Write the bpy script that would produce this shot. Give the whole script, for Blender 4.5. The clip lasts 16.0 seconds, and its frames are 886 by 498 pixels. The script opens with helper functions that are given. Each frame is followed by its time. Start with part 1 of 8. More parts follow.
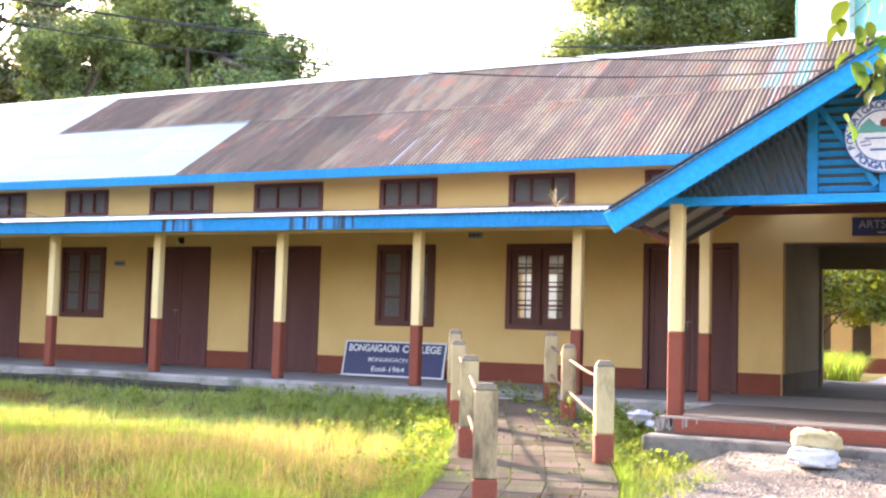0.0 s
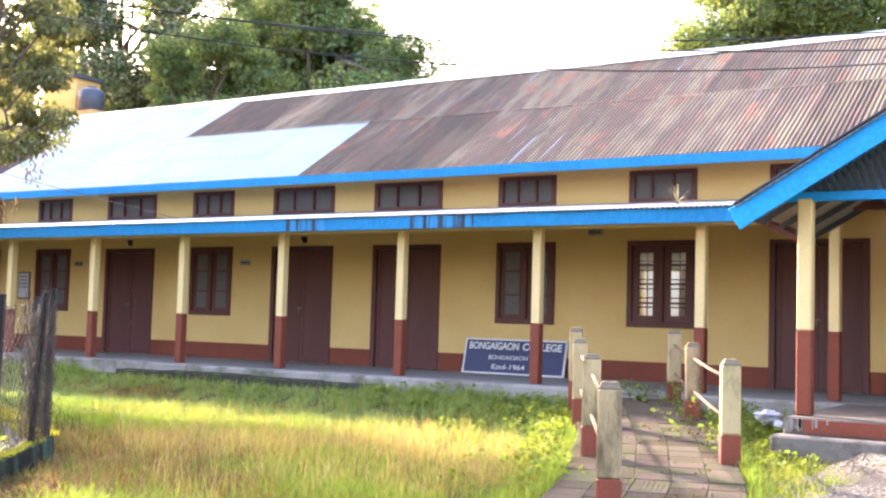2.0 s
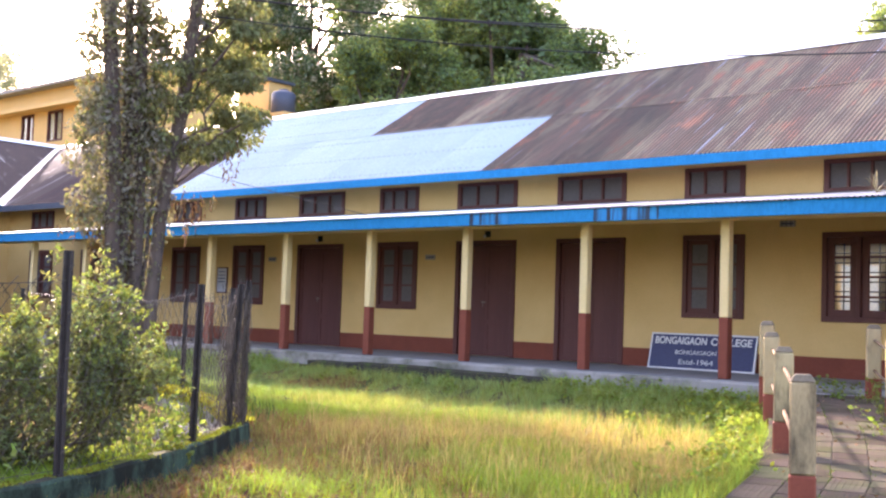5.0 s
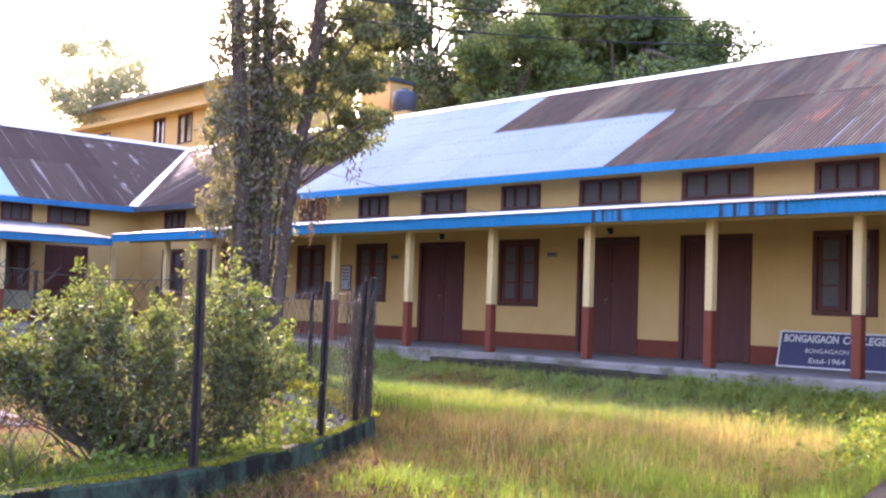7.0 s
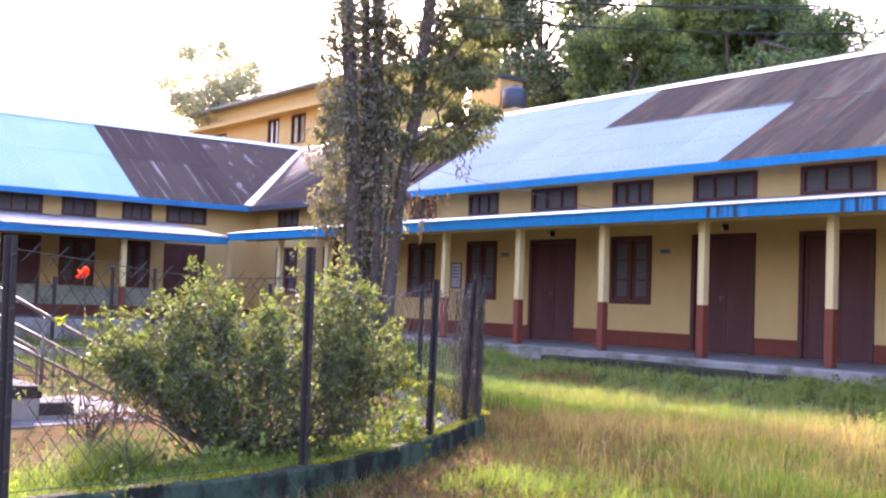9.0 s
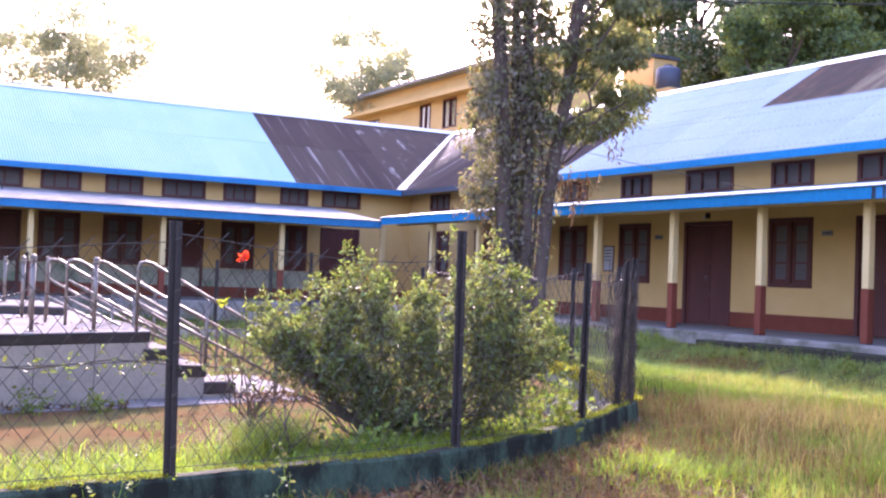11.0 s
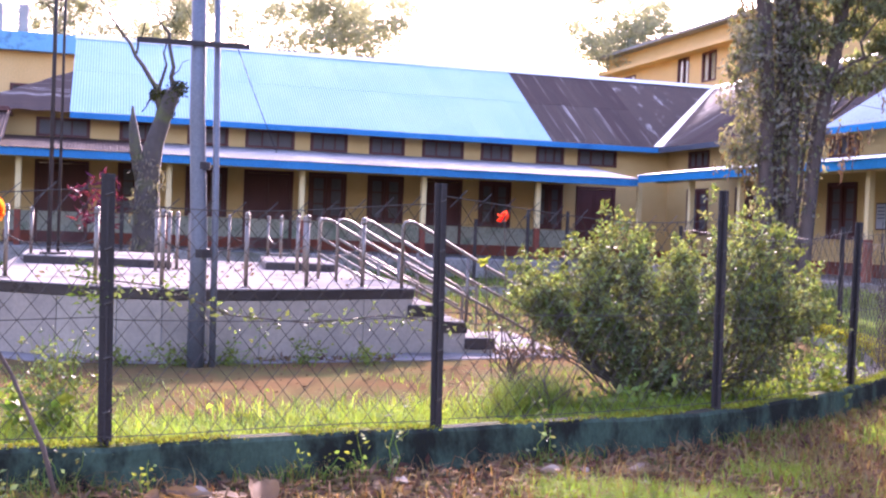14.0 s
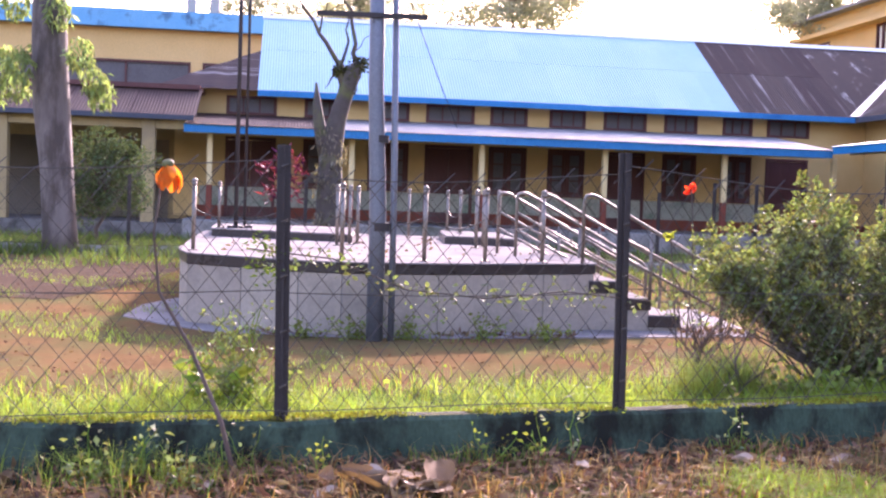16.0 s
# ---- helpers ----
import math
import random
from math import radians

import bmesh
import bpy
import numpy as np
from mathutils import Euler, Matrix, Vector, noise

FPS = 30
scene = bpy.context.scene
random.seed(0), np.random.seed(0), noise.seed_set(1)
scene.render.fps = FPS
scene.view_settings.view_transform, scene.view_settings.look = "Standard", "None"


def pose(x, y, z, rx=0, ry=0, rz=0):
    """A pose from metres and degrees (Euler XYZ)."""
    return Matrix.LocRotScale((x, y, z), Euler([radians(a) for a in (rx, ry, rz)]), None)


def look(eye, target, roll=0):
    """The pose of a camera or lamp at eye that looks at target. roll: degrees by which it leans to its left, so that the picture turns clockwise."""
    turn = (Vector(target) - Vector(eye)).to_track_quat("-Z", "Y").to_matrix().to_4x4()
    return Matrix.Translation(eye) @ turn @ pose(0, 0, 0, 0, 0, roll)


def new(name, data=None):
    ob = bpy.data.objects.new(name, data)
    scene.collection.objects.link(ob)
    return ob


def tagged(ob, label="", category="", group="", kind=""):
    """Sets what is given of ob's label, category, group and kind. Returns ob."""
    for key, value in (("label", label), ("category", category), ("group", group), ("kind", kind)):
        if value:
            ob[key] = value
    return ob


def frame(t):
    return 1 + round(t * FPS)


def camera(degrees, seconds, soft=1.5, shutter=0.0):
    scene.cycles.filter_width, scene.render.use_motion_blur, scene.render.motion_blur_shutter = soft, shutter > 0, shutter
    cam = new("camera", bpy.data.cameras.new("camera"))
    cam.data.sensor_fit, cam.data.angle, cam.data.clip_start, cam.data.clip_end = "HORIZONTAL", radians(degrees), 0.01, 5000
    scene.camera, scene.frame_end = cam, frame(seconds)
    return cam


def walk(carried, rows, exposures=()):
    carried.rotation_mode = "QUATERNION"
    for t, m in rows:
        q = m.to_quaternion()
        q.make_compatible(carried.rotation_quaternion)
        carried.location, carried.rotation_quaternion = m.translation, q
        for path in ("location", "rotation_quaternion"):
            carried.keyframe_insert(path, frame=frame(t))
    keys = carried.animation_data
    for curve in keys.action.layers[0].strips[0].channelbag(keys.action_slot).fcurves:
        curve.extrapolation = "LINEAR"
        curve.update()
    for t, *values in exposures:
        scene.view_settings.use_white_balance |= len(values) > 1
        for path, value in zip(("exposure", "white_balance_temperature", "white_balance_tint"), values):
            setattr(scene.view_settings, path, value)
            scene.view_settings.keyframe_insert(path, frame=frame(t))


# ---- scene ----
cam = camera(42.7, 16.0, soft=2.3)
EYE = 1.32
# seconds, x, y, height against the eye, turn about x, y, z in degrees
ROWS = [
    (0.0, 0.017, 0.012, 0.013, 94.06, -1.65, 25.89),
    (0.5, 0.022, 0.005, 0.017, 93.97, -1.65, 27.48),
    (1.0, 0.005, 0.009, 0.026, 93.90, -1.64, 29.04),
    (1.5, -0.009, -0.009, 0.019, 93.83, -1.67, 30.50),
    (2.0, -0.001, -0.012, 0.018, 93.76, -1.68, 31.86),
    (2.5, 0.004, -0.017, 0.004, 93.73, -1.77, 33.31),
    (3.0, 0.008, 0.003, -0.001, 93.64, -1.77, 34.81),
    (3.5, 0.006, 0.019, 0.001, 93.53, -1.80, 36.49),
    (4.0, -0.004, 0.025, -0.011, 93.46, -1.84, 38.05),
    (6.5, 0.013, -0.031, -0.033, 93.02, -1.97, 45.78),
    (7.0, 0.003, -0.024, -0.034, 92.96, -1.98, 47.24),
    (7.5, 0.022, -0.036, -0.026, 92.88, -2.03, 48.58),
    (8.0, -0.028, 0.020, -0.027, 92.78, -2.03, 49.93),
    (10.5, -0.070, 0.059, -0.027, 91.97, -2.09, 58.32),
    (11.0, -0.060, 0.053, -0.026, 91.51, -2.09, 60.50),
    (11.5, -0.048, 0.043, -0.028, 91.09, -2.08, 62.60),
    (12.0, -0.030, 0.027, -0.025, 90.64, -2.05, 64.80),
    (12.5, -0.016, 0.020, -0.025, 90.21, -2.06, 66.90),
    (13.0, 0.003, 0.018, -0.024, 89.76, -2.03, 69.11),
    (13.5, 0.007, 0.008, -0.020, 89.35, -2.09, 71.20),
    (14.0, 0.010, -0.004, -0.012, 88.91, -2.13, 73.34),
    (14.5, 0.021, -0.011, -0.015, 88.50, -2.09, 75.45),
    (15.0, 0.050, -0.015, -0.024, 88.07, -2.07, 77.69),
    (15.5, 0.059, -0.035, -0.030, 87.68, -2.04, 79.81),
    (15.8, 0.052, -0.030, -0.030, 87.44, -2.02, 81.08),
    (16.0, -0.228, 0.051, -0.029, 87.33, -2.00, 82.42),
]
walk(cam, [(t, pose(x, y, EYE + z, rx, ry, rz)) for t, x, y, z, rx, ry, rz in ROWS],
     exposures=[(0.0, 3.30, 6560, 31), (4.0, 2.94, 6420, 32), (7.0, 2.62, 6080, 45), (8.0, 2.62, 5960, 46), (11.0, 2.62, 5700, 50), (13.0, 2.62, 5680, 54), (16.0, 2.46, 5960, 49)])

# ---- light: a low sun behind the left wing, bright hazy sky ----
SUN_EL, SUN_AZ = 24.0, 68.0          # height; turn from +y towards -x
to_sun = Vector((-math.sin(radians(SUN_AZ)) * math.cos(radians(SUN_EL)),
                 math.cos(radians(SUN_AZ)) * math.cos(radians(SUN_EL)), math.sin(radians(SUN_EL))))
world = bpy.data.worlds.new("world")
scene.world = world
world.use_nodes = True
wn = world.node_tree.nodes
sky = wn.new("ShaderNodeTexSky")
sky.sky_type, sky.sun_disc = "NISHITA", False
sky.sun_elevation, sky.sun_rotation = radians(SUN_EL), radians(-SUN_AZ)
sky.air_density, sky.dust_density, sky.ozone_density = 1.3, 4.0, 1.0
wn["Background"].inputs["Strength"].default_value = 0.15
world.node_tree.links.new(sky.outputs["Color"], wn["Background"].inputs["Color"])
sun = bpy.data.lights.new("sun", "SUN")
sun.energy, sun.angle, sun.color = 3.3, radians(2.2), (1.0, 0.9, 0.74)
new("sun", sun).matrix_world = look(to_sun * 60, (0, 0, 0))


# ---- materials ----
def nodes_of(name):
    m = bpy.data.materials.new(name)
    m.use_nodes = True
    return m, m.node_tree.nodes, m.node_tree.links, m.node_tree.nodes["Principled BSDF"]


def surface(name, c1, c2, scale=3.0, rough=0.7, bump=0.2, fine=60.0, metal=0.0, third=None, third_scale=0.7,
            third_at=(0.55, 0.7), stretch=(1, 1, 1), vary=0.0, spec=None, obj=False, island=False, trans=0.0, stripe=0.0, speck=0.3):
    """A surface of two colours mixed by noise, with an optional third as patches, fine relief and a spread over repeats."""
    m, n, l, b = nodes_of(name)
    tc = n.new("ShaderNodeTexCoord")
    mp = n.new("ShaderNodeMapping")
    mp.inputs["Scale"].default_value = stretch
    l.new(tc.outputs["Object"], mp.inputs["Vector"])
    vec = mp.outputs["Vector"]
    if obj or vary:
        oi = n.new("ShaderNodeObjectInfo")
    if obj:
        add = n.new("ShaderNodeVectorMath")
        mul = n.new("ShaderNodeMath")
        mul.operation = "MULTIPLY"
        mul.inputs[1].default_value = 57.0
        l.new(oi.outputs["Random"], mul.inputs[0])
        l.new(vec, add.inputs[0])
        l.new(mul.outputs[0], add.inputs[1])
        vec = add.outputs[0]

    def noise_at(sc, detail=6.0, rg=0.6):
        t = n.new("ShaderNodeTexNoise")
        t.inputs["Scale"].default_value, t.inputs["Detail"].default_value, t.inputs["Roughness"].default_value = sc, detail, rg
        l.new(vec, t.inputs["Vector"])
        return t.outputs["Fac"]

    def ramp(fac, lo, hi):
        r = n.new("ShaderNodeMapRange")
        r.inputs["From Min"].default_value, r.inputs["From Max"].default_value = lo, hi
        l.new(fac, r.inputs["Value"])
        return r.outputs["Result"]

    def mix(fac, a, bb, mode="MIX"):
        x = n.new("ShaderNodeMix")
        x.data_type, x.blend_type = "RGBA", mode
        if isinstance(fac, float):
            x.inputs["Factor"].default_value = fac
        else:
            l.new(fac, x.inputs["Factor"])
        for sock, v in ((x.inputs["A"], a), (x.inputs["B"], bb)):
            if isinstance(v, tuple):
                sock.default_value = (*v, 1)
            else:
                l.new(v, sock)
        return x.outputs["Result"]

    big = noise_at(scale)
    small = noise_at(fine, 3.0)
    col = mix(ramp(big, 0.35, 0.65), c1, c2)
    col = mix(speck, col, mix(ramp(small, 0.3, 0.7), tuple(0.55 * v for v in c1), tuple(min(1, 1.35 * v) for v in c2)))
    if third:
        col = mix(ramp(noise_at(third_scale, 8.0, 0.65), *third_at), col, third)
    # Troughs darkened in colour, for dirt and to deepen the ribs' shade.
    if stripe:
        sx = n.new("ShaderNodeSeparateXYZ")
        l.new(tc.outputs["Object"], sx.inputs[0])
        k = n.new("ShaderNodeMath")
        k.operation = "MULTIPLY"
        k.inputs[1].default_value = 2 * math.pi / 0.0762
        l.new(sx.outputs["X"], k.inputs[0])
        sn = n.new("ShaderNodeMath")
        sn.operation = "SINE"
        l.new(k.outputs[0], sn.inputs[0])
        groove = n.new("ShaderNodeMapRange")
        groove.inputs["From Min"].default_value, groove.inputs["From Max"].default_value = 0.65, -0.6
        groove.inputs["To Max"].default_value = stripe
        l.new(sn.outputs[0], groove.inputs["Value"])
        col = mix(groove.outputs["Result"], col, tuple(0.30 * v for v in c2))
    if vary or island:
        h = n.new("ShaderNodeHueSaturation")
        if island:
            src = n.new("ShaderNodeNewGeometry").outputs["Random Per Island"]
            vary = vary or 0.5
        else:
            src = oi.outputs["Random"]
        r = n.new("ShaderNodeMapRange")
        r.inputs["To Min"].default_value, r.inputs["To Max"].default_value = 1 - vary, 1 + vary
        l.new(src, r.inputs["Value"])
        l.new(r.outputs["Result"], h.inputs["Value"])
        r2 = n.new("ShaderNodeMapRange")
        r2.inputs["To Min"].default_value, r2.inputs["To Max"].default_value = 0.5 - vary * 0.09, 0.5 + vary * 0.09
        l.new(src, r2.inputs["Value"])
        l.new(r2.outputs["Result"], h.inputs["Hue"])
        l.new(col, h.inputs["Color"])
        col = h.outputs["Color"]
    l.new(col, b.inputs["Base Color"])
    b.inputs["Metallic"].default_value = metal
    b.inputs["Specular IOR Level"].default_value = spec if spec is not None else (0.15 if trans else 0.4)
    rr = n.new("ShaderNodeMapRange")
    rr.inputs["To Min"].default_value, rr.inputs["To Max"].default_value = max(0.03, rough - 0.12), min(1, rough + 0.12)
    l.new(big, rr.inputs["Value"])
    l.new(rr.outputs["Result"], b.inputs["Roughness"])
    if bump:
        bp = n.new("ShaderNodeBump")
        bp.inputs["Strength"].default_value, bp.inputs["Distance"].default_value = bump, 0.01
        l.new(small, bp.inputs["Height"])
        l.new(bp.outputs["Normal"], b.inputs["Normal"])
    if trans:
        out = n["Material Output"]
        tr = n.new("ShaderNodeBsdfTranslucent")
        mx = n.new("ShaderNodeMixShader")
        mx.inputs[0].default_value = trans
        bright = mix(1.0, col, (1.25, 1.2, 0.6), "MULTIPLY")
        l.new(bright, tr.inputs["Color"])
        l.new(b.outputs[0], mx.inputs[1])
        l.new(tr.outputs[0], mx.inputs[2])
        l.new(mx.outputs[0], out.inputs["Surface"])
    return m


YELLOW = surface("yellow_wall_paint", (0.67, 0.465, 0.19), (0.61, 0.41, 0.155), 1.2, 0.85, 0.25, 35, third=(0.52, 0.36, 0.15), third_scale=0.9, third_at=(0.58, 0.85), speck=0.12)
CREAM = surface("cream_pillar_paint", (0.74, 0.585, 0.30), (0.68, 0.525, 0.25), 2.0, 0.8, 0.25, 40, third=(0.5, 0.4, 0.22), third_at=(0.6, 0.85), third_scale=2.0, speck=0.15)
RED = surface("red_oxide_paint", (0.225, 0.062, 0.037), (0.182, 0.052, 0.032), 2.0, 0.75, 0.25, 40, third=(0.14, 0.05, 0.035), third_at=(0.58, 0.8), third_scale=1.5, spec=0.2)
BROWN = surface("brown_door_paint", (0.118, 0.036, 0.029), (0.090, 0.029, 0.025), 3.0, 0.55, 0.3, 25, stretch=(1, 1, 0.12))
BLUE = surface("blue_fascia_paint", (0.010, 0.195, 0.43), (0.013, 0.228, 0.49), 2.0, 0.6, 0.2, 30, spec=0.05, third=(0.004, 0.12, 0.36), third_at=(0.62, 0.8), third_scale=0.5, stretch=(1, 1, 0.4))
BLUE_FRESH = surface("fresh_bright_blue_paint", (0.002, 0.29, 0.74), (0.003, 0.32, 0.80), 2.0, 0.55, 0.15, 30, spec=0.1)
BLUE_WORN = surface("worn_blue_paint_with_black_streaks", (0.004, 0.235, 0.52), (0.004, 0.20, 0.45), 6.0, 0.7, 0.2, 30, third=(0.022, 0.035, 0.055), third_at=(0.48, 0.58), third_scale=13.0, stretch=(1, 1, 0.04))
BLUE_PALE = surface("weathered_pale_blue_paint", (0.10, 0.36, 0.60), (0.16, 0.42, 0.62), 1.5, 0.7, 0.2, 30, third=(0.05, 0.12, 0.2), third_at=(0.56, 0.7), third_scale=1.6)
DARKTRIM = surface("dark_weathered_trim", (0.05, 0.06, 0.08), (0.07, 0.08, 0.10), 3.0, 0.8, 0.2)
DARKRUST = surface("dark_rusted_iron", (0.050, 0.036, 0.034), (0.080, 0.052, 0.045), 1.6, 0.7, 0.2, 30, third=(0.36, 0.33, 0.31), third_scale=2.2, third_at=(0.58, 0.67), stretch=(1.5, 0.04, 1), spec=0.12, vary=0.2, obj=True, stripe=0.4)
MINT = surface("faded_mint_iron", (0.12, 0.24, 0.20), (0.085, 0.18, 0.155), 2.0, 0.6, 0.2, 30, metal=0.1, third=(0.19, 0.12, 0.085), third_scale=1.2, third_at=(0.45, 0.52), stretch=(4, 0.2, 1), obj=True)
ZINC = surface("new_zinc_sheet", (0.275, 0.385, 0.435), (0.25, 0.36, 0.415), 0.8, 0.46, 0.1, 20, metal=0.35, third=(0.28, 0.37, 0.42), third_at=(0.6, 0.9), vary=0.05, obj=True, stripe=0.12)
BLUEZINC = surface("pale_blue_sheet", (0.34, 0.575, 0.72), (0.30, 0.535, 0.69), 0.6, 0.62, 0.1, 20, metal=0.05, third=(0.27, 0.50, 0.63), third_at=(0.6, 0.9), vary=0.03, obj=True, stripe=0.36)
ZINC_OLD = surface("weathered_zinc_sheet", (0.37, 0.37, 0.36), (0.26, 0.255, 0.25), 1.6, 0.6, 0.2, 30, metal=0.15, spec=0.2, third=(0.16, 0.13, 0.12), third_at=(0.55, 0.72), third_scale=1.4, vary=0.12, obj=True, stripe=0.5)
CONCRETE = surface("grey_concrete", (0.34, 0.33, 0.31), (0.26, 0.255, 0.245), 1.6, 0.85, 0.4, 50, third=(0.12, 0.12, 0.10), third_at=(0.55, 0.75), third_scale=1.2, spec=0.06)
FLOOR = surface("smooth_cement_floor", (0.255, 0.245, 0.235), (0.195, 0.19, 0.185), 0.8, 0.72, 0.2, 40, third=(0.16, 0.15, 0.14), third_at=(0.52, 0.75), spec=0.2)
# Darker cement than FLOOR, for porch, passage and dado.
DARKFLOOR = surface("dark_cement", (0.085, 0.08, 0.074), (0.12, 0.11, 0.10), 1.2, 0.75, 0.2, 40, third=(0.055, 0.05, 0.045), third_at=(0.5, 0.75), spec=0.1)
PEBBLE = surface("grey_brown_pebbles", (0.23, 0.21, 0.185), (0.15, 0.138, 0.125), 2.0, 0.85, 0.2, 30, island=True, vary=0.5, spec=0.1)
MOSSCON = surface("mossy_dark_concrete", (0.066, 0.060, 0.046), (0.036, 0.036, 0.027), 3.0, 0.95, 0.6, 40, third=(0.07, 0.10, 0.03), third_at=(0.5, 0.65), third_scale=2.0, spec=0.0)
STEPCON = surface("dirty_step_concrete", (0.215, 0.20, 0.178), (0.15, 0.14, 0.126), 2.2, 0.9, 0.5, 50, third=(0.07, 0.068, 0.06), third_at=(0.5, 0.66), third_scale=2.5, spec=0.0)
PLINTH = surface("limed_plinth_concrete", (0.35, 0.33, 0.30), (0.25, 0.235, 0.21), 2.5, 0.9, 0.4, 50, third=(0.12, 0.12, 0.085), third_at=(0.44, 0.60), third_scale=1.3, spec=0.02)
# Same blue paint as the other wing, dulled in colour for haze.
BLUE_DULL = surface("haze_dulled_blue_paint", (0.030, 0.185, 0.39), (0.036, 0.215, 0.44), 2.0, 0.7, 0.2, 30, spec=0.05, third=(0.02, 0.10, 0.24), third_at=(0.58, 0.78), third_scale=0.6, stretch=(1, 1, 0.4))
SLAT = surface("dark_blue_grey_slats", (0.060, 0.115, 0.185), (0.075, 0.13, 0.20), 3.0, 0.8, 0.2, 30, third=(0.06, 0.08, 0.10), third_at=(0.5, 0.7), spec=0.2)
MOSSLEAF = surface("moss_cushions", (0.17, 0.20, 0.025), (0.22, 0.24, 0.03), 2.0, 0.8, 0, 20, island=True, vary=0.4, trans=0.3)
# Brighter, yellower moss: sunlight on the back kerb put into the colour.
MOSSBRIGHT = surface("sunlit_moss_cushions", (0.30, 0.30, 0.035), (0.36, 0.34, 0.045), 2.0, 0.9, 0, 20, island=True, vary=0.35, trans=0.35, spec=0.0)
# Paler grass by the veranda, its colour also raised to lighten the shade.
GRASS_FAR = surface("shade_lifted_pale_grass", (0.215, 0.315, 0.110), (0.28, 0.365, 0.135), 0.5, 0.7, 0, 4, island=True, vary=0.35, trans=0.45, spec=0.06)
RIDGECAP = surface("bright_zinc_ridge", (0.58, 0.64, 0.68), (0.54, 0.60, 0.64), 0.8, 0.5, 0.1, 20, metal=0.2, speck=0.1)
DECK = surface("dusty_marble_deck", (0.27, 0.25, 0.235), (0.21, 0.195, 0.183), 1.2, 0.9, 0.2, 30, spec=0.0, third=(0.12, 0.11, 0.10), third_at=(0.52, 0.7), third_scale=1.5)
BROWNRUST = surface("brown_rusted_iron", (0.095, 0.052, 0.038), (0.072, 0.044, 0.035), 1.2, 0.7, 0.2, 30, third=(0.07, 0.045, 0.04), third_at=(0.55, 0.75), stretch=(1.5, 0.3, 1), vary=0.1, obj=True, stripe=0.5, spec=0.2)
BACKWALL = surface("window_view_wash", (0.55, 0.58, 0.50), (0.44, 0.47, 0.41), 0.9, 0.9, 0.2, 30, third=(0.28, 0.33, 0.24), third_at=(0.5, 0.7))
GRAVELB = surface("brown_gravel", (0.095, 0.068, 0.046), (0.062, 0.047, 0.034), 6.0, 0.95, 1.0, 60, third=(0.115, 0.092, 0.072), third_at=(0.55, 0.68), third_scale=3.0, spec=0.0)
# House walls: ochre darkened, the shade they stand in put into the colour.
SHADEWALL = surface("shaded_ochre_wall", (0.42, 0.31, 0.14), (0.33, 0.25, 0.12), 1.2, 0.9, 0.2, 30, third=(0.18, 0.15, 0.10), third_at=(0.5, 0.72))
# Leaf colour lifted to a pale grey-green: distance haze put into it.
LEAF_HAZE = surface("haze_paled_leaves", (0.36, 0.385, 0.345), (0.40, 0.42, 0.375), 0.6, 0.6, 0, 6, island=True, vary=0.2, trans=0.6)
GREENKERB = surface("weathered_green_kerb_paint", (0.036, 0.062, 0.044), (0.066, 0.108, 0.074), 5.0, 0.95, 0.9, 55, third=(0.020, 0.022, 0.018), third_at=(0.42, 0.58), third_scale=3.6, stretch=(1, 1, 0.6), spec=0.06)
MOSS = surface("moss", (0.11, 0.12, 0.02), (0.065, 0.072, 0.02), 9.0, 1.0, 0.9, 90, third=(0.05, 0.05, 0.035), third_at=(0.44, 0.56), third_scale=3.0, spec=0.06)
POST = surface("dirty_cream_post", (0.46, 0.36, 0.21), (0.32, 0.25, 0.14), 4.0, 0.9, 0.5, 50, third=(0.105, 0.084, 0.055), third_at=(0.51, 0.68), third_scale=4.0, stretch=(1, 1, 0.35), vary=0.15, obj=True, spec=0.06)
POSTCAP = surface("blackened_post_cap", (0.12, 0.10, 0.075), (0.20, 0.165, 0.115), 6.0, 0.95, 0.5, 50, spec=0.05)
RAILW = surface("pale_rail_paint", (0.19, 0.14, 0.095), (0.14, 0.10, 0.07), 6.0, 0.9, 0.3, 50, third=(0.10, 0.08, 0.06), third_at=(0.58, 0.72), third_scale=5.0, spec=0.04)
TILE = surface("red_grey_paving_tile", (0.118, 0.094, 0.074), (0.088, 0.072, 0.058), 3.0, 0.85, 0.4, 40, third=(0.085, 0.088, 0.048), third_at=(0.44, 0.62), third_scale=1.6, vary=0.22, obj=True, spec=0.0)
IRON = surface("dark_painted_iron", (0.024, 0.019, 0.019), (0.032, 0.026, 0.025), 8.0, 0.6, 0.3, 60)
WIRE = surface("rusty_wire", (0.06, 0.05, 0.042), (0.09, 0.075, 0.06), 12.0, 0.6, 0.2, 60, metal=0.5)
STEEL = surface("stainless_steel", (0.27, 0.24, 0.205), (0.20, 0.175, 0.145), 3.0, 0.55, 0.05, 60, metal=1.0)
WHITETILE = surface("white_marble_tile", (0.375, 0.32, 0.25), (0.31, 0.265, 0.208), 1.5, 0.7, 0.1, 30, spec=0.2, third=(0.20, 0.18, 0.15), third_at=(0.50, 0.74), third_scale=2.2, vary=0.06, obj=True)
BLACKTILE = surface("black_granite", (0.028, 0.022, 0.022), (0.04, 0.032, 0.032), 6.0, 0.3, 0.1, 60)
GALV = surface("galvanised_pole", (0.125, 0.14, 0.165), (0.16, 0.175, 0.20), 2.0, 0.5, 0.15, 50, metal=0.5)
BARK = surface("grey_brown_bark", (0.13, 0.095, 0.075), (0.075, 0.055, 0.045), 6.0, 0.95, 0.9, 40, stretch=(1, 1, 0.25))
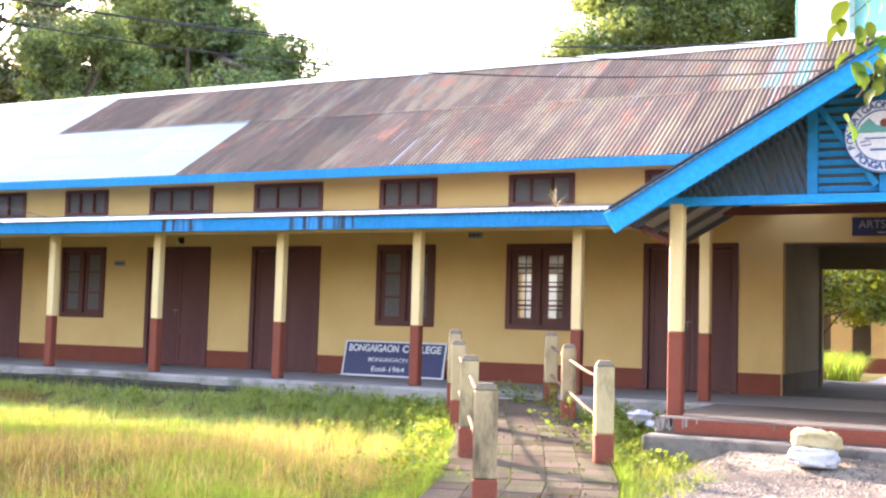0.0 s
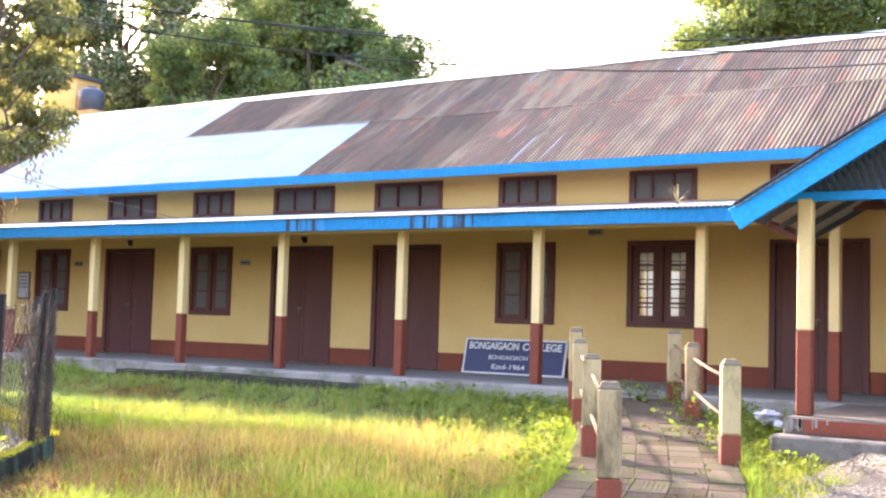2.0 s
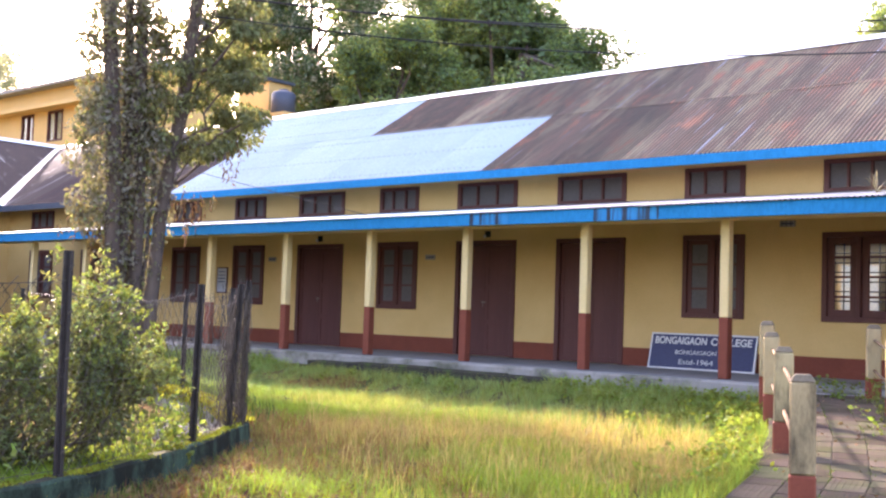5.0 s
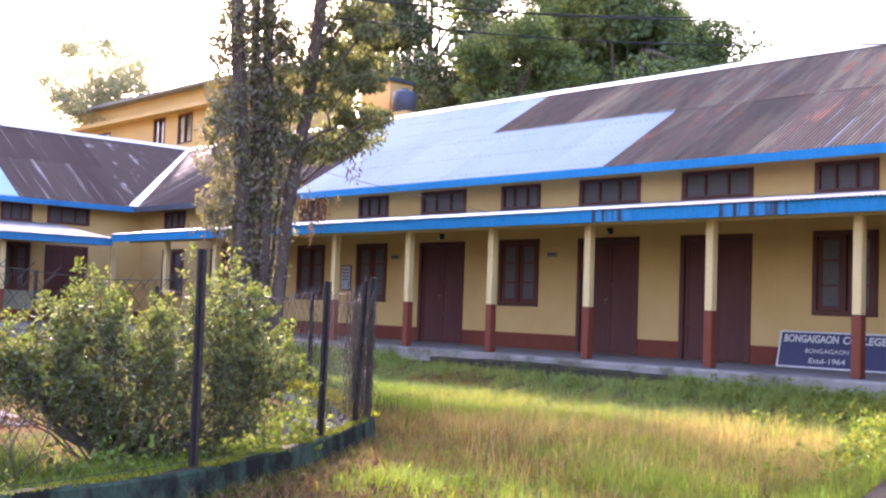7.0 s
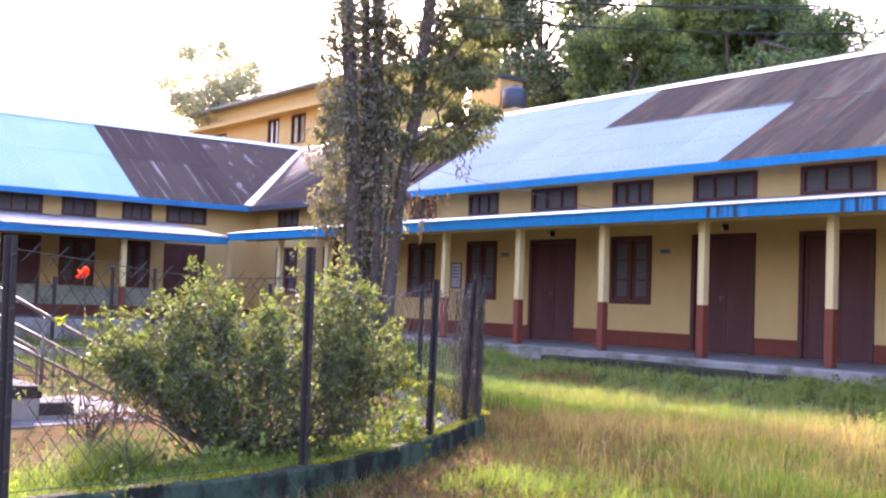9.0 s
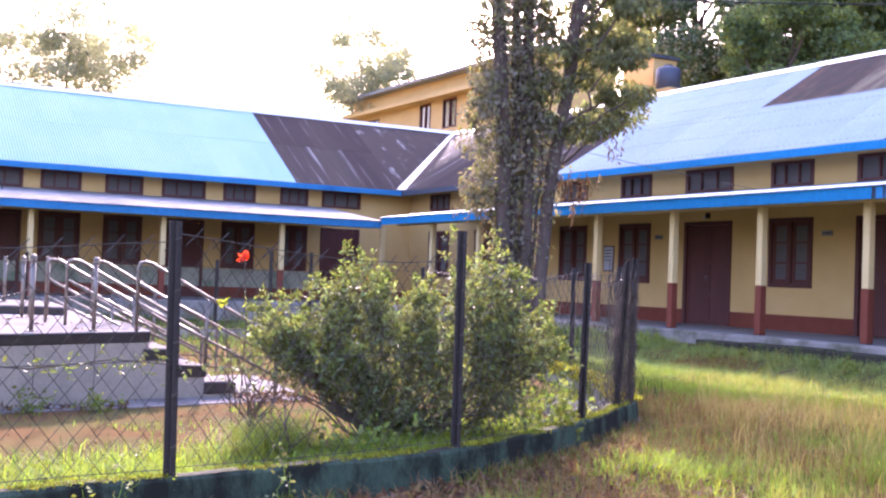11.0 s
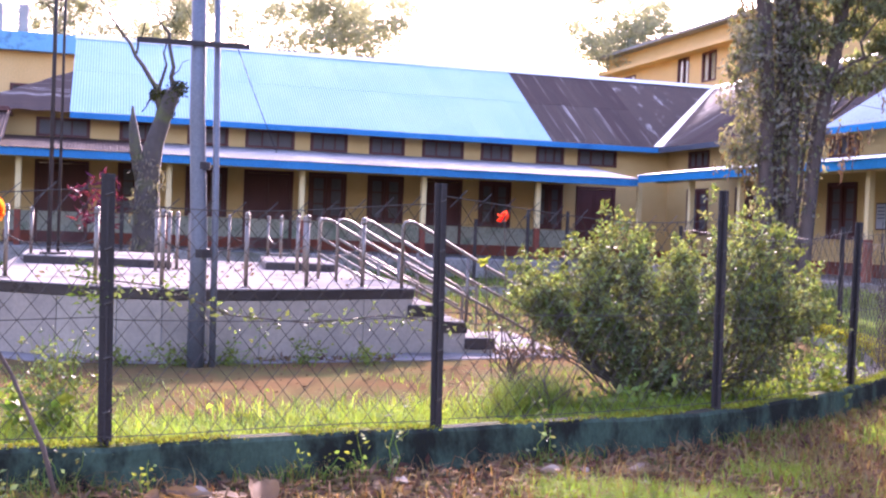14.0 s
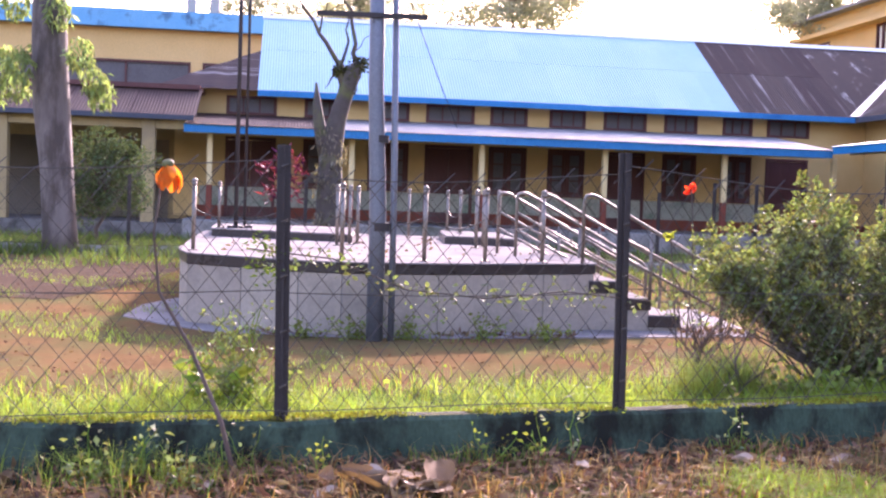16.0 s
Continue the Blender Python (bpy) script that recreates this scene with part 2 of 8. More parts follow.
BARKPALE = surface("pale_peeling_bark", (0.21, 0.18, 0.155), (0.11, 0.088, 0.075), 3.0, 0.95, 1.0, 22, third=(0.07, 0.055, 0.045), third_at=(0.46, 0.56), third_scale=2.0, stretch=(1, 1, 0.3))
BARKMOSS = surface("mossy_dead_bark", (0.105, 0.090, 0.075), (0.068, 0.056, 0.048), 5.0, 0.95, 0.8, 40, third=(0.10, 0.11, 0.04), third_at=(0.5, 0.62), third_scale=1.8)
LEAF_TREE = surface("tree_leaves", (0.185, 0.255, 0.110), (0.225, 0.295, 0.115), 0.6, 0.55, 0, 6, island=True, vary=0.35, trans=0.5)
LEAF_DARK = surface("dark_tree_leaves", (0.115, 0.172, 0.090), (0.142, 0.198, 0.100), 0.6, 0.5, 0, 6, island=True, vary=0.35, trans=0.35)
LEAF_DEEP = surface("deep_green_feathery_leaves", (0.060, 0.092, 0.048), (0.085, 0.118, 0.058), 0.8, 0.7, 0, 8, island=True, vary=0.35, trans=0.3, spec=0.06)
LEAF_YELLOW = surface("yellow_green_leaves", (0.22, 0.28, 0.035), (0.33, 0.33, 0.045), 0.8, 0.5, 0, 6, island=True, vary=0.35, trans=0.6)
LEAF_BUSH = surface("glossy_bush_leaves", (0.130, 0.160, 0.076), (0.180, 0.206, 0.098), 2.0, 0.58, 0, 20, island=True, vary=0.6, trans=0.40, spec=0.14)
LEAF_BUSH_TIP = surface("young_bush_leaves", (0.145, 0.180, 0.050), (0.19, 0.225, 0.065), 2.0, 0.75, 0, 20, island=True, vary=0.35, trans=0.34, spec=0.06)
LEAF_BRIGHT = surface("bright_lit_leaves", (0.062, 0.118, 0.022), (0.105, 0.165, 0.026), 3.0, 0.5, 0, 20, vary=0.45, trans=0.26)
LEAF_DRY = surface("dry_brown_leaves", (0.20, 0.125, 0.07), (0.13, 0.08, 0.05), 2.0, 0.85, 0.2, 20, island=True, vary=0.4, trans=0.15)
LEAF_PALE = surface("pale_dry_leaf", (0.42, 0.34, 0.26), (0.32, 0.24, 0.17), 4.0, 0.8, 0.3, 40, third=(0.16, 0.09, 0.06), third_at=(0.55, 0.7), third_scale=5.0)
LEAF_PALEGREEN = surface("dusty_pale_green_leaves", (0.15, 0.18, 0.085), (0.115, 0.155, 0.055), 2.0, 0.6, 0, 20, island=True, vary=0.35, trans=0.32)
LEAF_BRIGHTER = surface("light_green_leaves", (0.14, 0.22, 0.03), (0.19, 0.26, 0.045), 2.0, 0.5, 0, 20, island=True, vary=0.3, trans=0.4)
LEAF_OLIVE = surface("olive_tree_leaves", (0.150, 0.165, 0.080), (0.180, 0.190, 0.094), 0.6, 0.55, 0, 6, island=True, vary=0.4, trans=0.4)
LEAF_IVY = surface("dusty_climber_leaves", (0.235, 0.205, 0.170), (0.175, 0.170, 0.122), 2.0, 0.9, 0, 20, island=True, vary=0.25, trans=0.3)
LEAF_RED = surface("crimson_leaves", (0.17, 0.028, 0.065), (0.11, 0.022, 0.05), 2.0, 0.6, 0, 20, island=True, vary=0.3, trans=0.35)
GRASS_G = surface("green_grass", (0.148, 0.220, 0.044), (0.198, 0.268, 0.054), 0.5, 0.7, 0, 4, island=True, vary=0.35, trans=0.5, spec=0.06)
GRASS_YG = surface("yellow_green_grass", (0.235, 0.272, 0.072), (0.285, 0.298, 0.090), 0.5, 0.65, 0, 4, island=True, vary=0.3, trans=0.45, spec=0.06)
GRASS_LUSH = surface("lush_lit_grass", (0.175, 0.265, 0.034), (0.245, 0.32, 0.044), 0.8, 0.6, 0, 6, island=True, vary=0.35, trans=0.5, spec=0.1)
# Darker green; along the far fence it stands for the shade there.
GRASS_DEEP = surface("darkened_green_grass", (0.075, 0.115, 0.034), (0.105, 0.150, 0.040), 0.5, 0.75, 0, 4, island=True, vary=0.35, trans=0.4, spec=0.08)
WEED = surface("broad_weed_leaves", (0.150, 0.205, 0.042), (0.190, 0.245, 0.048), 1.0, 0.7, 0, 8, island=True, vary=0.35, trans=0.4)
GRASS_Y = surface("golden_seeding_grass", (0.41, 0.295, 0.140), (0.38, 0.295, 0.120), 0.5, 0.7, 0, 4, island=True, vary=0.3, trans=0.4, spec=0.06)
GRASS_D = surface("dry_grass", (0.30, 0.185, 0.085), (0.20, 0.12, 0.055), 0.7, 0.8, 0, 4, island=True, vary=0.35, trans=0.3, spec=0.06)
SOIL = surface("brown_soil_and_short_turf", (0.115, 0.080, 0.045), (0.085, 0.075, 0.034), 0.7, 0.95, 0.8, 25, third=(0.080, 0.092, 0.030), third_at=(0.38, 0.66), third_scale=1.4, spec=0.0)
EARTH = surface("bare_orange_earth", (0.155, 0.093, 0.042), (0.108, 0.070, 0.034), 2.4, 1.0, 0.5, 18, speck=0.5, third=(0.095, 0.088, 0.036), third_at=(0.43, 0.60), third_scale=0.9, spec=0.0)
GRAVEL = surface("grey_gravel", (0.150, 0.132, 0.110), (0.095, 0.087, 0.077), 6.0, 0.95, 1.0, 70, third=(0.34, 0.28, 0.21), third_at=(0.52, 0.66), third_scale=0.9, spec=0.0)
SIGNBLUE = surface("navy_sign_enamel", (0.020, 0.026, 0.085), (0.026, 0.032, 0.10), 2.0, 0.45, 0.05, 40)
LETTERING = surface("dulled_white_lettering", (0.34, 0.34, 0.36), (0.26, 0.26, 0.28), 8.0, 0.7, 0.1, 40)
CRESTBLUE = surface("emblem_blue_paint", (0.018, 0.085, 0.27), (0.022, 0.10, 0.30), 4.0, 0.6, 0.05, 40)
WHITE = surface("white_paint", (0.72, 0.72, 0.72), (0.62, 0.62, 0.63), 3.0, 0.6, 0.1, 40)
BLACK = surface("black_cable", (0.012, 0.012, 0.014), (0.018, 0.018, 0.02), 3.0, 0.6, 0.0, 40)
SACKA = surface("yellowed_plastic_sack", (0.46, 0.38, 0.20), (0.38, 0.31, 0.16), 3.0, 0.55, 0.4, 40)
SACKB = surface("white_woven_sack", (0.52, 0.53, 0.56), (0.43, 0.46, 0.54), 3.0, 0.55, 0.4, 40, third=(0.5, 0.12, 0.25), third_at=(0.66, 0.72), third_scale=3.0)
ORANGE = surface("orange_flower", (0.72, 0.27, 0.02), (0.55, 0.14, 0.012), 8.0, 0.6, 0.1, 40, trans=0.5)
REDFLOWER = surface("scarlet_flower", (0.85, 0.10, 0.03), (0.75, 0.06, 0.02), 8.0, 0.6, 0.1, 40, trans=0.3)
TEAL = surface("pale_mint_wall", (0.37, 0.53, 0.47), (0.33, 0.49, 0.43), 1.0, 0.8, 0.2, 30, third=(0.42, 0.55, 0.50), third_at=(0.55, 0.8))
TEALDARK = surface("teal_wall", (0.12, 0.36, 0.33), (0.10, 0.31, 0.29), 1.0, 0.8, 0.2, 30)
FARWALL = surface("ochre_far_wall", (0.70, 0.47, 0.19), (0.64, 0.42, 0.16), 0.8, 0.85, 0.2, 20, third=(0.5, 0.35, 0.17), third_at=(0.58, 0.8))
TANK = surface("black_tank_plastic", (0.055, 0.068, 0.105), (0.065, 0.078, 0.115), 1.0, 0.5, 0.1, 20)
# Room dimness put into the plaster colour; also the sheet behind the slats.
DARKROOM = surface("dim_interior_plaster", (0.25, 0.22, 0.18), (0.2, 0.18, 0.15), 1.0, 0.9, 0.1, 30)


def glass_material():
    m, n, l, b = nodes_of("window_glass")
    b.inputs["Base Color"].default_value = (0.9, 0.93, 0.95, 1)
    b.inputs["Roughness"].default_value = 0.06
    b.inputs["Transmission Weight"].default_value = 1.0
    b.inputs["IOR"].default_value = 1.45
    return m


GLASS = glass_material()


def rust_material():
    """Old corrugated iron: brown sheets with red and orange rust, tan lichen, blue-grey runs where the zinc is left,
    and grooves darkened for dirt and rib shade.
    """
    m, n, l, b = nodes_of("rusted_corrugated_iron")
    tc, oi = n.new("ShaderNodeTexCoord"), n.new("ShaderNodeObjectInfo")
    shift = n.new("ShaderNodeMath")
    shift.operation = "MULTIPLY"
    shift.inputs[1].default_value = 61.0
    l.new(oi.outputs["Random"], shift.inputs[0])
    add = n.new("ShaderNodeVectorMath")
    l.new(tc.outputs["Object"], add.inputs[0])
    l.new(shift.outputs[0], add.inputs[1])

    def patch_of(scale, stretch, lo, hi, detail=6.0):
        mp, t, r = n.new("ShaderNodeMapping"), n.new("ShaderNodeTexNoise"), n.new("ShaderNodeMapRange")
        mp.inputs["Scale"].default_value = stretch
        t.inputs["Scale"].default_value, t.inputs["Detail"].default_value, t.inputs["Roughness"].default_value = scale, detail, 0.62
        r.inputs["From Min"].default_value, r.inputs["From Max"].default_value = lo, hi
        l.new(add.outputs[0], mp.inputs["Vector"])
        l.new(mp.outputs["Vector"], t.inputs["Vector"])
        l.new(t.outputs["Fac"], r.inputs["Value"])
        return r.outputs["Result"]

    def over(col, fac, c):
        x = n.new("ShaderNodeMix")
        x.data_type = "RGBA"
        l.new(fac, x.inputs["Factor"])
        if isinstance(col, tuple):
            x.inputs["A"].default_value = (*col, 1)
        else:
            l.new(col, x.inputs["A"])
        x.inputs["B"].default_value = (*c, 1)
        return x.outputs["Result"]

    col = over((0.100, 0.080, 0.054), patch_of(1.5, (2.2, 0.6, 1), 0.40, 0.64), (0.160, 0.094, 0.062))
    col = over(col, patch_of(1.1, (2.0, 0.35, 1), 0.47, 0.60), (0.225, 0.178, 0.105))
    col = over(col, patch_of(1.7, (1.6, 0.6, 1), 0.57, 0.68), (0.30, 0.125, 0.068))
    col = over(col, patch_of(2.0, (5.0, 0.16, 1), 0.62, 0.72), (0.29, 0.31, 0.37))
    col = over(col, patch_of(9.0, (2.0, 0.5, 1), 0.60, 0.80), (0.060, 0.045, 0.036))
    # Corrugation troughs: dirt and rib shade put into the colour together.
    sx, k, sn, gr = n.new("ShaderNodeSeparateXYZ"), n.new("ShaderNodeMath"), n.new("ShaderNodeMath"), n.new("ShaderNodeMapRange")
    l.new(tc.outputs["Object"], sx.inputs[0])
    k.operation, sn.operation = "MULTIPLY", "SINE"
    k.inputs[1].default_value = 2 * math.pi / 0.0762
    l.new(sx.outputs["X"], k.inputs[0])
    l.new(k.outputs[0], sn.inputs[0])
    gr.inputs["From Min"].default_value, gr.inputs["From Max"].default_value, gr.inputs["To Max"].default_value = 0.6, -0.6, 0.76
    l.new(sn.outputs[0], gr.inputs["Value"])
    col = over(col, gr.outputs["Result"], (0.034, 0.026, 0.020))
    hs, rv = n.new("ShaderNodeHueSaturation"), n.new("ShaderNodeMapRange")
    rv.inputs["To Min"].default_value, rv.inputs["To Max"].default_value = 0.60, 1.26
    l.new(oi.outputs["Random"], rv.inputs["Value"])
    l.new(rv.outputs["Result"], hs.inputs["Value"])
    l.new(col, hs.inputs["Color"])
    l.new(hs.outputs["Color"], b.inputs["Base Color"])
    b.inputs["Roughness"].default_value, b.inputs["Specular IOR Level"].default_value = 0.66, 0.2
    return m


RUST = rust_material()
# Yellow walls dulled to olive: the passage's dimness put into the colour.
PASSAGE = surface("shaded_passage_plaster", (0.25, 0.235, 0.165), (0.20, 0.19, 0.14), 1.2, 0.9, 0.2, 30, third=(0.18, 0.17, 0.13), third_at=(0.55, 0.8), speck=0.15)
LINING = surface("pale_ceiling_board", (0.36, 0.34, 0.30), (0.28, 0.26, 0.225), 1.5, 0.85, 0.2, 30, third=(0.28, 0.24, 0.19), third_at=(0.55, 0.75))
DUSTPANE = surface("dusty_dark_glass", (0.105, 0.098, 0.098), (0.125, 0.115, 0.112), 2.0, 0.5, 0.05, 30, third=(0.075, 0.06, 0.058), third_at=(0.55, 0.8), third_scale=1.6, spec=0.25)
STAINBAND = surface("mildewed_pale_wash", (0.42, 0.42, 0.33), (0.34, 0.36, 0.29), 1.6, 0.9, 0.3, 30, third=(0.16, 0.23, 0.16), third_at=(0.50, 0.64), third_scale=1.3)


# ---- building blocks ----
class Geo:
    """Vertices and faces gathered for one mesh."""

    def __init__(self):
        self.v, self.f, self.mi = [], [], []

    def add(self, vs, fs, mi=0):
        k = len(self.v)
        self.v += [tuple(p) for p in vs]
        self.f += [tuple(k + i for i in q) for q in fs]
        self.mi += [mi] * len(fs)
        return self

    def box(self, x0, x1, y0, y1, z0, z1, mi=0):
        return self.add([(x0, y0, z0), (x1, y0, z0), (x1, y1, z0), (x0, y1, z0), (x0, y0, z1), (x1, y0, z1), (x1, y1, z1), (x0, y1, z1)],
                        [(0, 3, 2, 1), (4, 5, 6, 7), (0, 1, 5, 4), (1, 2, 6, 5), (2, 3, 7, 6), (3, 0, 4, 7)], mi)

    def beam(self, p, q, w, h, up=(0, 0, 1), mi=0):
        """A straight bar of w by h from p to q."""
        p, q = Vector(p), Vector(q)
        d = (q - p).normalized()
        s = d.cross(Vector(up))
        s = (s if s.length > 1e-4 else d.cross(Vector((1, 0, 0)))).normalized()
        t = s.cross(d)
        c = [(-w / 2, -h / 2), (w / 2, -h / 2), (w / 2, h / 2), (-w / 2, h / 2)]
        vs = [e + s * a + t * b for e in (p, q) for a, b in c]
        return self.add(vs, [(3, 2, 1, 0), (4, 5, 6, 7), (0, 1, 5, 4), (1, 2, 6, 5), (2, 3, 7, 6), (3, 0, 4, 7)], mi)

    def tube(self, pts, radii, n=8, cap=True, mi=0):
        """A round bar along pts; radii one value or one a point."""
        pts = [Vector(p) for p in pts]
        if not isinstance(radii, (list, tuple)):
            radii = [radii] * len(pts)
        k = len(self.v)
        s = None
        for i, p in enumerate(pts):
            d = (pts[min(i + 1, len(pts) - 1)] - pts[max(i - 1, 0)]).normalized()
            if s is None:
                s = d.cross(Vector((0.31, 0.17, 0.93)))
                s = (s if s.length > 1e-3 else d.cross(Vector((1, 0, 0)))).normalized()
            s = (s - d * s.dot(d)).normalized()
            t = d.cross(s)
            for j in range(n):
                a = 2 * math.pi * j / n
                self.v.append(tuple(p + (s * math.cos(a) + t * math.sin(a)) * radii[i]))
        for i in range(len(pts) - 1):
            for j in range(n):
                a, b = k + i * n + j, k + i * n + (j + 1) % n
                self.f.append((a, b, b + n, a + n))
                self.mi.append(mi)
        if cap:
            self.f.append(tuple(k + j for j in reversed(range(n))))
            self.f.append(tuple(k + (len(pts) - 1) * n + j for j in range(n)))
            self.mi += [mi, mi]
        return self

    def prism(self, poly, z0, z1, mi=0):
        """An upright prism on a plan polygon, counter-clockwise."""
        n = len(poly)
        return self.add([(x, y, z0) for x, y in poly] + [(x, y, z1) for x, y in poly],
                        [tuple(reversed(range(n))), tuple(range(n, 2 * n))] + [(i, (i + 1) % n, n + (i + 1) % n, n + i) for i in range(n)], mi)

    def ball(self, c, rx, ry, rz, nu=10, nv=6, mi=0):
        c = Vector(c)
        vs = [c + Vector((0, 0, -rz))]
        for i in range(1, nv):
            a = math.pi * i / nv - math.pi / 2
            for j in range(nu):
                b = 2 * math.pi * j / nu
                vs.append(c + Vector((rx * math.cos(a) * math.cos(b), ry * math.cos(a) * math.sin(b), rz * math.sin(a))))
        vs.append(c + Vector((0, 0, rz)))
        fs = [(0, 1 + (j + 1) % nu, 1 + j) for j in range(nu)]
        for i in range(nv - 2):
            for j in range(nu):
                a, b = 1 + i * nu + j, 1 + i * nu + (j + 1) % nu
                fs.append((a, b, b + nu, a + nu))
        e = len(vs) - 1
        fs += [(e, e - nu + j, e - nu + (j + 1) % nu) for j in range(nu)]
        return self.add(vs, fs, mi)

    def mesh(self, name, *mats, bevel=0.0, smooth=False):
        me = bpy.data.meshes.new(name)
        me.from_pydata(self.v, [], self.f)
        for m in mats:
            me.materials.append(m)
        if len(mats) > 1:
            me.polygons.foreach_set("material_index", self.mi)
        if bevel:
            b = bmesh.new()
            b.from_mesh(me)
            sharp = [e for e in b.edges if len(e.link_faces) == 2 and e.calc_face_angle() > 0.3]
            bmesh.ops.bevel(b, geom=sharp, offset=bevel, segments=1, affect="EDGES", profile=0.7)
            b.to_mesh(me)
            b.free()
        if smooth:
            me.polygons.foreach_set("use_smooth", [True] * len(me.polygons))
        me.update()
        return me


def thing(name, label, category, m=None, group="", kind=""):
    ob = new(name)
    ob.empty_display_size = 0.2
    if m is not None:
        ob.matrix_world = m
    return tagged(ob, label, category, group, kind)


def part(name, data, parent, label="", m=None):
    ob = new(name, data)
    ob.parent = parent
    if m is not None:
        ob.matrix_basis = m
    return tagged(ob, label)


def solo(name, data, label, category, m=None, group="", kind=""):
    ob = new(name, data)
    if m is not None:
        ob.matrix_world = m
    return tagged(ob, label, category, group, kind)


def blades(name, pos, length, width, lean, mat, rng, seed_head=False):
    """Grass: every blade a bent strip of two segments."""
    n = len(pos)
    a = rng.uniform(0, 2 * np.pi, n)
    d = np.stack([np.cos(a), np.sin(a), np.zeros(n)], 1)
    s = np.stack([-np.sin(a), np.cos(a), np.zeros(n)], 1)
    up = np.array([0, 0, 1.0])
    L = length[:, None]
    k = (lean * rng.uniform(0.3, 1.5, n))[:, None]
    w = (width * rng.uniform(0.6, 1.3, n))[:, None]
    mid = pos + up * L * 0.55 + d * L * k * 0.25
    tip = pos + up * L * (1 - 0.25 * k) + d * L * k
    wm = w * (1.25 if seed_head else 0.8)
    v = np.stack([pos - s * w * 0.5, pos + s * w * 0.5, mid + s * wm * 0.5, mid - s * wm * 0.5, tip], 1).reshape(-1, 3)
    i = np.arange(n)[:, None] * 5
    quads, tris = i + np.array([[0, 1, 2, 3]]), i + np.array([[3, 2, 4]])
    return raw_mesh(name, v, [quads, tris], mat)


def raw_mesh(name, v, groups, mat):
    """A mesh from arrays: groups of faces with as many corners each."""
    me = bpy.data.meshes.new(name)
    loops = np.concatenate([g.ravel() for g in groups]).astype(np.int32)
    counts = np.concatenate([np.full(len(g), g.shape[1]) for g in groups]).astype(np.int32)
    starts = np.concatenate([[0], np.cumsum(counts)[:-1]]).astype(np.int32)
    me.vertices.add(len(v))
    me.vertices.foreach_set("co", np.asarray(v, np.float32).ravel())
    me.loops.add(len(loops))
    me.loops.foreach_set("vertex_index", loops)
    me.polygons.add(len(counts))
    me.polygons.foreach_set("loop_start", starts)
    me.materials.append(mat)
    me.update(calc_edges=True)
    return me


def leaf_mesh(name, pos, size, mat, rng, droop=0.3, slim=0.5, fold=0.15, out=None):
    """Leaves: every one a folded diamond of two faces; out: the way that each blade faces, roughly."""
    n = len(pos)
    a = rng.uniform(0, 2 * np.pi, n)
    e = rng.normal(-droop, 0.5, n)
    d = np.stack([np.cos(a) * np.cos(e), np.sin(a) * np.cos(e), np.sin(e)], 1)
    r = rng.normal(size=(n, 3))
    if out is not None:
        r = out + 0.45 * r
    s = np.cross(d, r)
    s /= np.linalg.norm(s, axis=1)[:, None] + 1e-9
    t = np.cross(s, d)
    L = (size * rng.uniform(0.6, 1.3, n))[:, None]
    base, tip = pos, pos + d * L
    mid = pos + d * L * 0.45
    lft = mid + s * L * slim * 0.5 + t * L * fold
    rgt = mid - s * L * slim * 0.5 + t * L * fold
    v = np.stack([base, lft, tip, rgt], 1).reshape(-1, 3)
    i = np.arange(n)[:, None] * 4
    return raw_mesh(name, v, [np.concatenate([i + np.array([[0, 1, 2]]), i + np.array([[0, 2, 3]])])], mat)


def clumps(rng, centres, radii, per, flat=0.8):
    """Points scattered in the shells of many clumps."""
    out = []
    for c, r in zip(centres, radii):
        p = rng.normal(size=(per, 3))
        p /= np.linalg.norm(p, axis=1)[:, None]
        p *= (r * rng.uniform(0.45, 1.05, per) ** 0.6)[:, None]
        p[:, 2] *= flat
        out.append(p + c)
    return np.concatenate(out)


def crown_centres(rng, n, c, rx, ry, rz, hollow=0.35):
    p = rng.normal(size=(n, 3))
    p /= np.linalg.norm(p, axis=1)[:, None]
    p *= (rng.uniform(hollow ** 2, 1, n) ** 0.5)[:, None]
    return p * np.array([rx, ry, rz]) + np.array(c)


def limb(g, rng, p, q, r0, r1, steps=5, wob=0.06, n=7):
    """A crooked branch from p to q."""
    p, q = np.array(p, float), np.array(q, float)
    L = np.linalg.norm(q - p)
    pts, rad = [], []
    for i in range(steps + 1):
        t = i / steps
        o = rng.normal(size=3) * wob * L * math.sin(math.pi * t)
        pts.append(p + (q - p) * t + o)
        rad.append(r0 + (r1 - r0) * t)
    g.tube(pts, rad, n)
    return pts


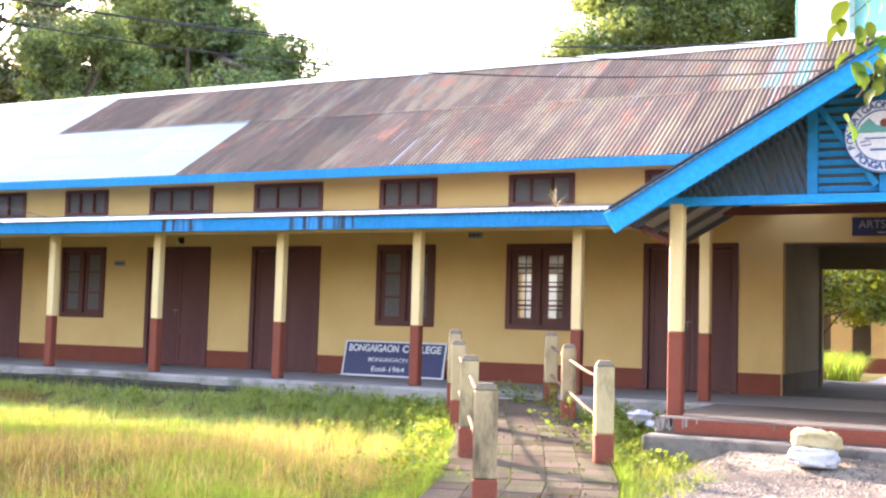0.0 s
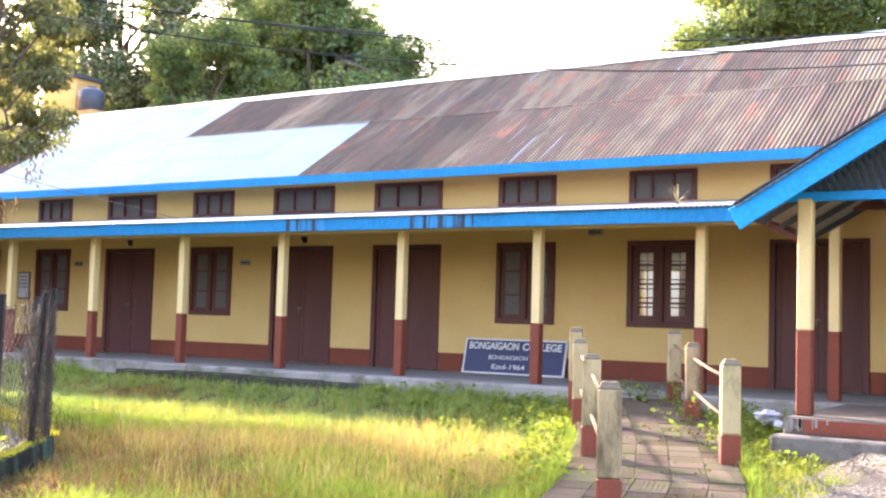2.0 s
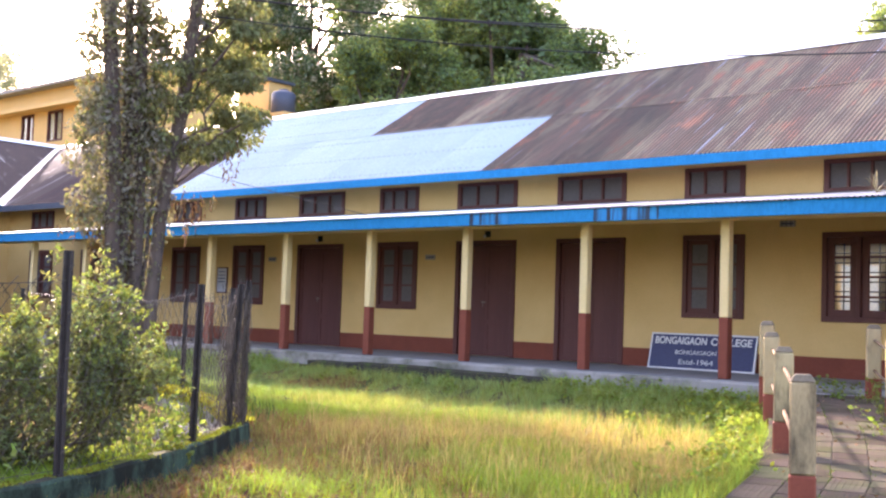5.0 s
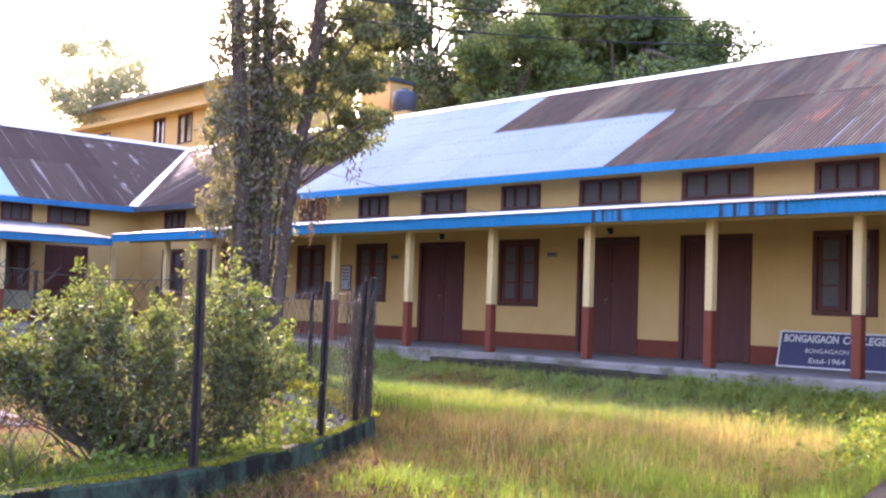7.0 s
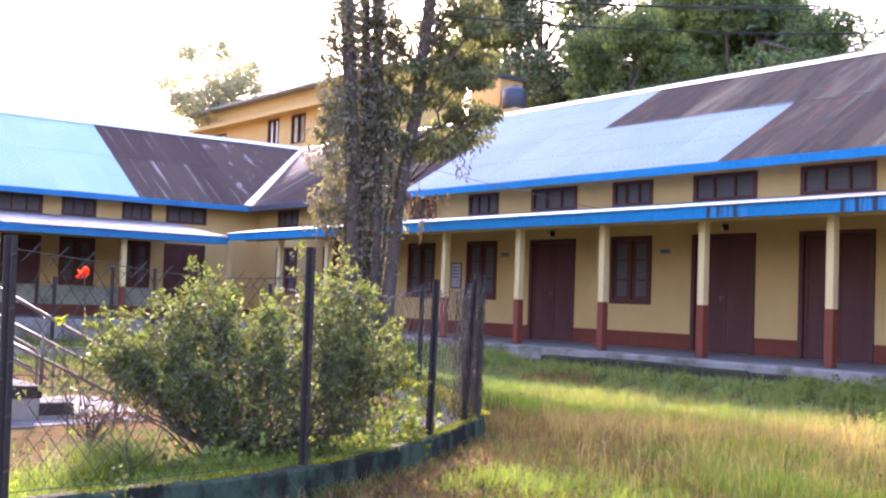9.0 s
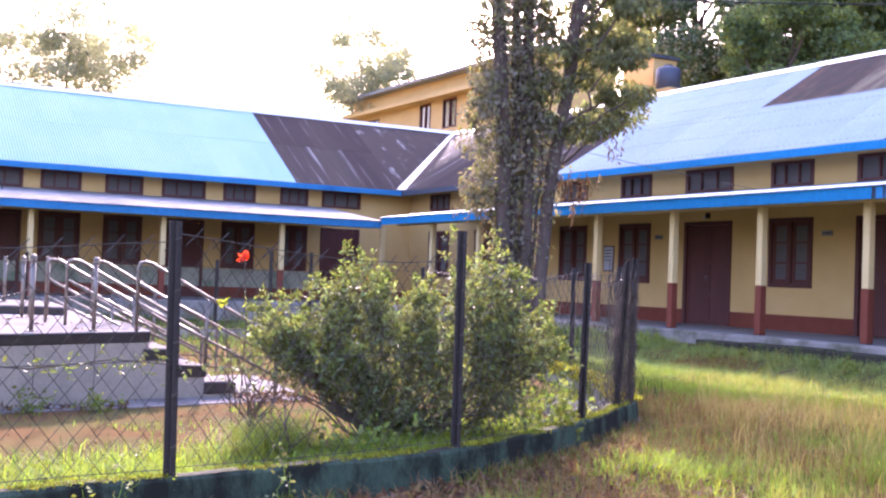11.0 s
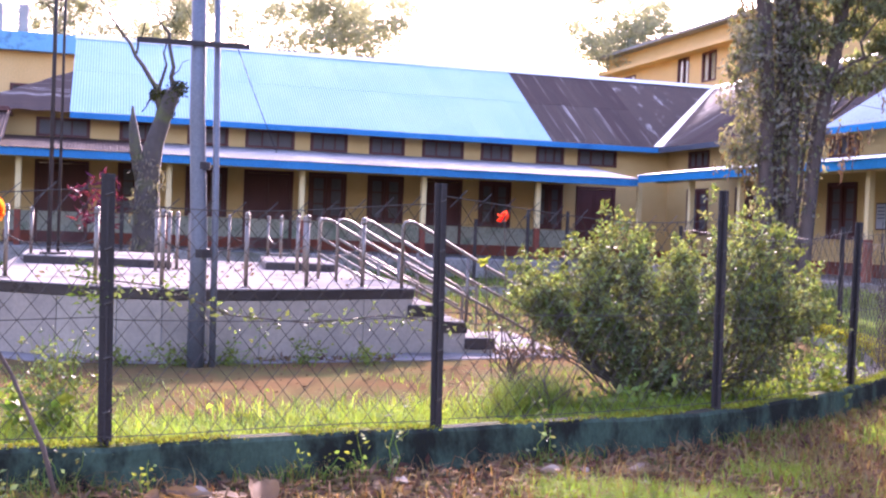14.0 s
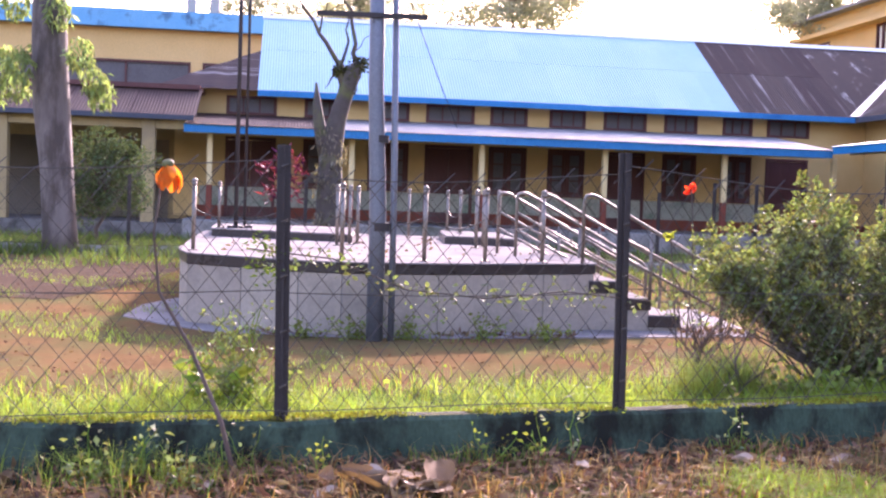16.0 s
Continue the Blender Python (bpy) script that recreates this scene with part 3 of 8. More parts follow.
def tree(name, label, base, trunk_r, crown, n_clumps, clump_r, per, leaf, mats, seed, bark=BARK, droop=0.3, hollow=0.35, slim=0.5, core=0, flat=0.8, lobes=0):
    """A tree: tapered trunk with limbs, and a crown of leaf clumps, gathered in lobes where wished. crown: centre above the base and three radii."""
    rng = np.random.default_rng(seed)
    th = thing(name, label, "tree", pose(*base))
    (cx, cy, cz), (rx, ry, rz) = crown
    g = Geo()
    top = (cx * 0.7, cy * 0.7, cz + rz * 0.2)
    spine = limb(g, rng, (0, 0, -0.1), top, trunk_r, trunk_r * 0.35, 7, 0.03, 10)
    cen = crown_centres(rng, n_clumps, (cx, cy, cz), rx, ry, rz, hollow)
    if lobes:
        heads = crown_centres(rng, lobes, (cx, cy, cz), rx * 0.78, ry * 0.78, rz * 0.78, 0.6)
        size = rng.uniform(0.7, 1.3, lobes)
        k = rng.integers(0, lobes, n_clumps)
        ball = rng.normal(size=(n_clumps, 3))
        ball /= np.linalg.norm(ball, axis=1)[:, None]
        cen = heads[k] + ball * (size[k] * rng.uniform(0.3, 1, n_clumps))[:, None] * np.array([rx, ry, rz * 0.8]) * 0.36
    for i in range(0, n_clumps, max(1, n_clumps // 22)):
        s = spine[rng.integers(3, len(spine))]
        limb(g, rng, s, cen[i], trunk_r * 0.3, trunk_r * 0.06, 4, 0.08, 5)
    part("trunk", g.mesh("trunk", bark, smooth=True), th)
    rad = clump_r * rng.uniform(0.6, 1.35, n_clumps)
    pts = clumps(rng, cen, rad, per, flat)
    out = pts - np.repeat(cen, per, axis=0)
    out = out / np.linalg.norm(out, axis=1)[:, None] + np.array([0, 0, 0.5])
    pick = rng.random(len(pts))
    lo = 0.0
    for m, share in mats:
        k = (pick >= lo) & (pick < lo + share)
        lo += share
        part("crown", leaf_mesh("crown", pts[k], leaf, m, rng, droop, slim, out=out[k]), th)["kind"] = "stuff"
    # Core leaves all take the last, darker colour: inner shade painted in.
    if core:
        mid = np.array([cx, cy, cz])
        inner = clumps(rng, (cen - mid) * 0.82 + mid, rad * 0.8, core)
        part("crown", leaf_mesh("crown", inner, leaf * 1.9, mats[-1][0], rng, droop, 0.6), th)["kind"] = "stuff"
    return th


# ---- the two wings of the school ----
FLOOR_Z, HEAD, SILL = 0.516, 2.72, 1.40
CL0, CL1 = 3.38, 3.86                    # upper windows
EAVE_Z, RIDGE_Z, RUN, SLOPE = 4.0, 6.64, 4.3, 0.614
WAVE, AMP = 0.0762, 0.011


def corrugated(length, width, n_mesh={}):
    """A corrugated sheet: x across, y up along the ribs, z out. Shared by sheets of one size."""
    key = (round(length, 3), round(width, 3))
    if key not in n_mesh:
        n = max(4, int(round(width / WAVE * 4)))
        v, f = [], []
        for i in range(n + 1):
            x = width * i / n
            z = AMP * math.sin(2 * math.pi * x / WAVE)
            v += [(x, 0, z), (x, length, z), (x, 0, z - 0.003), (x, length, z - 0.003), (x, 0, z), (x, 0, z - 0.003)]
        for i in range(n):
            a = 6 * i
            f += [(a, a + 6, a + 7, a + 1), (a + 2, a + 3, a + 9, a + 8), (a + 4, a + 5, a + 11, a + 10)]
        n_mesh[key] = (v, f)
    return n_mesh[key]


SHEETS = {}


def sheet_mesh(length, width, mat):
    key = (round(length, 3), round(width, 3), mat.name)
    if key not in SHEETS:
        v, f = corrugated(length, width)
        me = bpy.data.meshes.new("sheet")
        me.from_pydata(v, [], f)
        me.polygons.foreach_set("use_smooth", [True] * len(me.polygons))
        me.materials.append(mat)
        SHEETS[key] = me
    return SHEETS[key]


def slope_frame(u, v, z, pitch):
    """Local frame of a roof slope: x along the eave, y up the slope, from the eave point (u, v, z)."""
    return Matrix.Translation((u, v, z)) @ Matrix.Rotation(math.atan(pitch), 4, "X")


def wall_with_holes(u0, u1, z0, z1, v0, v1, holes):
    """One solid wall with rectangular holes (u0, u1, z0, z1) through it."""
    g = Geo()
    us = [u for u in sorted({u0, u1, *[x for h in holes for x in h[:2]]}) if u0 <= u <= u1]
    zs = [z for z in sorted({z0, z1, *[x for h in holes for x in h[2:]]}) if z0 <= z <= z1]
    nu, nz = len(us), len(zs)

    def solid(i, j):
        if not (0 <= i < nu - 1 and 0 <= j < nz - 1):
            return False
        u, z = (us[i] + us[i + 1]) / 2, (zs[j] + zs[j + 1]) / 2
        return not any(h[0] < u < h[1] and h[2] < z < h[3] for h in holes)

    g.v = [(u, v, z) for v in (v0, v1) for u in us for z in zs]

    def vid(k, i, j):
        return k * nu * nz + i * nz + j

    for i in range(nu - 1):
        for j in range(nz - 1):
            if not solid(i, j):
                continue
            g.f += [(vid(0, i, j), vid(0, i + 1, j), vid(0, i + 1, j + 1), vid(0, i, j + 1)),
                    (vid(1, i, j + 1), vid(1, i + 1, j + 1), vid(1, i + 1, j), vid(1, i, j))]
            for di, dj, p, q in ((-1, 0, (0, 1), (0, 0)), (1, 0, (1, 0), (1, 1)), (0, -1, (0, 0), (1, 0)), (0, 1, (1, 1), (0, 1))):
                if not solid(i + di, j + dj):
                    a, b = (i + p[0], j + p[1]), (i + q[0], j + q[1])
                    g.f.append((vid(0, *b), vid(0, *a), vid(1, *a), vid(1, *b)))
    used = {k: n for n, k in enumerate(sorted({k for q in g.f for k in q}))}
    g.v = [g.v[k] for k in used]
    g.f = [tuple(used[k] for k in q) for q in g.f]
    g.mi = [0] * len(g.f)
    return g


MESHES = {}


def cached(key, make):
    if key not in MESHES:
        MESHES[key] = make()
    return MESHES[key]


def window_unit(parent, u, w, z0, z1, panes=3, open_view=False, label="closed brown wooden casement window"):
    """A two-leaf casement: frame, two sashes with bars, panes."""
    h = z1 - z0
    key = ("win", round(w, 3), round(h, 3), panes, open_view)

    def frame_mesh():
        a, c = w / 2 - 0.055, h - 0.055
        g = wall_with_holes(-w / 2 - .03, w / 2 + .03, -.03, h + .03, -0.035, 0.12, [(-a, -.035, .055, c), (.035, a, .055, c)])
        return g.mesh("window_frame", BROWN, bevel=0.008)

    def sash_mesh():
        sw, sh = w / 2 - 0.09, h - 0.11
        b = 0.075 if not open_view else 0.105
        zs = [b] + [sh * i / panes for i in range(1, panes)] + [sh - b]
        g = wall_with_holes(0, sw, 0, sh, 0, 0.04, [(b, sw - b, z0 + (.018 if i else 0), z1 - (.018 if i < panes - 1 else 0)) for i, (z0, z1) in enumerate(zip(zs, zs[1:]))])
        return g.mesh("sash", BROWN)

    def pane_mesh():
        g = Geo()
        sw, sh = w / 2 - 0.09, h - 0.11
        g.box(0.05, sw - 0.05, 0.018, 0.022, 0.05, sh - 0.05)
        return g.mesh("pane", GLASS if open_view else DUSTPANE)

    win = part("window", cached(key + ("f",), frame_mesh), parent, label, Matrix.Translation((u, 0, z0)))
    for s in (0, 1):
        m = Matrix.Translation((-w / 2 + 0.05 if s == 0 else 0.04, 0.01, 0.055))
        part("sash", cached(key + ("s",), sash_mesh), win, "", m)
        p = part("pane", cached(key + ("p",), pane_mesh), win, "dusty dark glass pane", m)
        p.visible_shadow = False
    if open_view:
        def bars():
            g = Geo()
            for i in range(1, 9):
                z = h * i / 9
                g.tube([(-w / 2, 0.09, z), (w / 2, 0.09, z)], 0.012, 5)
            for x in (-w * .25, w * .25):
                g.tube([(x, 0.10, 0), (x, 0.10, h)], 0.012, 5)
            return g.mesh("grille", IRON)
        part("grille", cached(key + ("g",), bars), win, "dark iron grille bars")
    return win


def upper_window(parent, u, w):
    h = CL1 - CL0
    key = ("clere", round(w, 2))

    def fr():
        xs = [-w / 2 + 0.07, -w / 6, w / 6, w / 2 - 0.07]
        g = wall_with_holes(-w / 2 - .02, w / 2 + .02, -.02, h + .02, -0.03, 0.1,
                            [(a + (.018 if i else 0), c - (.018 if i < 2 else 0), .05, h - .05) for i, (a, c) in enumerate(zip(xs, xs[1:]))])
        return g.mesh("window_frame", BROWN, bevel=0.006)

    def pn():
        return Geo().box(-w / 2 + .06, w / 2 - .06, 0.03, 0.034, 0.05, h - .05).mesh("pane", DUSTPANE)

    win = part("window", cached(key + ("f",), fr), parent, "low brown ventilator window under the eaves", Matrix.Translation((u, 0, CL0)))
    part("pane", cached(key + ("p",), pn), win, "dark dusty pane").visible_shadow = False


def door_unit(parent, u, w, z0, z1, label="closed dark brown two-leaf panelled door"):
    h = z1 - z0
    key = ("door", round(w, 3), round(h, 3))

    def fr():
        g = wall_with_holes(-w / 2 - .02, w / 2 + .02, 0, h + .02, -0.03, 0.12, [(-w / 2 + 0.075, w / 2 - 0.075, 0, h - 0.06)])
        return g.mesh("door_frame", BROWN, bevel=0.008)

    lw = w / 2 - 0.08

    def leaf():
        g = Geo()
        hh = h - 0.08
        g.box(0, lw, 0.014, 0.04, 0, hh)
        f = wall_with_holes(0, lw, 0, hh, 0, 0.0145, [(.075, lw - .075, .10, .30 * hh - .05), (.075, lw - .075, .30 * hh + .05, .62 * hh - .05), (.075, lw - .075, .62 * hh + .05, hh - .10)])
        g.add(f.v, f.f)
        return g.mesh("door_leaf", BROWN)

    def bolt():
        return Geo().box(-.05, .05, -.014, 0, -.012, .012).tube([(0, -.02, -.09), (0, -.02, 0)], 0.008, 6).mesh("latch", STEEL)

    d = part("door", cached(key + ("f",), fr), parent, label, Matrix.Translation((u, 0, z0)))
    for s in (0, 1):
        part("door_leaf", cached(key + ("l",), leaf), d, "", Matrix.Translation((-w / 2 + 0.077 if s == 0 else 0.003, 0.02, 0.01)))
    part("latch", cached("latch", bolt), d, "small bright metal latch", Matrix.Translation((-0.03, 0.018, h * 0.47)))
    return d


def pillar_unit(parent, u, v, top, w=0.138, floor=FLOOR_Z):
    key = ("pil", round(top, 3), w, floor)

    def up():
        return Geo().box(-w / 2, w / 2, -w / 2, w / 2, 0.86, top - floor).mesh("pillar", CREAM, bevel=0.012)

    def low():
        e = w / 2 + 0.004
        return Geo().box(-e, e, -e, e, 0, 0.86).mesh("painted_base", RED, bevel=0.012)

    p = part("pillar", cached(key + ("u",), up), parent, "square cream pillar with red base", Matrix.Translation((u, v, floor)))
    part("painted_base", cached(key + ("l",), low), p, "red oxide painted base")
    return p


def roof_rows(roof, rows, u_from, u_to, mats, valley=None, sheet_w=0.762, seed=1, shift=0.0):
    """Sheets in rows up a slope. rows: (eave point v, z, pitch, start, length, lift); mats(u, row): material."""
    rng = np.random.default_rng(seed)
    for r, (v, z, pitch, start, length, lift) in enumerate(rows):
        u = u_from - (shift if r == 0 else 0.0)
        while u < u_to - 0.05:
            w = min(sheet_w + 0.0762, u_to - u)
            m = slope_frame(u, v, z, pitch)
            j = Matrix.Translation((0, start + rng.normal(0, 0.012), lift + 0.0012 * (int(u * 10) % 3)))
            if valley is None or u >= valley:
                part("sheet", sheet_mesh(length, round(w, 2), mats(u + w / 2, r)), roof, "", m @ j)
            u += sheet_w


def wing(name, label, M, u0, u1, openings, pillars, ver_v, ver_z, pil_v, ver_mat, left_closed, fascia_from, roof_u1, hole=None, back_holes=(), fascia_runs=(), apron=0.45, gable0=0.0, gap=None, blue=BLUE):
    """One wing: facade along local x, depth along local y. openings: (kind, u0, u1)."""
    b = thing(name, label, "school building", M)
    holes = [(a, c, FLOOR_Z if k == "door" else SILL, HEAD) for k, a, c in openings if k != "none"]
    uppers = [(a, c, CL0, CL1) for k, a, c in openings]
    if hole:
        holes.append(hole)
    part("wall", wall_with_holes(u0, u1, 0, 4.22, 0, 0.22, holes + uppers).mesh("wall", YELLOW), b, "ochre yellow plastered front wall")
    part("wall", wall_with_holes(u0, u1, 0, 4.05, 7.0, 7.2, list(back_holes)).mesh("wall", YELLOW), b, "ochre yellow rear wall")
    for e in ((gable0, gable0 + 0.2), (u1 - 0.2, u1)):
        g = Geo().add([(e[0], 0.22, 0), (e[0], 7.0, 0), (e[0], 7.0, 4.0), (e[0], 3.6, 6.45), (e[0], 0.22, 4.2),
                       (e[1], 0.22, 0), (e[1], 7.0, 0), (e[1], 7.0, 4.0), (e[1], 3.6, 6.45), (e[1], 0.22, 4.2)],
                      [(0, 1, 2, 3, 4), (9, 8, 7, 6, 5), (0, 5, 6, 1), (1, 6, 7, 2), (2, 7, 8, 3), (3, 8, 9, 4), (4, 9, 5, 0)])
        part("wall", g.mesh("wall", YELLOW), b, "yellow gable wall")
    # red dado in runs between the doors
    stops = sorted([(a, c) for k, a, c in openings if k == "door"] + ([hole[:2]] if hole else []))
    a = u0
    for s, e in stops + [(u1, u1)]:
        if s - a > 0.1:
            part("dado", Geo().box(a + .02, s - .02, -0.006, 0.002, FLOOR_Z, FLOOR_Z + 0.31).mesh("dado", RED), b, "red oxide dado band")
        a = e
    for k, s, e in openings:
        c, w = (s + e) / 2, e - s
        if k == "door":
            door_unit(b, c, w, FLOOR_Z, HEAD)
        elif k == "win":
            window_unit(b, c, w, SILL, HEAD)
        elif k == "open":
            window_unit(b, c, w, SILL, HEAD, 4, True, "brown casement window with daylight behind its grille")
        upper_window(b, c, w)
    # rooms behind
    part("inner_floor", Geo().box(u0 + .2, u1 - .2, 0.22, 7.0, 0.3, FLOOR_Z).mesh("inner_floor", FLOOR), b)
    # plinth and veranda floor
    g = Geo()
    e = pil_v - apron
    g.box(u0 if left_closed else u0 - 0.3, u1, e, 0.0, -0.1, FLOOR_Z - 0.004)
    part("plinth", g.mesh("plinth", PLINTH, bevel=0.03), b, "worn grey concrete veranda plinth")
    part("veranda_floor", Geo().box(u0, u1, e + 0.05, 0, FLOOR_Z - 0.003, FLOOR_Z).mesh("veranda_floor", FLOOR), b, "smooth cement veranda floor")
    for u in pillars:
        pillar_unit(b, u, pil_v, ver_z + 0.02)
    # veranda roof
    vr = part("veranda_roof", None, b, "low corrugated veranda roof")
    vp = (3.34 - ver_z - 0.17) / -ver_v
    L = math.hypot(-ver_v, 3.34 - ver_z - 0.17) + 0.02
    runs = [(fascia_from, gap[0]), (gap[1], roof_u1)] if gap else [(fascia_from, roof_u1)]
    edge = gap[0] - 0.67 if gap else roof_u1             # the boards stop where the porch begins
    for f0, f1 in runs:
        roof_rows(vr, [(ver_v - 0.05, ver_z + 0.17, vp, 0.0, L, 0.012)], f0, f1, ver_mat, seed=5)
    g = Geo()
    u = fascia_from + 0.4
    while u < roof_u1:
        if not gap or not edge < u < gap[1]:
            part("rafter", cached(("raf", name, label), lambda: Geo().beam((0, ver_v, ver_z + 0.12), (0, -0.02, 3.28), 0.05, 0.08).mesh("rafter", BROWN)), vr, "", Matrix.Translation((u, 0, 0)))
        u += 1.2
    for f in (0.35, 0.7):
        g.box(fascia_from, edge, ver_v * (1 - f) - .03, ver_v * (1 - f) + .03, ver_z + .1 + (3.28 - ver_z - .12) * f, ver_z + .15 + (3.28 - ver_z - .12) * f)
    part("purlins", g.mesh("purlins", BROWN), vr, "brown timber purlins")
    g = Geo().box(fascia_from, edge, pil_v - .06, pil_v + .06, ver_z - 0.02, ver_z + 0.12)
    part("beam", g.mesh("beam", CREAM, bevel=0.01), vr, "cream veranda beam")
    a = fascia_from
    for s, e, mt in list(fascia_runs) + ([(edge, gap[1], None)] if gap else []) + [(roof_u1, roof_u1, None)]:
        if s > a:
            part("fascia", Geo().box(a, s, ver_v - 0.012, ver_v + 0.012, ver_z - 0.02, ver_z + 0.17).mesh("fascia", blue, bevel=0.004), vr, "bright blue fascia board")
        if mt:
            part("fascia", Geo().box(s, e, ver_v - 0.014, ver_v + 0.012, ver_z - 0.02, ver_z + 0.17).mesh("fascia", mt, bevel=0.004), vr, "blue fascia with black rain streaks")
        a = e
    return b


def gable_roof(b, valley_mat, u0, u1, mats, fascia, sign, seed, ridge_mat=None):
    """Main roof of a wing, front slope in two rows, cut along the valley at the corner end; rear slope in one sheet run."""
    roof = part("roof", None, b, "long pitched corrugated iron roof")
    v0 = -0.7
    S = math.hypot(1, SLOPE)
    half = 2.3 * S
    full = RUN * S
    roof_rows(roof, [(v0, EAVE_Z, SLOPE, 0, half, 0.0), (v0, EAVE_Z, SLOPE, half - 0.1, full - half + 0.1, 0.0045)], u0, u1, mats, seed=seed, shift=0.18 if sign < 0 else 0.0)
    # the sloping edge at the valley, column by column
    if valley_mat is not None:
        g = Geo()
        n = int(RUN / (WAVE / 4))
        for i in range(n + 1):
            d = RUN * i / n
            u = (u0 - d) if sign < 0 else (u1 + d)
            z = AMP * math.sin(2 * math.pi * d / WAVE)
            lo = Vector((u, v0 + d, EAVE_Z + d * SLOPE + z))
            hi = Vector((u, v0 + RUN, EAVE_Z + RUN * SLOPE + z))
            g.v += [tuple(lo), tuple(hi)]
            if i:
                k = 2 * i
                g.f.append((k - 2, k, k + 1, k - 1) if sign > 0 else (k, k - 2, k - 1, k + 1))
                g.mi.append(0)
        part("valley_sheet", g.mesh("valley_sheet", valley_mat, smooth=True), roof, "dark rusted sheets cut to the valley")
    # rear slope
    g = Geo()
    a, c = (u0 - RUN if sign < 0 else u0), (u1 + RUN if sign > 0 else u1)
    g.add([(a, v0 + RUN, RIDGE_Z), (c, v0 + RUN, RIDGE_Z), (c, v0 + 2 * RUN, EAVE_Z), (a, v0 + 2 * RUN, EAVE_Z)], [(0, 1, 2, 3)])
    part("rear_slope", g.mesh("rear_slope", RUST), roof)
    # ridge cap
    n = int((c - a) / 2.4)
    prof = [(-0.20, -0.088), (-0.03, 0.030), (-0.018, 0.048), (0.018, 0.048), (0.03, 0.030), (0.20, -0.088)]
    for i in range(n):
        g = Geo()
        s, e = a + (c - a) * i / n - 0.03, a + (c - a) * (i + 1) / n
        w = 0.004 * (i % 2)
        ring = [(y, z + w) for y, z in prof] + [(y, z + w - 0.006) for y, z in reversed(prof)]
        m = len(ring)
        g.add([(x, v0 + RUN + y, RIDGE_Z + z) for x in (s, e) for y, z in ring],
              [(j, (j + 1) % m, m + (j + 1) % m, m + j) for j in range(m)])
        part("ridge_cap", g.mesh("ridge_cap", ridge_mat or RIDGECAP), roof, "pale zinc ridge cap")
    for s, e, mt, lab in fascia:
        part("fascia", Geo().box(s, e, v0 - 0.014, v0 + 0.014, EAVE_Z - 0.16, EAVE_Z - 0.005).mesh("fascia", mt, bevel=0.004), roof, lab)
    g = Geo()
    g.box(u0, u1, v0 + .02, 0.0, EAVE_Z - 0.05, EAVE_Z - 0.03)
    part("soffit", g.mesh("soffit", BROWN), roof, "brown timber soffit")
    g = Geo()
    g.box(u0 + .3, u1 - .3, 0.25, 6.95, 3.96, 4.0)
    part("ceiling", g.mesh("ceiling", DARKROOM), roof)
    return roof


# wing along x, facing the lawn
A_OPEN = [("win", -30.95, -29.75), ("door", -28.2, -26.8), ("win", -23.94, -22.85), ("win", -21.5, -20.42), ("door", -19.22, -17.79), ("win", -16.68, -15.61),
          ("door", -14.53, -13.08), ("door", -12.11, -10.68), ("win", -9.49, -8.43), ("open", -7.08, -5.99), ("door", -4.81, -3.41)]
A_PIL = [-26.44, -24.04, -21.64, -19.24, -16.85, -14.55, -12.27, -9.87, -7.5, -5.06, -3.33, 1.5, 3.9]


def a_mat(u, r):
    if u < (-23.0 if r == 0 else -24.4):
        return DARKRUST
    if r == 0:
        return ZINC if u < -13.35 else RUST
    if u < -18.4:
        return ZINC
    return MINT if -3.09 < u < -2.33 else RUST


A = wing("school_wing", "long single-storey yellow school wing with rust-red dado and veranda", Matrix.Translation((0, 17.0, 0)),
         -32.3, 8.0, A_OPEN, A_PIL, -2.9, 2.76, -2.38,
         lambda u, r: ZINC if u < -12.0 else ZINC_OLD, True, -28.5, 8.0,
         hole=(-2.75, 0.95, FLOOR_Z, 2.74), back_holes=[(-3.45, 0.95, FLOOR_Z, 2.9), (-9.70, -8.80, 1.62, 2.64), (3, 5, 1.5, 2.7)],
         fascia_runs=[(-11.8, -11.0, BLUE_WORN), (-9.4, -8.3, BLUE_WORN)], gable0=-32.3, gap=(-2.75, 1.1))
gable_roof(A, DARKRUST, -31.6, 8.0, a_mat,
           [(-31.6, -23.0, DARKTRIM, "dark weathered fascia board"), (-23.0, 8.0, BLUE, "bright blue fascia board")], -1, 11)

screws = Geo()
for d, x0, x1 in ((0.15, -22.9, -13.6), (1.0, -22.9, -13.6), (1.9, -22.9, -13.6), (2.7, -22.9, -18.7), (3.5, -22.9, -18.7), (4.15, -22.9, -18.7)):
    n = int((x1 - x0) / 0.1524)
    for i in range(n):
        x = x0 + 0.1524 * i + 0.019
        screws.box(x - .007, x + .007, -0.7 + d - .007, -0.7 + d + .007, EAVE_Z + d * SLOPE + .004, EAVE_Z + d * SLOPE + .020)
part("roof_screws", screws.mesh("roof_screws", GALV), A, "rows of grey roofing screws")["kind"] = "stuff"
rg = np.random.default_rng(9)
u = -24.0
while u < -6.6:
    w = rg.uniform(0.7, 1.5)
    hi = -15.6 < u < -9.9
    g = Geo().box(0, w - 0.015, -0.15, 0.15, -0.1, (0.41 if hi else 0.22) + rg.normal(0, 0.015))
    part("drain_slab", g.mesh("drain_slab", MOSSCON, bevel=0.02), A, "mossy black drain edge slab", Matrix.Translation((u, -3.10 + rg.normal(0, 0.02), 0)) @ Matrix.Rotation(rg.normal(0, 0.015), 4, "Z"))
    u += w

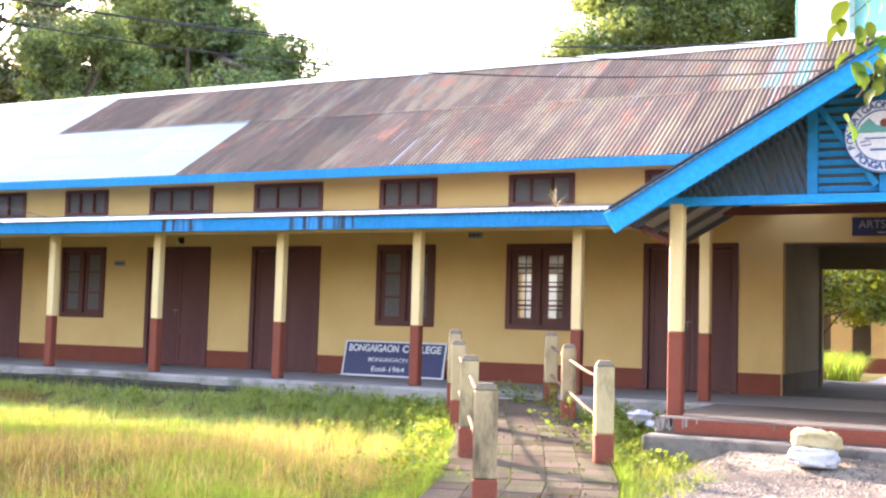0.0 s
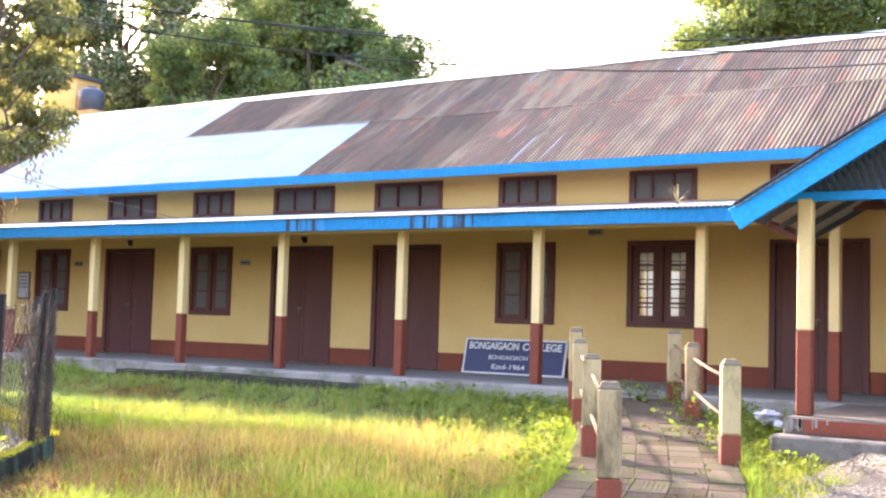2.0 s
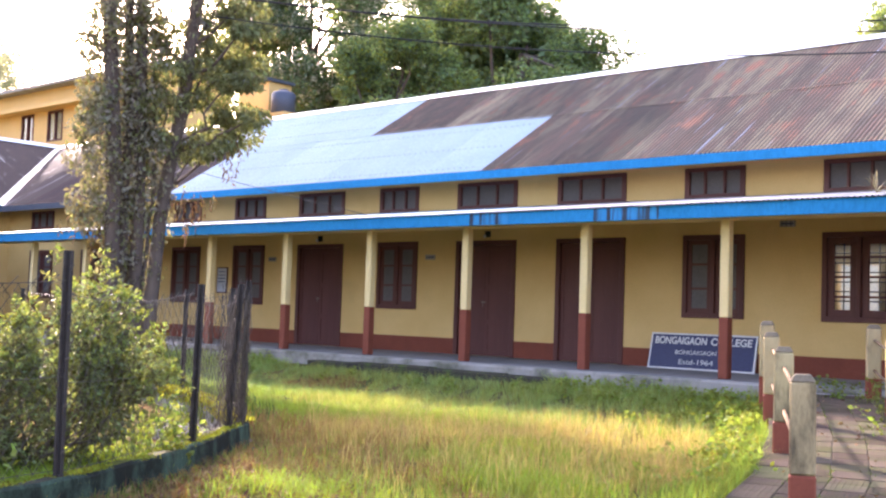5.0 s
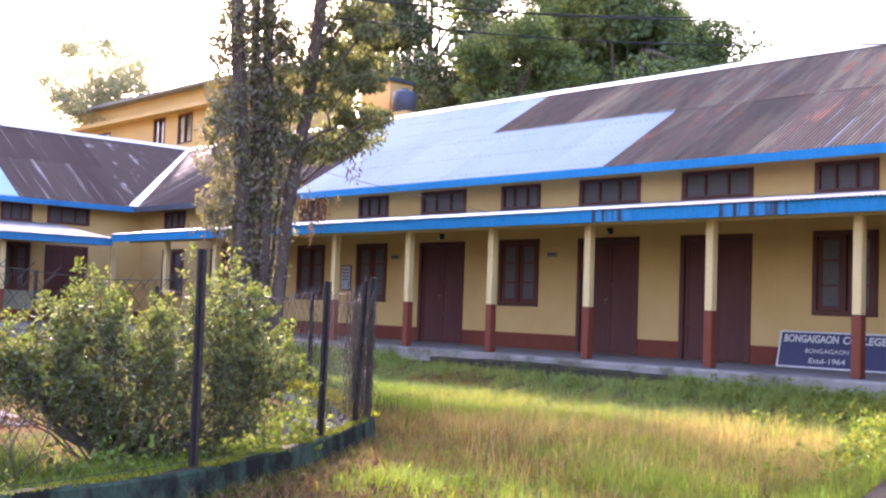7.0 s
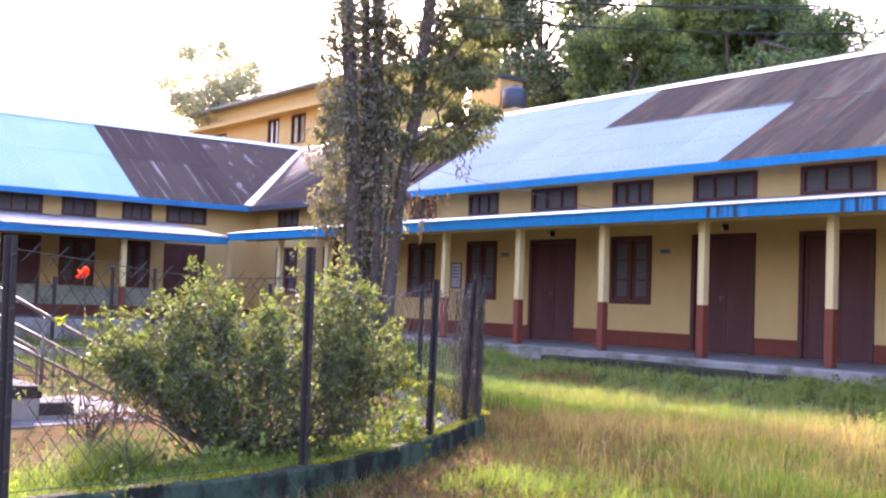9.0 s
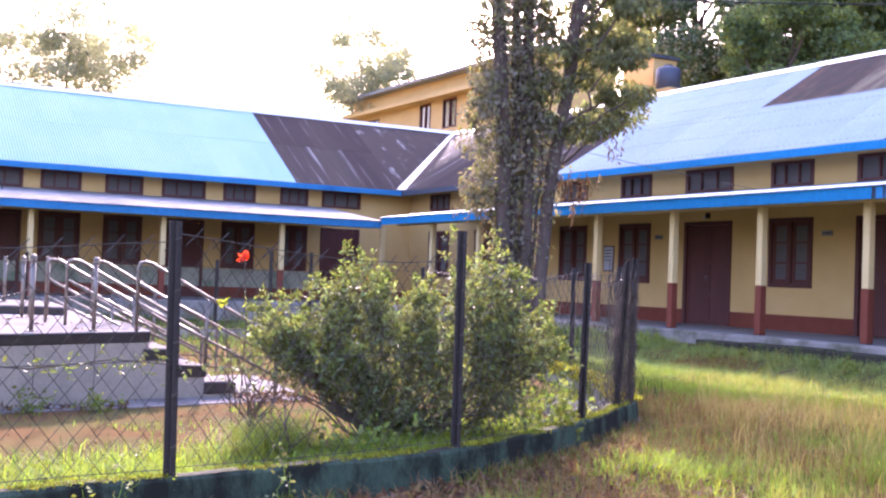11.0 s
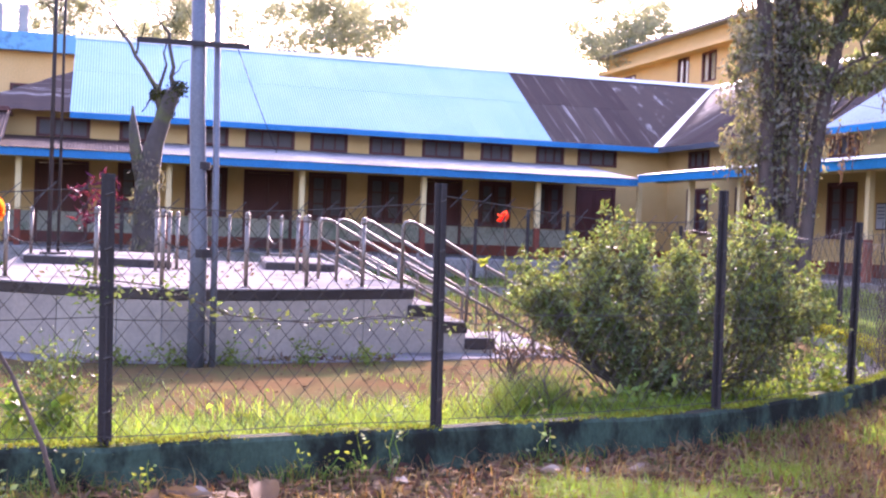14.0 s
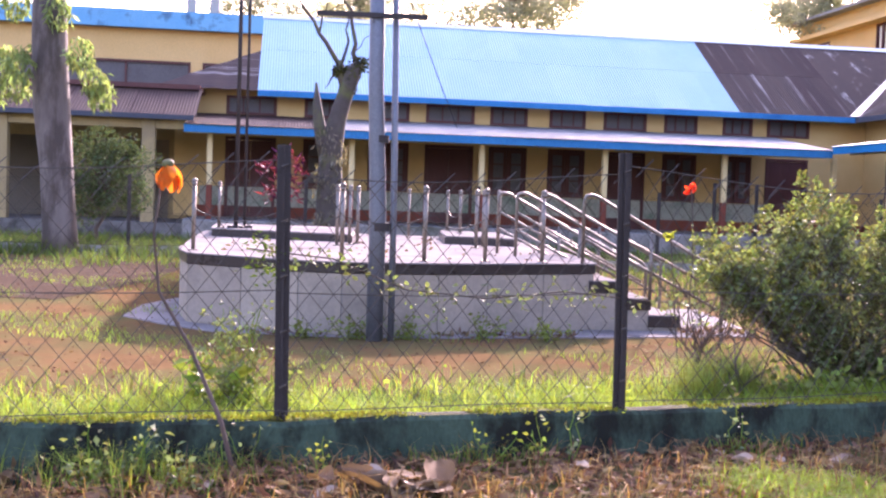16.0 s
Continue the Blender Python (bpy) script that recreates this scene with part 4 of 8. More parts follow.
# wing along y, across the garden
B_OPEN = [("door", -1.8, -0.45), ("win", 0.35, 1.36), ("win", 2.17, 3.26), ("door", 3.77, 5.13), ("win", 5.62, 6.67), ("win", 7.35, 8.38), ("door", 8.95, 10.2),
          ("win", 10.77, 11.74), ("win", 12.55, 13.43), ("door", 13.92, 15.2)]
B_PIL = [-2.0, 1.52, 4.85, 8.1, 11.35, 14.4]
MB = Matrix.Translation((-32.3, 0, 0)) @ Matrix.Rotation(radians(90), 4, "Z")
B = wing("school_wing", "single-storey yellow school wing with pale blue roof across the garden", MB,
         -2.6, 24.2, B_OPEN, B_PIL, -3.8, 2.66, -3.3, lambda u, r: BROWNRUST if u < 1.0 else ZINC_OLD, True, -2.6, 14.1, gable0=-0.9, blue=BLUE_DULL)
gable_roof(B, DARKRUST, -0.95, 16.3, lambda u, r: BLUEZINC if u < 12.8 else DARKRUST,
           [(-0.95, 12.8, BLUE_DULL, "blue fascia board"), (12.8, 16.3, BLUE_DULL, "blue fascia board")], 1, 12)
hip = Geo()
N_HIP = 40
for i in range(N_HIP + 1):
    u = -3.7 + 2.75 * i / N_HIP
    z = AMP * math.sin(2 * math.pi * u / WAVE)
    t = 2.2 * (i / N_HIP)
    hip.v += [(-31.6, u, 3.99 + z), (-31.6 - t, u, 3.99 + t * SLOPE + z)]
    if i:
        hip.f.append((2 * i - 2, 2 * i, 2 * i + 1, 2 * i - 1))
        hip.mi.append(0)
part("wall_band", Geo().box(-2.5, 13.9, -0.004, 0.001, FLOOR_Z + 0.31, SILL - 0.04).mesh("wall_band", STAINBAND), B, "pale mildew-stained band under the windows")
part("hip_sheet", hip.mesh("hip_sheet", DARKRUST), B, "dark rusted sheets at the hipped end", MB.inverted())
part("end_wall", Geo().box(-3.2, -2.6, 0, 0.22, FLOOR_Z, 3.98).mesh("end_wall", YELLOW), B, "yellow end wall")
roof_strip = Geo().beam((-31.55, 16.25, 4.03), (-35.9, 20.6, 6.67), 0.34, 0.012, (0.3, -0.3, 1))
solo("valley_gutter", roof_strip.mesh("valley_gutter", ZINC), "pale zinc valley gutter between the two roofs", "gutter", kind="structure")


# ---- passage through the wing and the porch before it ----
g = Geo()
g.box(-2.95, -2.75, 17.22, 20.8, 0.3, 4.0).box(0.95, 1.15, 17.22, 20.8, 0.3, 4.0)
g.box(-2.95, -2.70, 20.8, 21.0, 0.3, 4.0).box(0.9, 1.15, 20.8, 21.0, 0.3, 4.0).box(-2.70, 0.9, 20.8, 21.0, 2.58, 4.0)
g.box(-3.65, -3.45, 21.0, 24.0, 0.3, 4.0).box(-3.45, -2.95, 20.8, 21.0, 0.3, 4.0).box(0.95, 1.15, 21.0, 24.0, 0.3, 4.0)
solo("passage_wall", g.mesh("passage_wall", PASSAGE), "passage walls in dull olive, dimmed for the shade inside", "wall", kind="structure")
g = Geo().box(-2.756, -2.744, 17.0, 20.8, FLOOR_Z, FLOOR_Z + 0.31)
solo("passage_dado", g.mesh("passage_dado", DARKFLOOR), "dark grey cement dado along the passage wall", "dado", kind="structure")
solo("passage_floor", Geo().box(-2.75, 0.95, 17.0, 20.8, 0.2, FLOOR_Z + 0.004).box(-3.45, 0.95, 20.8, 24.3, 0.2, FLOOR_Z + 0.004).mesh("passage_floor", DARKFLOOR), "dark cement passage floor", "floor", kind="structure")
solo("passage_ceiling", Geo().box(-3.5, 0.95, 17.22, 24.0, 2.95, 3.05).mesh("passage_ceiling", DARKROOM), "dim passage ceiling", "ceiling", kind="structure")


GABLE_SET = Matrix.Translation((0, 0, EYE)) @ Matrix.Scale(1.042, 4) @ Matrix.Translation((0, 0, -EYE))


def porch():
    CX, HALF, FRONT, EZ, RZ = -0.91, 2.56, 11.2, 2.6, 4.13
    p = thing("porch", "gabled entrance porch with blue bargeboards and slatted gable", "porch")
    sl = (RZ - EZ) / HALF

    def back_y(z):
        if z < 2.95:
            return 14.15
        if z < 3.35:
            return 14.1 + (z - 2.95) / 0.147
        return 17.0 if z < 4.43 else 16.3 + (z - 4.0) / SLOPE

    roof = part("roof", None, p, "corrugated porch roof")
    for side in (-1, 1):
        g = Geo()
        n = 44
        for i in range(n + 1):
            d = HALF * 1.02 * i / n
            x, z = CX + side * (HALF * 1.02 - d), EZ - 0.03 + d * sl
            y1 = back_y(z)
            g.v += [(x, FRONT - 0.06, z + 0.03), (x, y1, z + 0.03), (x, FRONT - 0.06, z + 0.024), (x, y1, z + 0.024)]
            if i:
                k = 4 * i
                g.f += [(k - 4, k, k + 1, k - 3), (k - 2, k - 1, k + 3, k + 2), (k - 4, k - 2, k + 2, k)]
                g.mi += [0, 0, 0]
        part("roof_slope", g.mesh("roof_slope", ZINC_OLD), roof)
        # bargeboard
        a = (CX + side * HALF * 1.03, FRONT, EZ - 0.13)
        c = (CX, FRONT, EZ - 0.13 + HALF * 1.03 * sl)
        part("bargeboard", Geo().beam(a, c, 0.03, 0.24, (0, 0, 1)).mesh("bargeboard", BLUE_FRESH, bevel=0.006), roof, "wide bright blue bargeboard")
        part("barge_edge", Geo().beam((a[0], FRONT - .01, a[2] + .15), (c[0], FRONT - .01, c[2] + .15), 0.10, 0.014).mesh("barge_edge", DARKTRIM), roof, "dark roof edge strip")
        part("eave_board", Geo().box(a[0] - .012, a[0] + .012, FRONT + .02, 14.1, EZ - 0.09, EZ - .02).mesh("eave_board", BROWN), roof, "brown eave board")
        q0, q1 = CX + side * HALF * 0.99, CX
        g = Geo().add([(q0, FRONT + .03, EZ - .03), (q0, 14.1, EZ - .03), (q1, 14.1, RZ - .06), (q1, FRONT + .03, RZ - .06), (q0, FRONT + .03, EZ - .042), (q0, 14.1, EZ - .042), (q1, 14.1, RZ - .072), (q1, FRONT + .03, RZ - .072)],
                      [(0, 1, 2, 3), (7, 6, 5, 4), (0, 4, 5, 1), (1, 5, 6, 2), (2, 6, 7, 3), (3, 7, 4, 0)])
        part("ceiling_board", g.mesh("ceiling_board", LINING), roof, "pale stained ceiling lining")
        for k in range(4):
            y = 11.85 + k * 0.72
            part("rafter", Geo().beam((CX + side * HALF, y, EZ - 0.1), (CX, y, RZ - 0.13), 0.045, 0.06).mesh("rafter", DARKTRIM), roof, "dark rafter")
        part("rafter", Geo().beam((CX + side * HALF * 1.0, 12.2, EZ - 0.10), (CX + side * HALF * 0.82, 12.2, EZ - 0.34), 0.05, 0.06).mesh("rafter", BROWN), roof, "dark brown bracket")
        part("bottom_chord", Geo().beam((CX + side * HALF * 0.80, 13.9, EZ + 0.27), (CX, 13.9, EZ + 0.27), 0.07, 0.10).mesh("bottom_chord", BROWN), roof, "dark brown bottom chord")
    # slatted gable
    gab = part("gable", None, p, "blue slatted timber gable", GABLE_SET)
    TZ = 2.68
    part("tie_beam", Geo().box(CX - 2.2, CX + 2.2, FRONT + .06, FRONT + .12, TZ - .04, TZ + .05).mesh("tie_beam", BLUE_FRESH, bevel=0.005), gab, "blue tie beam")
    # Sheet added as the dark of the gable's shaded inside.
    part("backing", Geo().add([(CX - 2.3, FRONT + .17, TZ + .0), (CX + 2.3, FRONT + .17, TZ + .0), (CX, FRONT + .17, RZ - 0.16), (CX - 2.3, FRONT + .18, TZ + .0), (CX + 2.3, FRONT + .18, TZ + .0), (CX, FRONT + .18, RZ - 0.16)],
         [(0, 1, 2), (5, 4, 3), (0, 3, 4, 1), (1, 4, 5, 2), (2, 5, 3, 0)]).mesh("backing", DARKROOM), gab, "added dark sheet standing for shade behind the slats")
    for s in (-1, 1):
        x = CX + s * 0.64
        part("strut", Geo().box(x - .05, x + .05, FRONT + .05, FRONT + .11, TZ + .05, EZ - 0.13 + (HALF - 0.64) * sl).mesh("strut", BLUE, bevel=0.005), gab)
        part("strut", Geo().beam((x + s * -0.02, FRONT + .07, TZ + 0.95), (CX + s * 0.06, FRONT + .07, TZ + 0.12), 0.05, 0.06).mesh("strut", BLUE), gab)
        for i in range(-5, 21):
            # parallel slats lean outwards, from the tie beam or the strut up to the roof edge
            z0, tn, o = TZ + 0.05, 0.40, 0.72 + i * 0.078
            zb = z0 if o > 0.69 else z0 + (0.69 - o) / tn
            zt = (EZ - 0.17 + (HALF - o + tn * z0) * sl) / (1 + tn * sl)
            if zt > zb + 0.05:
                part("slat", Geo().beam((CX + s * (o + tn * (zb - z0)), FRONT + .12, zb), (CX + s * (o + tn * (zt - z0)), FRONT + .12, zt), 0.052, 0.014, (s * 0.55, -1, 0)).mesh("slat", SLAT), gab)
    for i in range(12):
        z = TZ + 0.10 + i * 0.085
        w = min(0.6, (RZ - 0.2 - z) / sl)
        part("slat", Geo().beam((CX - w, FRONT + .11, z), (CX + w, FRONT + .11, z), 0.02, 0.055, (0, -0.5, 1)).mesh("slat", BLUE), gab)
    part("strut", Geo().box(CX - .04, CX + .04, FRONT + .05, FRONT + .10, TZ + .05, RZ - 0.2).mesh("strut", BLUE, bevel=0.005), gab, "blue king post")
    for x, y in ((-2.98, 11.79), (1.16, 11.79)):
        pillar_unit(p, x, y, 2.72, 0.145)
    return p


porch()
g = Geo().box(-3.1, 1.5, 11.42, 14.2, 0.0, FLOOR_Z)
pf = solo("porch_floor", g.mesh("porch_floor", DARKFLOOR, bevel=0.02), "raised dark grey cement porch floor", "floor", kind="structure")
part("edge_band", Geo().box(-2.9, 1.5, 11.412, 11.424, FLOOR_Z - 0.15, FLOOR_Z - 0.015).mesh("edge_band", RED), pf, "worn red painted edge")
# Out of view: added to shade the porch from the open right side.
solo("wall_east", Geo().box(1.62, 1.82, 11.2, 17.0, 0, 4.6).mesh("wall_east", YELLOW), "unseen plain wall added to keep sky light out of the porch", "wall", kind="structure")
lime = np.random.default_rng(17)
for k in range(26):
    x = -3.1 + 0.34 * lime.random() if k < 15 else lime.uniform(-2.7, 1.2)
    w, h = lime.uniform(0.008, 0.03), lime.uniform(0.03, 0.15 if k < 15 else 0.07)
    part("lime_streak", Geo().box(x, x + w, 11.405, 11.413, FLOOR_Z - 0.012 - h, FLOOR_Z - 0.012).mesh("lime_streak", PLINTH), pf, "white lime splash")
part("step", Geo().box(-3.15, 1.6, 11.14, 11.43, 0.0, 0.35).mesh("step", STEPCON, bevel=0.02), pf, "worn concrete step")


# ---- ground ----
RNG = np.random.default_rng(7)
KERB = [(-5.05, -4.2), (-5.18, -2.6), (-5.30, -1.24), (-5.46, 0.03), (-5.62, 1.0), (-5.76, 1.85), (-5.95, 2.75), (-6.22, 3.72), (-6.72, 4.72), (-7.35, 5.6), (-7.86, 6.22), (-8.26, 6.72)]
KERB_BACK = [(-8.26, 6.72), (-9.1, 7.28), (-10.0, 7.82), (-11.1, 8.3), (-12.2, 8.65), (-14.5, 9.5), (-18.0, 9.8), (-19.3, 8.3), (-19.95, 6.6), (-20.5, 3.4), (-20.85, -2.8), (-20.6, -5.6)]


def ground_mesh():
    n = 90
    xs = np.concatenate([[-1500, -400, -120, -60], np.linspace(-40, 12, n), [30, 80, 300, 1500]])
    ys = np.concatenate([[-1500, -300, -60, -20], np.linspace(-10, 30, n), [50, 120, 400, 1500]])
    X, Y = np.meshgrid(xs, ys, indexing="ij")
    Z = 0.025 * np.sin(X * 1.3 + 0.7 * Y) * np.cos(Y * 0.9) + 0.02 * np.sin(X * 0.4 - Y * 0.6)
    Z[(abs(X) > 60) | (abs(Y) > 60)] = 0
    v = np.stack([X, Y, Z], -1).reshape(-1, 3)
    m = len(ys)
    i, j = np.meshgrid(np.arange(len(xs) - 1), np.arange(m - 1), indexing="ij")
    a = (i * m + j).ravel()[:, None]
    return raw_mesh("ground", v, [np.concatenate([a, a + m, a + m + 1, a + 1], 1)], SOIL)


solo("ground", ground_mesh(), "brown soil with patches of short turf", "ground", kind="structure")


def patch(name, poly, z, mat, label, cat):
    """A thin, slightly domed sheet of ground on a plan polygon."""
    b = bmesh.new()
    vs = [b.verts.new((x, y, z)) for x, y in poly]
    b.faces.new(vs)
    bmesh.ops.inset_region(b, faces=b.faces[:], thickness=0.25, use_boundary=True)
    rim = {v for e in b.edges if e.is_boundary for v in e.verts}
    for v in rim:
        v.co.z = -0.06
    me = bpy.data.meshes.new(name)
    bmesh.ops.triangulate(b, faces=b.faces[:])
    b.to_mesh(me)
    b.free()
    me.materials.append(mat)
    return solo(name, me, label, cat, kind="structure")


patch("garden_earth", [(-5.6, -6), (-5.9, 1.0), (-6.4, 3.4), (-7.6, 5.6), (-9.0, 7.0), (-12, 8.2), (-18, 9.2), (-24, 6.0), (-26, -2), (-22, -8)][::-1], 0.055, EARTH, "bare orange-brown garden earth with thin grass", "ground")
patch("gravel_yard", [(-2.6, 4.0), (6, 4.0), (6, 10.75), (-2.3, 10.85), (-2.25, 9.6)], 0.085, GRAVEL, "grey gravel yard before the porch", "ground")
def gravel_bank():
    """Loose gravel heaped against the porch step."""
    xs, ts = np.linspace(-2.75, 3.2, 90), np.linspace(0, 1, 16)
    X, T = np.meshgrid(xs, ts, indexing="ij")
    Y = 9.7 + 1.42 * T
    end = np.clip((X + 2.75) / 0.5, 0, 1)
    wob = 0.5 * np.sin(3.1 * X + 2 * Y) * np.cos(5.3 * Y - X) + 0.4 * np.sin(9.7 * X) * np.sin(8.1 * Y + X)
    Z = 0.05 + (0.205 * T ** 1.4 + 0.011 * wob * np.minimum(1, 3 * T)) * end
    m = len(ts)
    v = np.stack([X.ravel(), Y.ravel(), Z.ravel()], 1)
    a = (np.arange(len(xs) - 1)[:, None] * m + np.arange(m - 1)[None]).ravel()[:, None]
    solo("gravel_bank", raw_mesh("gravel_bank", v, [np.concatenate([a, a + m, a + m + 1, a + 1], 1)], GRAVEL), "loose grey gravel heaped against the porch step", "gravel", kind="structure")
    # pebbles over the bank and the yard
    rng = np.random.default_rng(88)
    n = 6500
    p = np.stack([rng.uniform(-2.5, 1.2, n), 7.2 + 3.9 * rng.random(n) ** 0.6, np.zeros(n)], 1)
    t = np.clip((p[:, 1] - 9.7) / 1.42, 0, 1)
    e = np.clip((p[:, 0] + 2.75) / 0.5, 0, 1)
    p[:, 2] = np.maximum(0.085, 0.05 + 0.205 * t ** 1.4 * e)
    octa = np.array([(1, 0, 0), (0, 1, 0), (-1, 0, 0), (0, -1, 0), (0, 0, .7), (0, 0, -.7)])
    r = rng.uniform(0.006, 0.018, n)[:, None, None] * (octa[None] * rng.uniform(0.65, 1.3, (n, 6, 1)))
    v = (p[:, None] + r).reshape(-1, 3)
    f = np.array([(0, 1, 4), (1, 2, 4), (2, 3, 4), (3, 0, 4), (1, 0, 5), (2, 1, 5), (3, 2, 5), (0, 3, 5)])
    f = (np.arange(n)[:, None, None] * 6 + f[None]).reshape(-1, 3)
    solo("pebbles", raw_mesh("pebbles", v, [f], PEBBLE), "scattered grey and brown pebbles before the porch", "pebbles", kind="stuff")


gravel_bank()
patch("gravel_bed", [(-19.2, -6.0), (-13.2, -5.4), (-12.6, -2.4), (-15.5, -1.7), (-19.2, -1.5)], 0.062, GRAVELB, "brown-grey gravel strip in the garden", "ground")


BANK_Y, BANK_Z = [12.3, 12.9, 13.5, 13.9, 14.25], [-0.06, 0.10, 0.25, 0.29, 0.29]
bk = Geo()
bank_rng = np.random.default_rng(15)
for i in range(61):
    x = -24.0 + (24.0 - 6.35) * i / 60
    end = min(1.0, (60 - i) / 5)
    bk.v += [(x, y + bank_rng.normal(0, 0.03), -0.06 + (z + 0.06) * end + bank_rng.normal(0, 0.012)) for y, z in zip(BANK_Y, BANK_Z)]
    if i:
        k = 5 * i
        for j in range(4):
            bk.f.append((k + j - 5, k + j, k + j + 1, k + j - 4))
            bk.mi.append(0)
solo("grass_bank", bk.mesh("grass_bank", SOIL, smooth=True), "low weedy bank of soil against the veranda plinth", "ground", kind="structure")


# ---- garden kerb ----
def kerb_mesh(line, w=0.13, top=0.25):
    g = Geo()
    pts = [Vector((x, y, 0)) for x, y in line]
    fine = []
    for a, b in zip(pts, pts[1:]):
        k = max(1, int((b - a).length / 0.22))
        fine += [a + (b - a) * i / k for i in range(k)]
    fine.append(pts[-1])
    rng = np.random.default_rng(3)
    for i, p in enumerate(fine):
        d = (fine[min(i + 1, len(fine) - 1)] - fine[max(i - 1, 0)]).normalized()
        s = Vector((d.y, -d.x, 0))
        dz, dw = rng.normal(0, 0.006), rng.normal(0, 0.004)
        for o, z in ((w / 2 + 0.02, -0.1), (w / 2 + dw, top - 0.02 + dz), (w / 2 - 0.02, top + dz), (-w / 2 + 0.02, top + dz), (-w / 2, top - 0.02 + dz), (-w / 2 - 0.02, -0.1)):
            g.v.append(tuple(p + s * o + Vector((0, 0, z))))
        if i:
            k = 6 * i
            for j in range(5):
                g.f.append((k + j - 6, k + j, k + j + 1, k + j - 5))
                g.mi.append((0, 0, 1, 1, 2)[j])
    return g.mesh("kerb", GREENKERB, MOSS, PLINTH)


solo("garden_kerb", kerb_mesh(KERB + KERB_BACK[1:]), "low curved kerb in flaking green paint with moss on top", "kerb", kind="structure")


# ---- chain-link fence on the kerb ----
def fence_post(x, y, h, lean=(0, 0), w=0.064):
    th = thing("fence_post", "dark painted angle-iron fence post on the kerb", "fence post", Matrix.Translation((x, y, 0.24)), group="garden fence posts")
    top = Vector((lean[0], lean[1], h))
    g = Geo()
    g.beam((0, 0, 0), top, w, 0.012, (0, 1, 0)).beam((0, 0, 0), top + Vector((0, 0, 0)), 0.012, w, (0, 1, 0))
    g.box(-w / 2, w / 2, -0.02, 0.02, 0, 0.02)
    part("angle_iron", g.mesh("angle_iron", IRON), th)
    for k in range(5):
        z = 0.15 + k * (h - 0.25) / 4
        f = z / h
        part("wire_tie", Geo().tube([(lean[0] * f + .032, lean[1] * f - .01, z), (lean[0] * f + .034, lean[1] * f + .02, z + .012)], 0.006, 5).mesh("wire_tie", WIRE), th)
    return th


POSTS = [(-5.20, -1.62, 1.28, (0, 0)), (-5.46, 0.03, 1.26, (0.0, -0.02)), (-5.75, 1.72, 1.30, (0, -0.02)), (-6.20, 3.66, 1.36, (-0.01, 0)), (-7.16, 5.34, 1.22, (0.0, 0.02)),
         (-7.93, 6.29, 1.26, (0.06, 0.03)), (-8.24, 6.68, 1.30, (0.05, -0.02)), (-9.5, 7.52, 1.25, (0, 0)), (-11.6, 8.46, 1.25, (0, 0)), (-14.4, 9.48, 1.25, (0, 0)), (-18.0, 9.78, 1.25, (0, 0)), (-19.4, 8.2, 1.45, (0, 0)), (-19.6, 7.5, 1.45, (0, 0)), (-19.95, 6.6, 1.25, (0, 0)), (-20.5, 3.4, 1.25, (0, 0)), (-20.8, 0.3, 1.25, (0, 0)), (-20.85, -2.8, 1.25, (0, 0)), (-20.6, -5.6, 1.25, (0, 0))]
for x, y, h, l in POSTS:
    fence_post(x, y, h, l)


def mesh_panel(p, q, h, cell=0.115, r=0.0021):
    """Chain-link between two posts: wires slanting both ways, with top and bottom strands and barbs."""
    th = thing("chain_link_panel", "sagging rusty chain-link mesh between fence posts", "wire fence", group="garden fence panels")
    p, q = Vector((*p, 0.26)), Vector((*q, 0.26))
    L = (q - p).length
    d = (q - p).normalized()
    rng = np.random.default_rng(int(abs(p.x * 100 + p.y * 10)))
    nrm = Vector((d.y, -d.x, 0))
    ph = rng.uniform(0, 6)

    def at(u, z):
        sag = 0.03 * math.sin(math.pi * min(max(u / L, 0), 1)) * (z / h)
        return p + d * u + Vector((0, 0, z * (1 - 0.03 * math.sin(u * 2 + ph) * (z / h)) - sag)) + nrm * 0.03 * math.sin(u * 3.1 + z * 4 + ph)

    g = Geo()
    for sgn in (1, -1):
        k = -h
        u = -h if sgn > 0 else 0
        while u < L + (0 if sgn > 0 else h):
            pts = []
            for i in range(9):
                z = h * i / 8
                uu = u + sgn * z * 0.8
                if 0 <= uu <= L:
                    pts.append(at(uu, z))
            if len(pts) > 1:
                g.tube(pts, r, 3, cap=False)
            u += cell
    part("mesh", g.mesh("mesh", WIRE), th)
    g = Geo()
    for z in (0.02, h * 0.5, h):
        g.tube([at(L * i / 8, z) for i in range(9)], 0.0028, 4, cap=False)
    part("strand", g.mesh("strand", WIRE), th, "horizontal strands of rusty wire")["kind"] = "stuff"
    g = Geo()
    k = 0.1
    while k < L:
        c = at(k, h)
        g.tube([c + Vector((0, 0, -0.05)) - d * 0.05, c + Vector((0, 0, 0.045)) + d * 0.05], 0.0028, 3)
        k += 0.16
    part("barb", g.mesh("barb", WIRE), th, "wire ends standing above the top strand")["kind"] = "stuff"


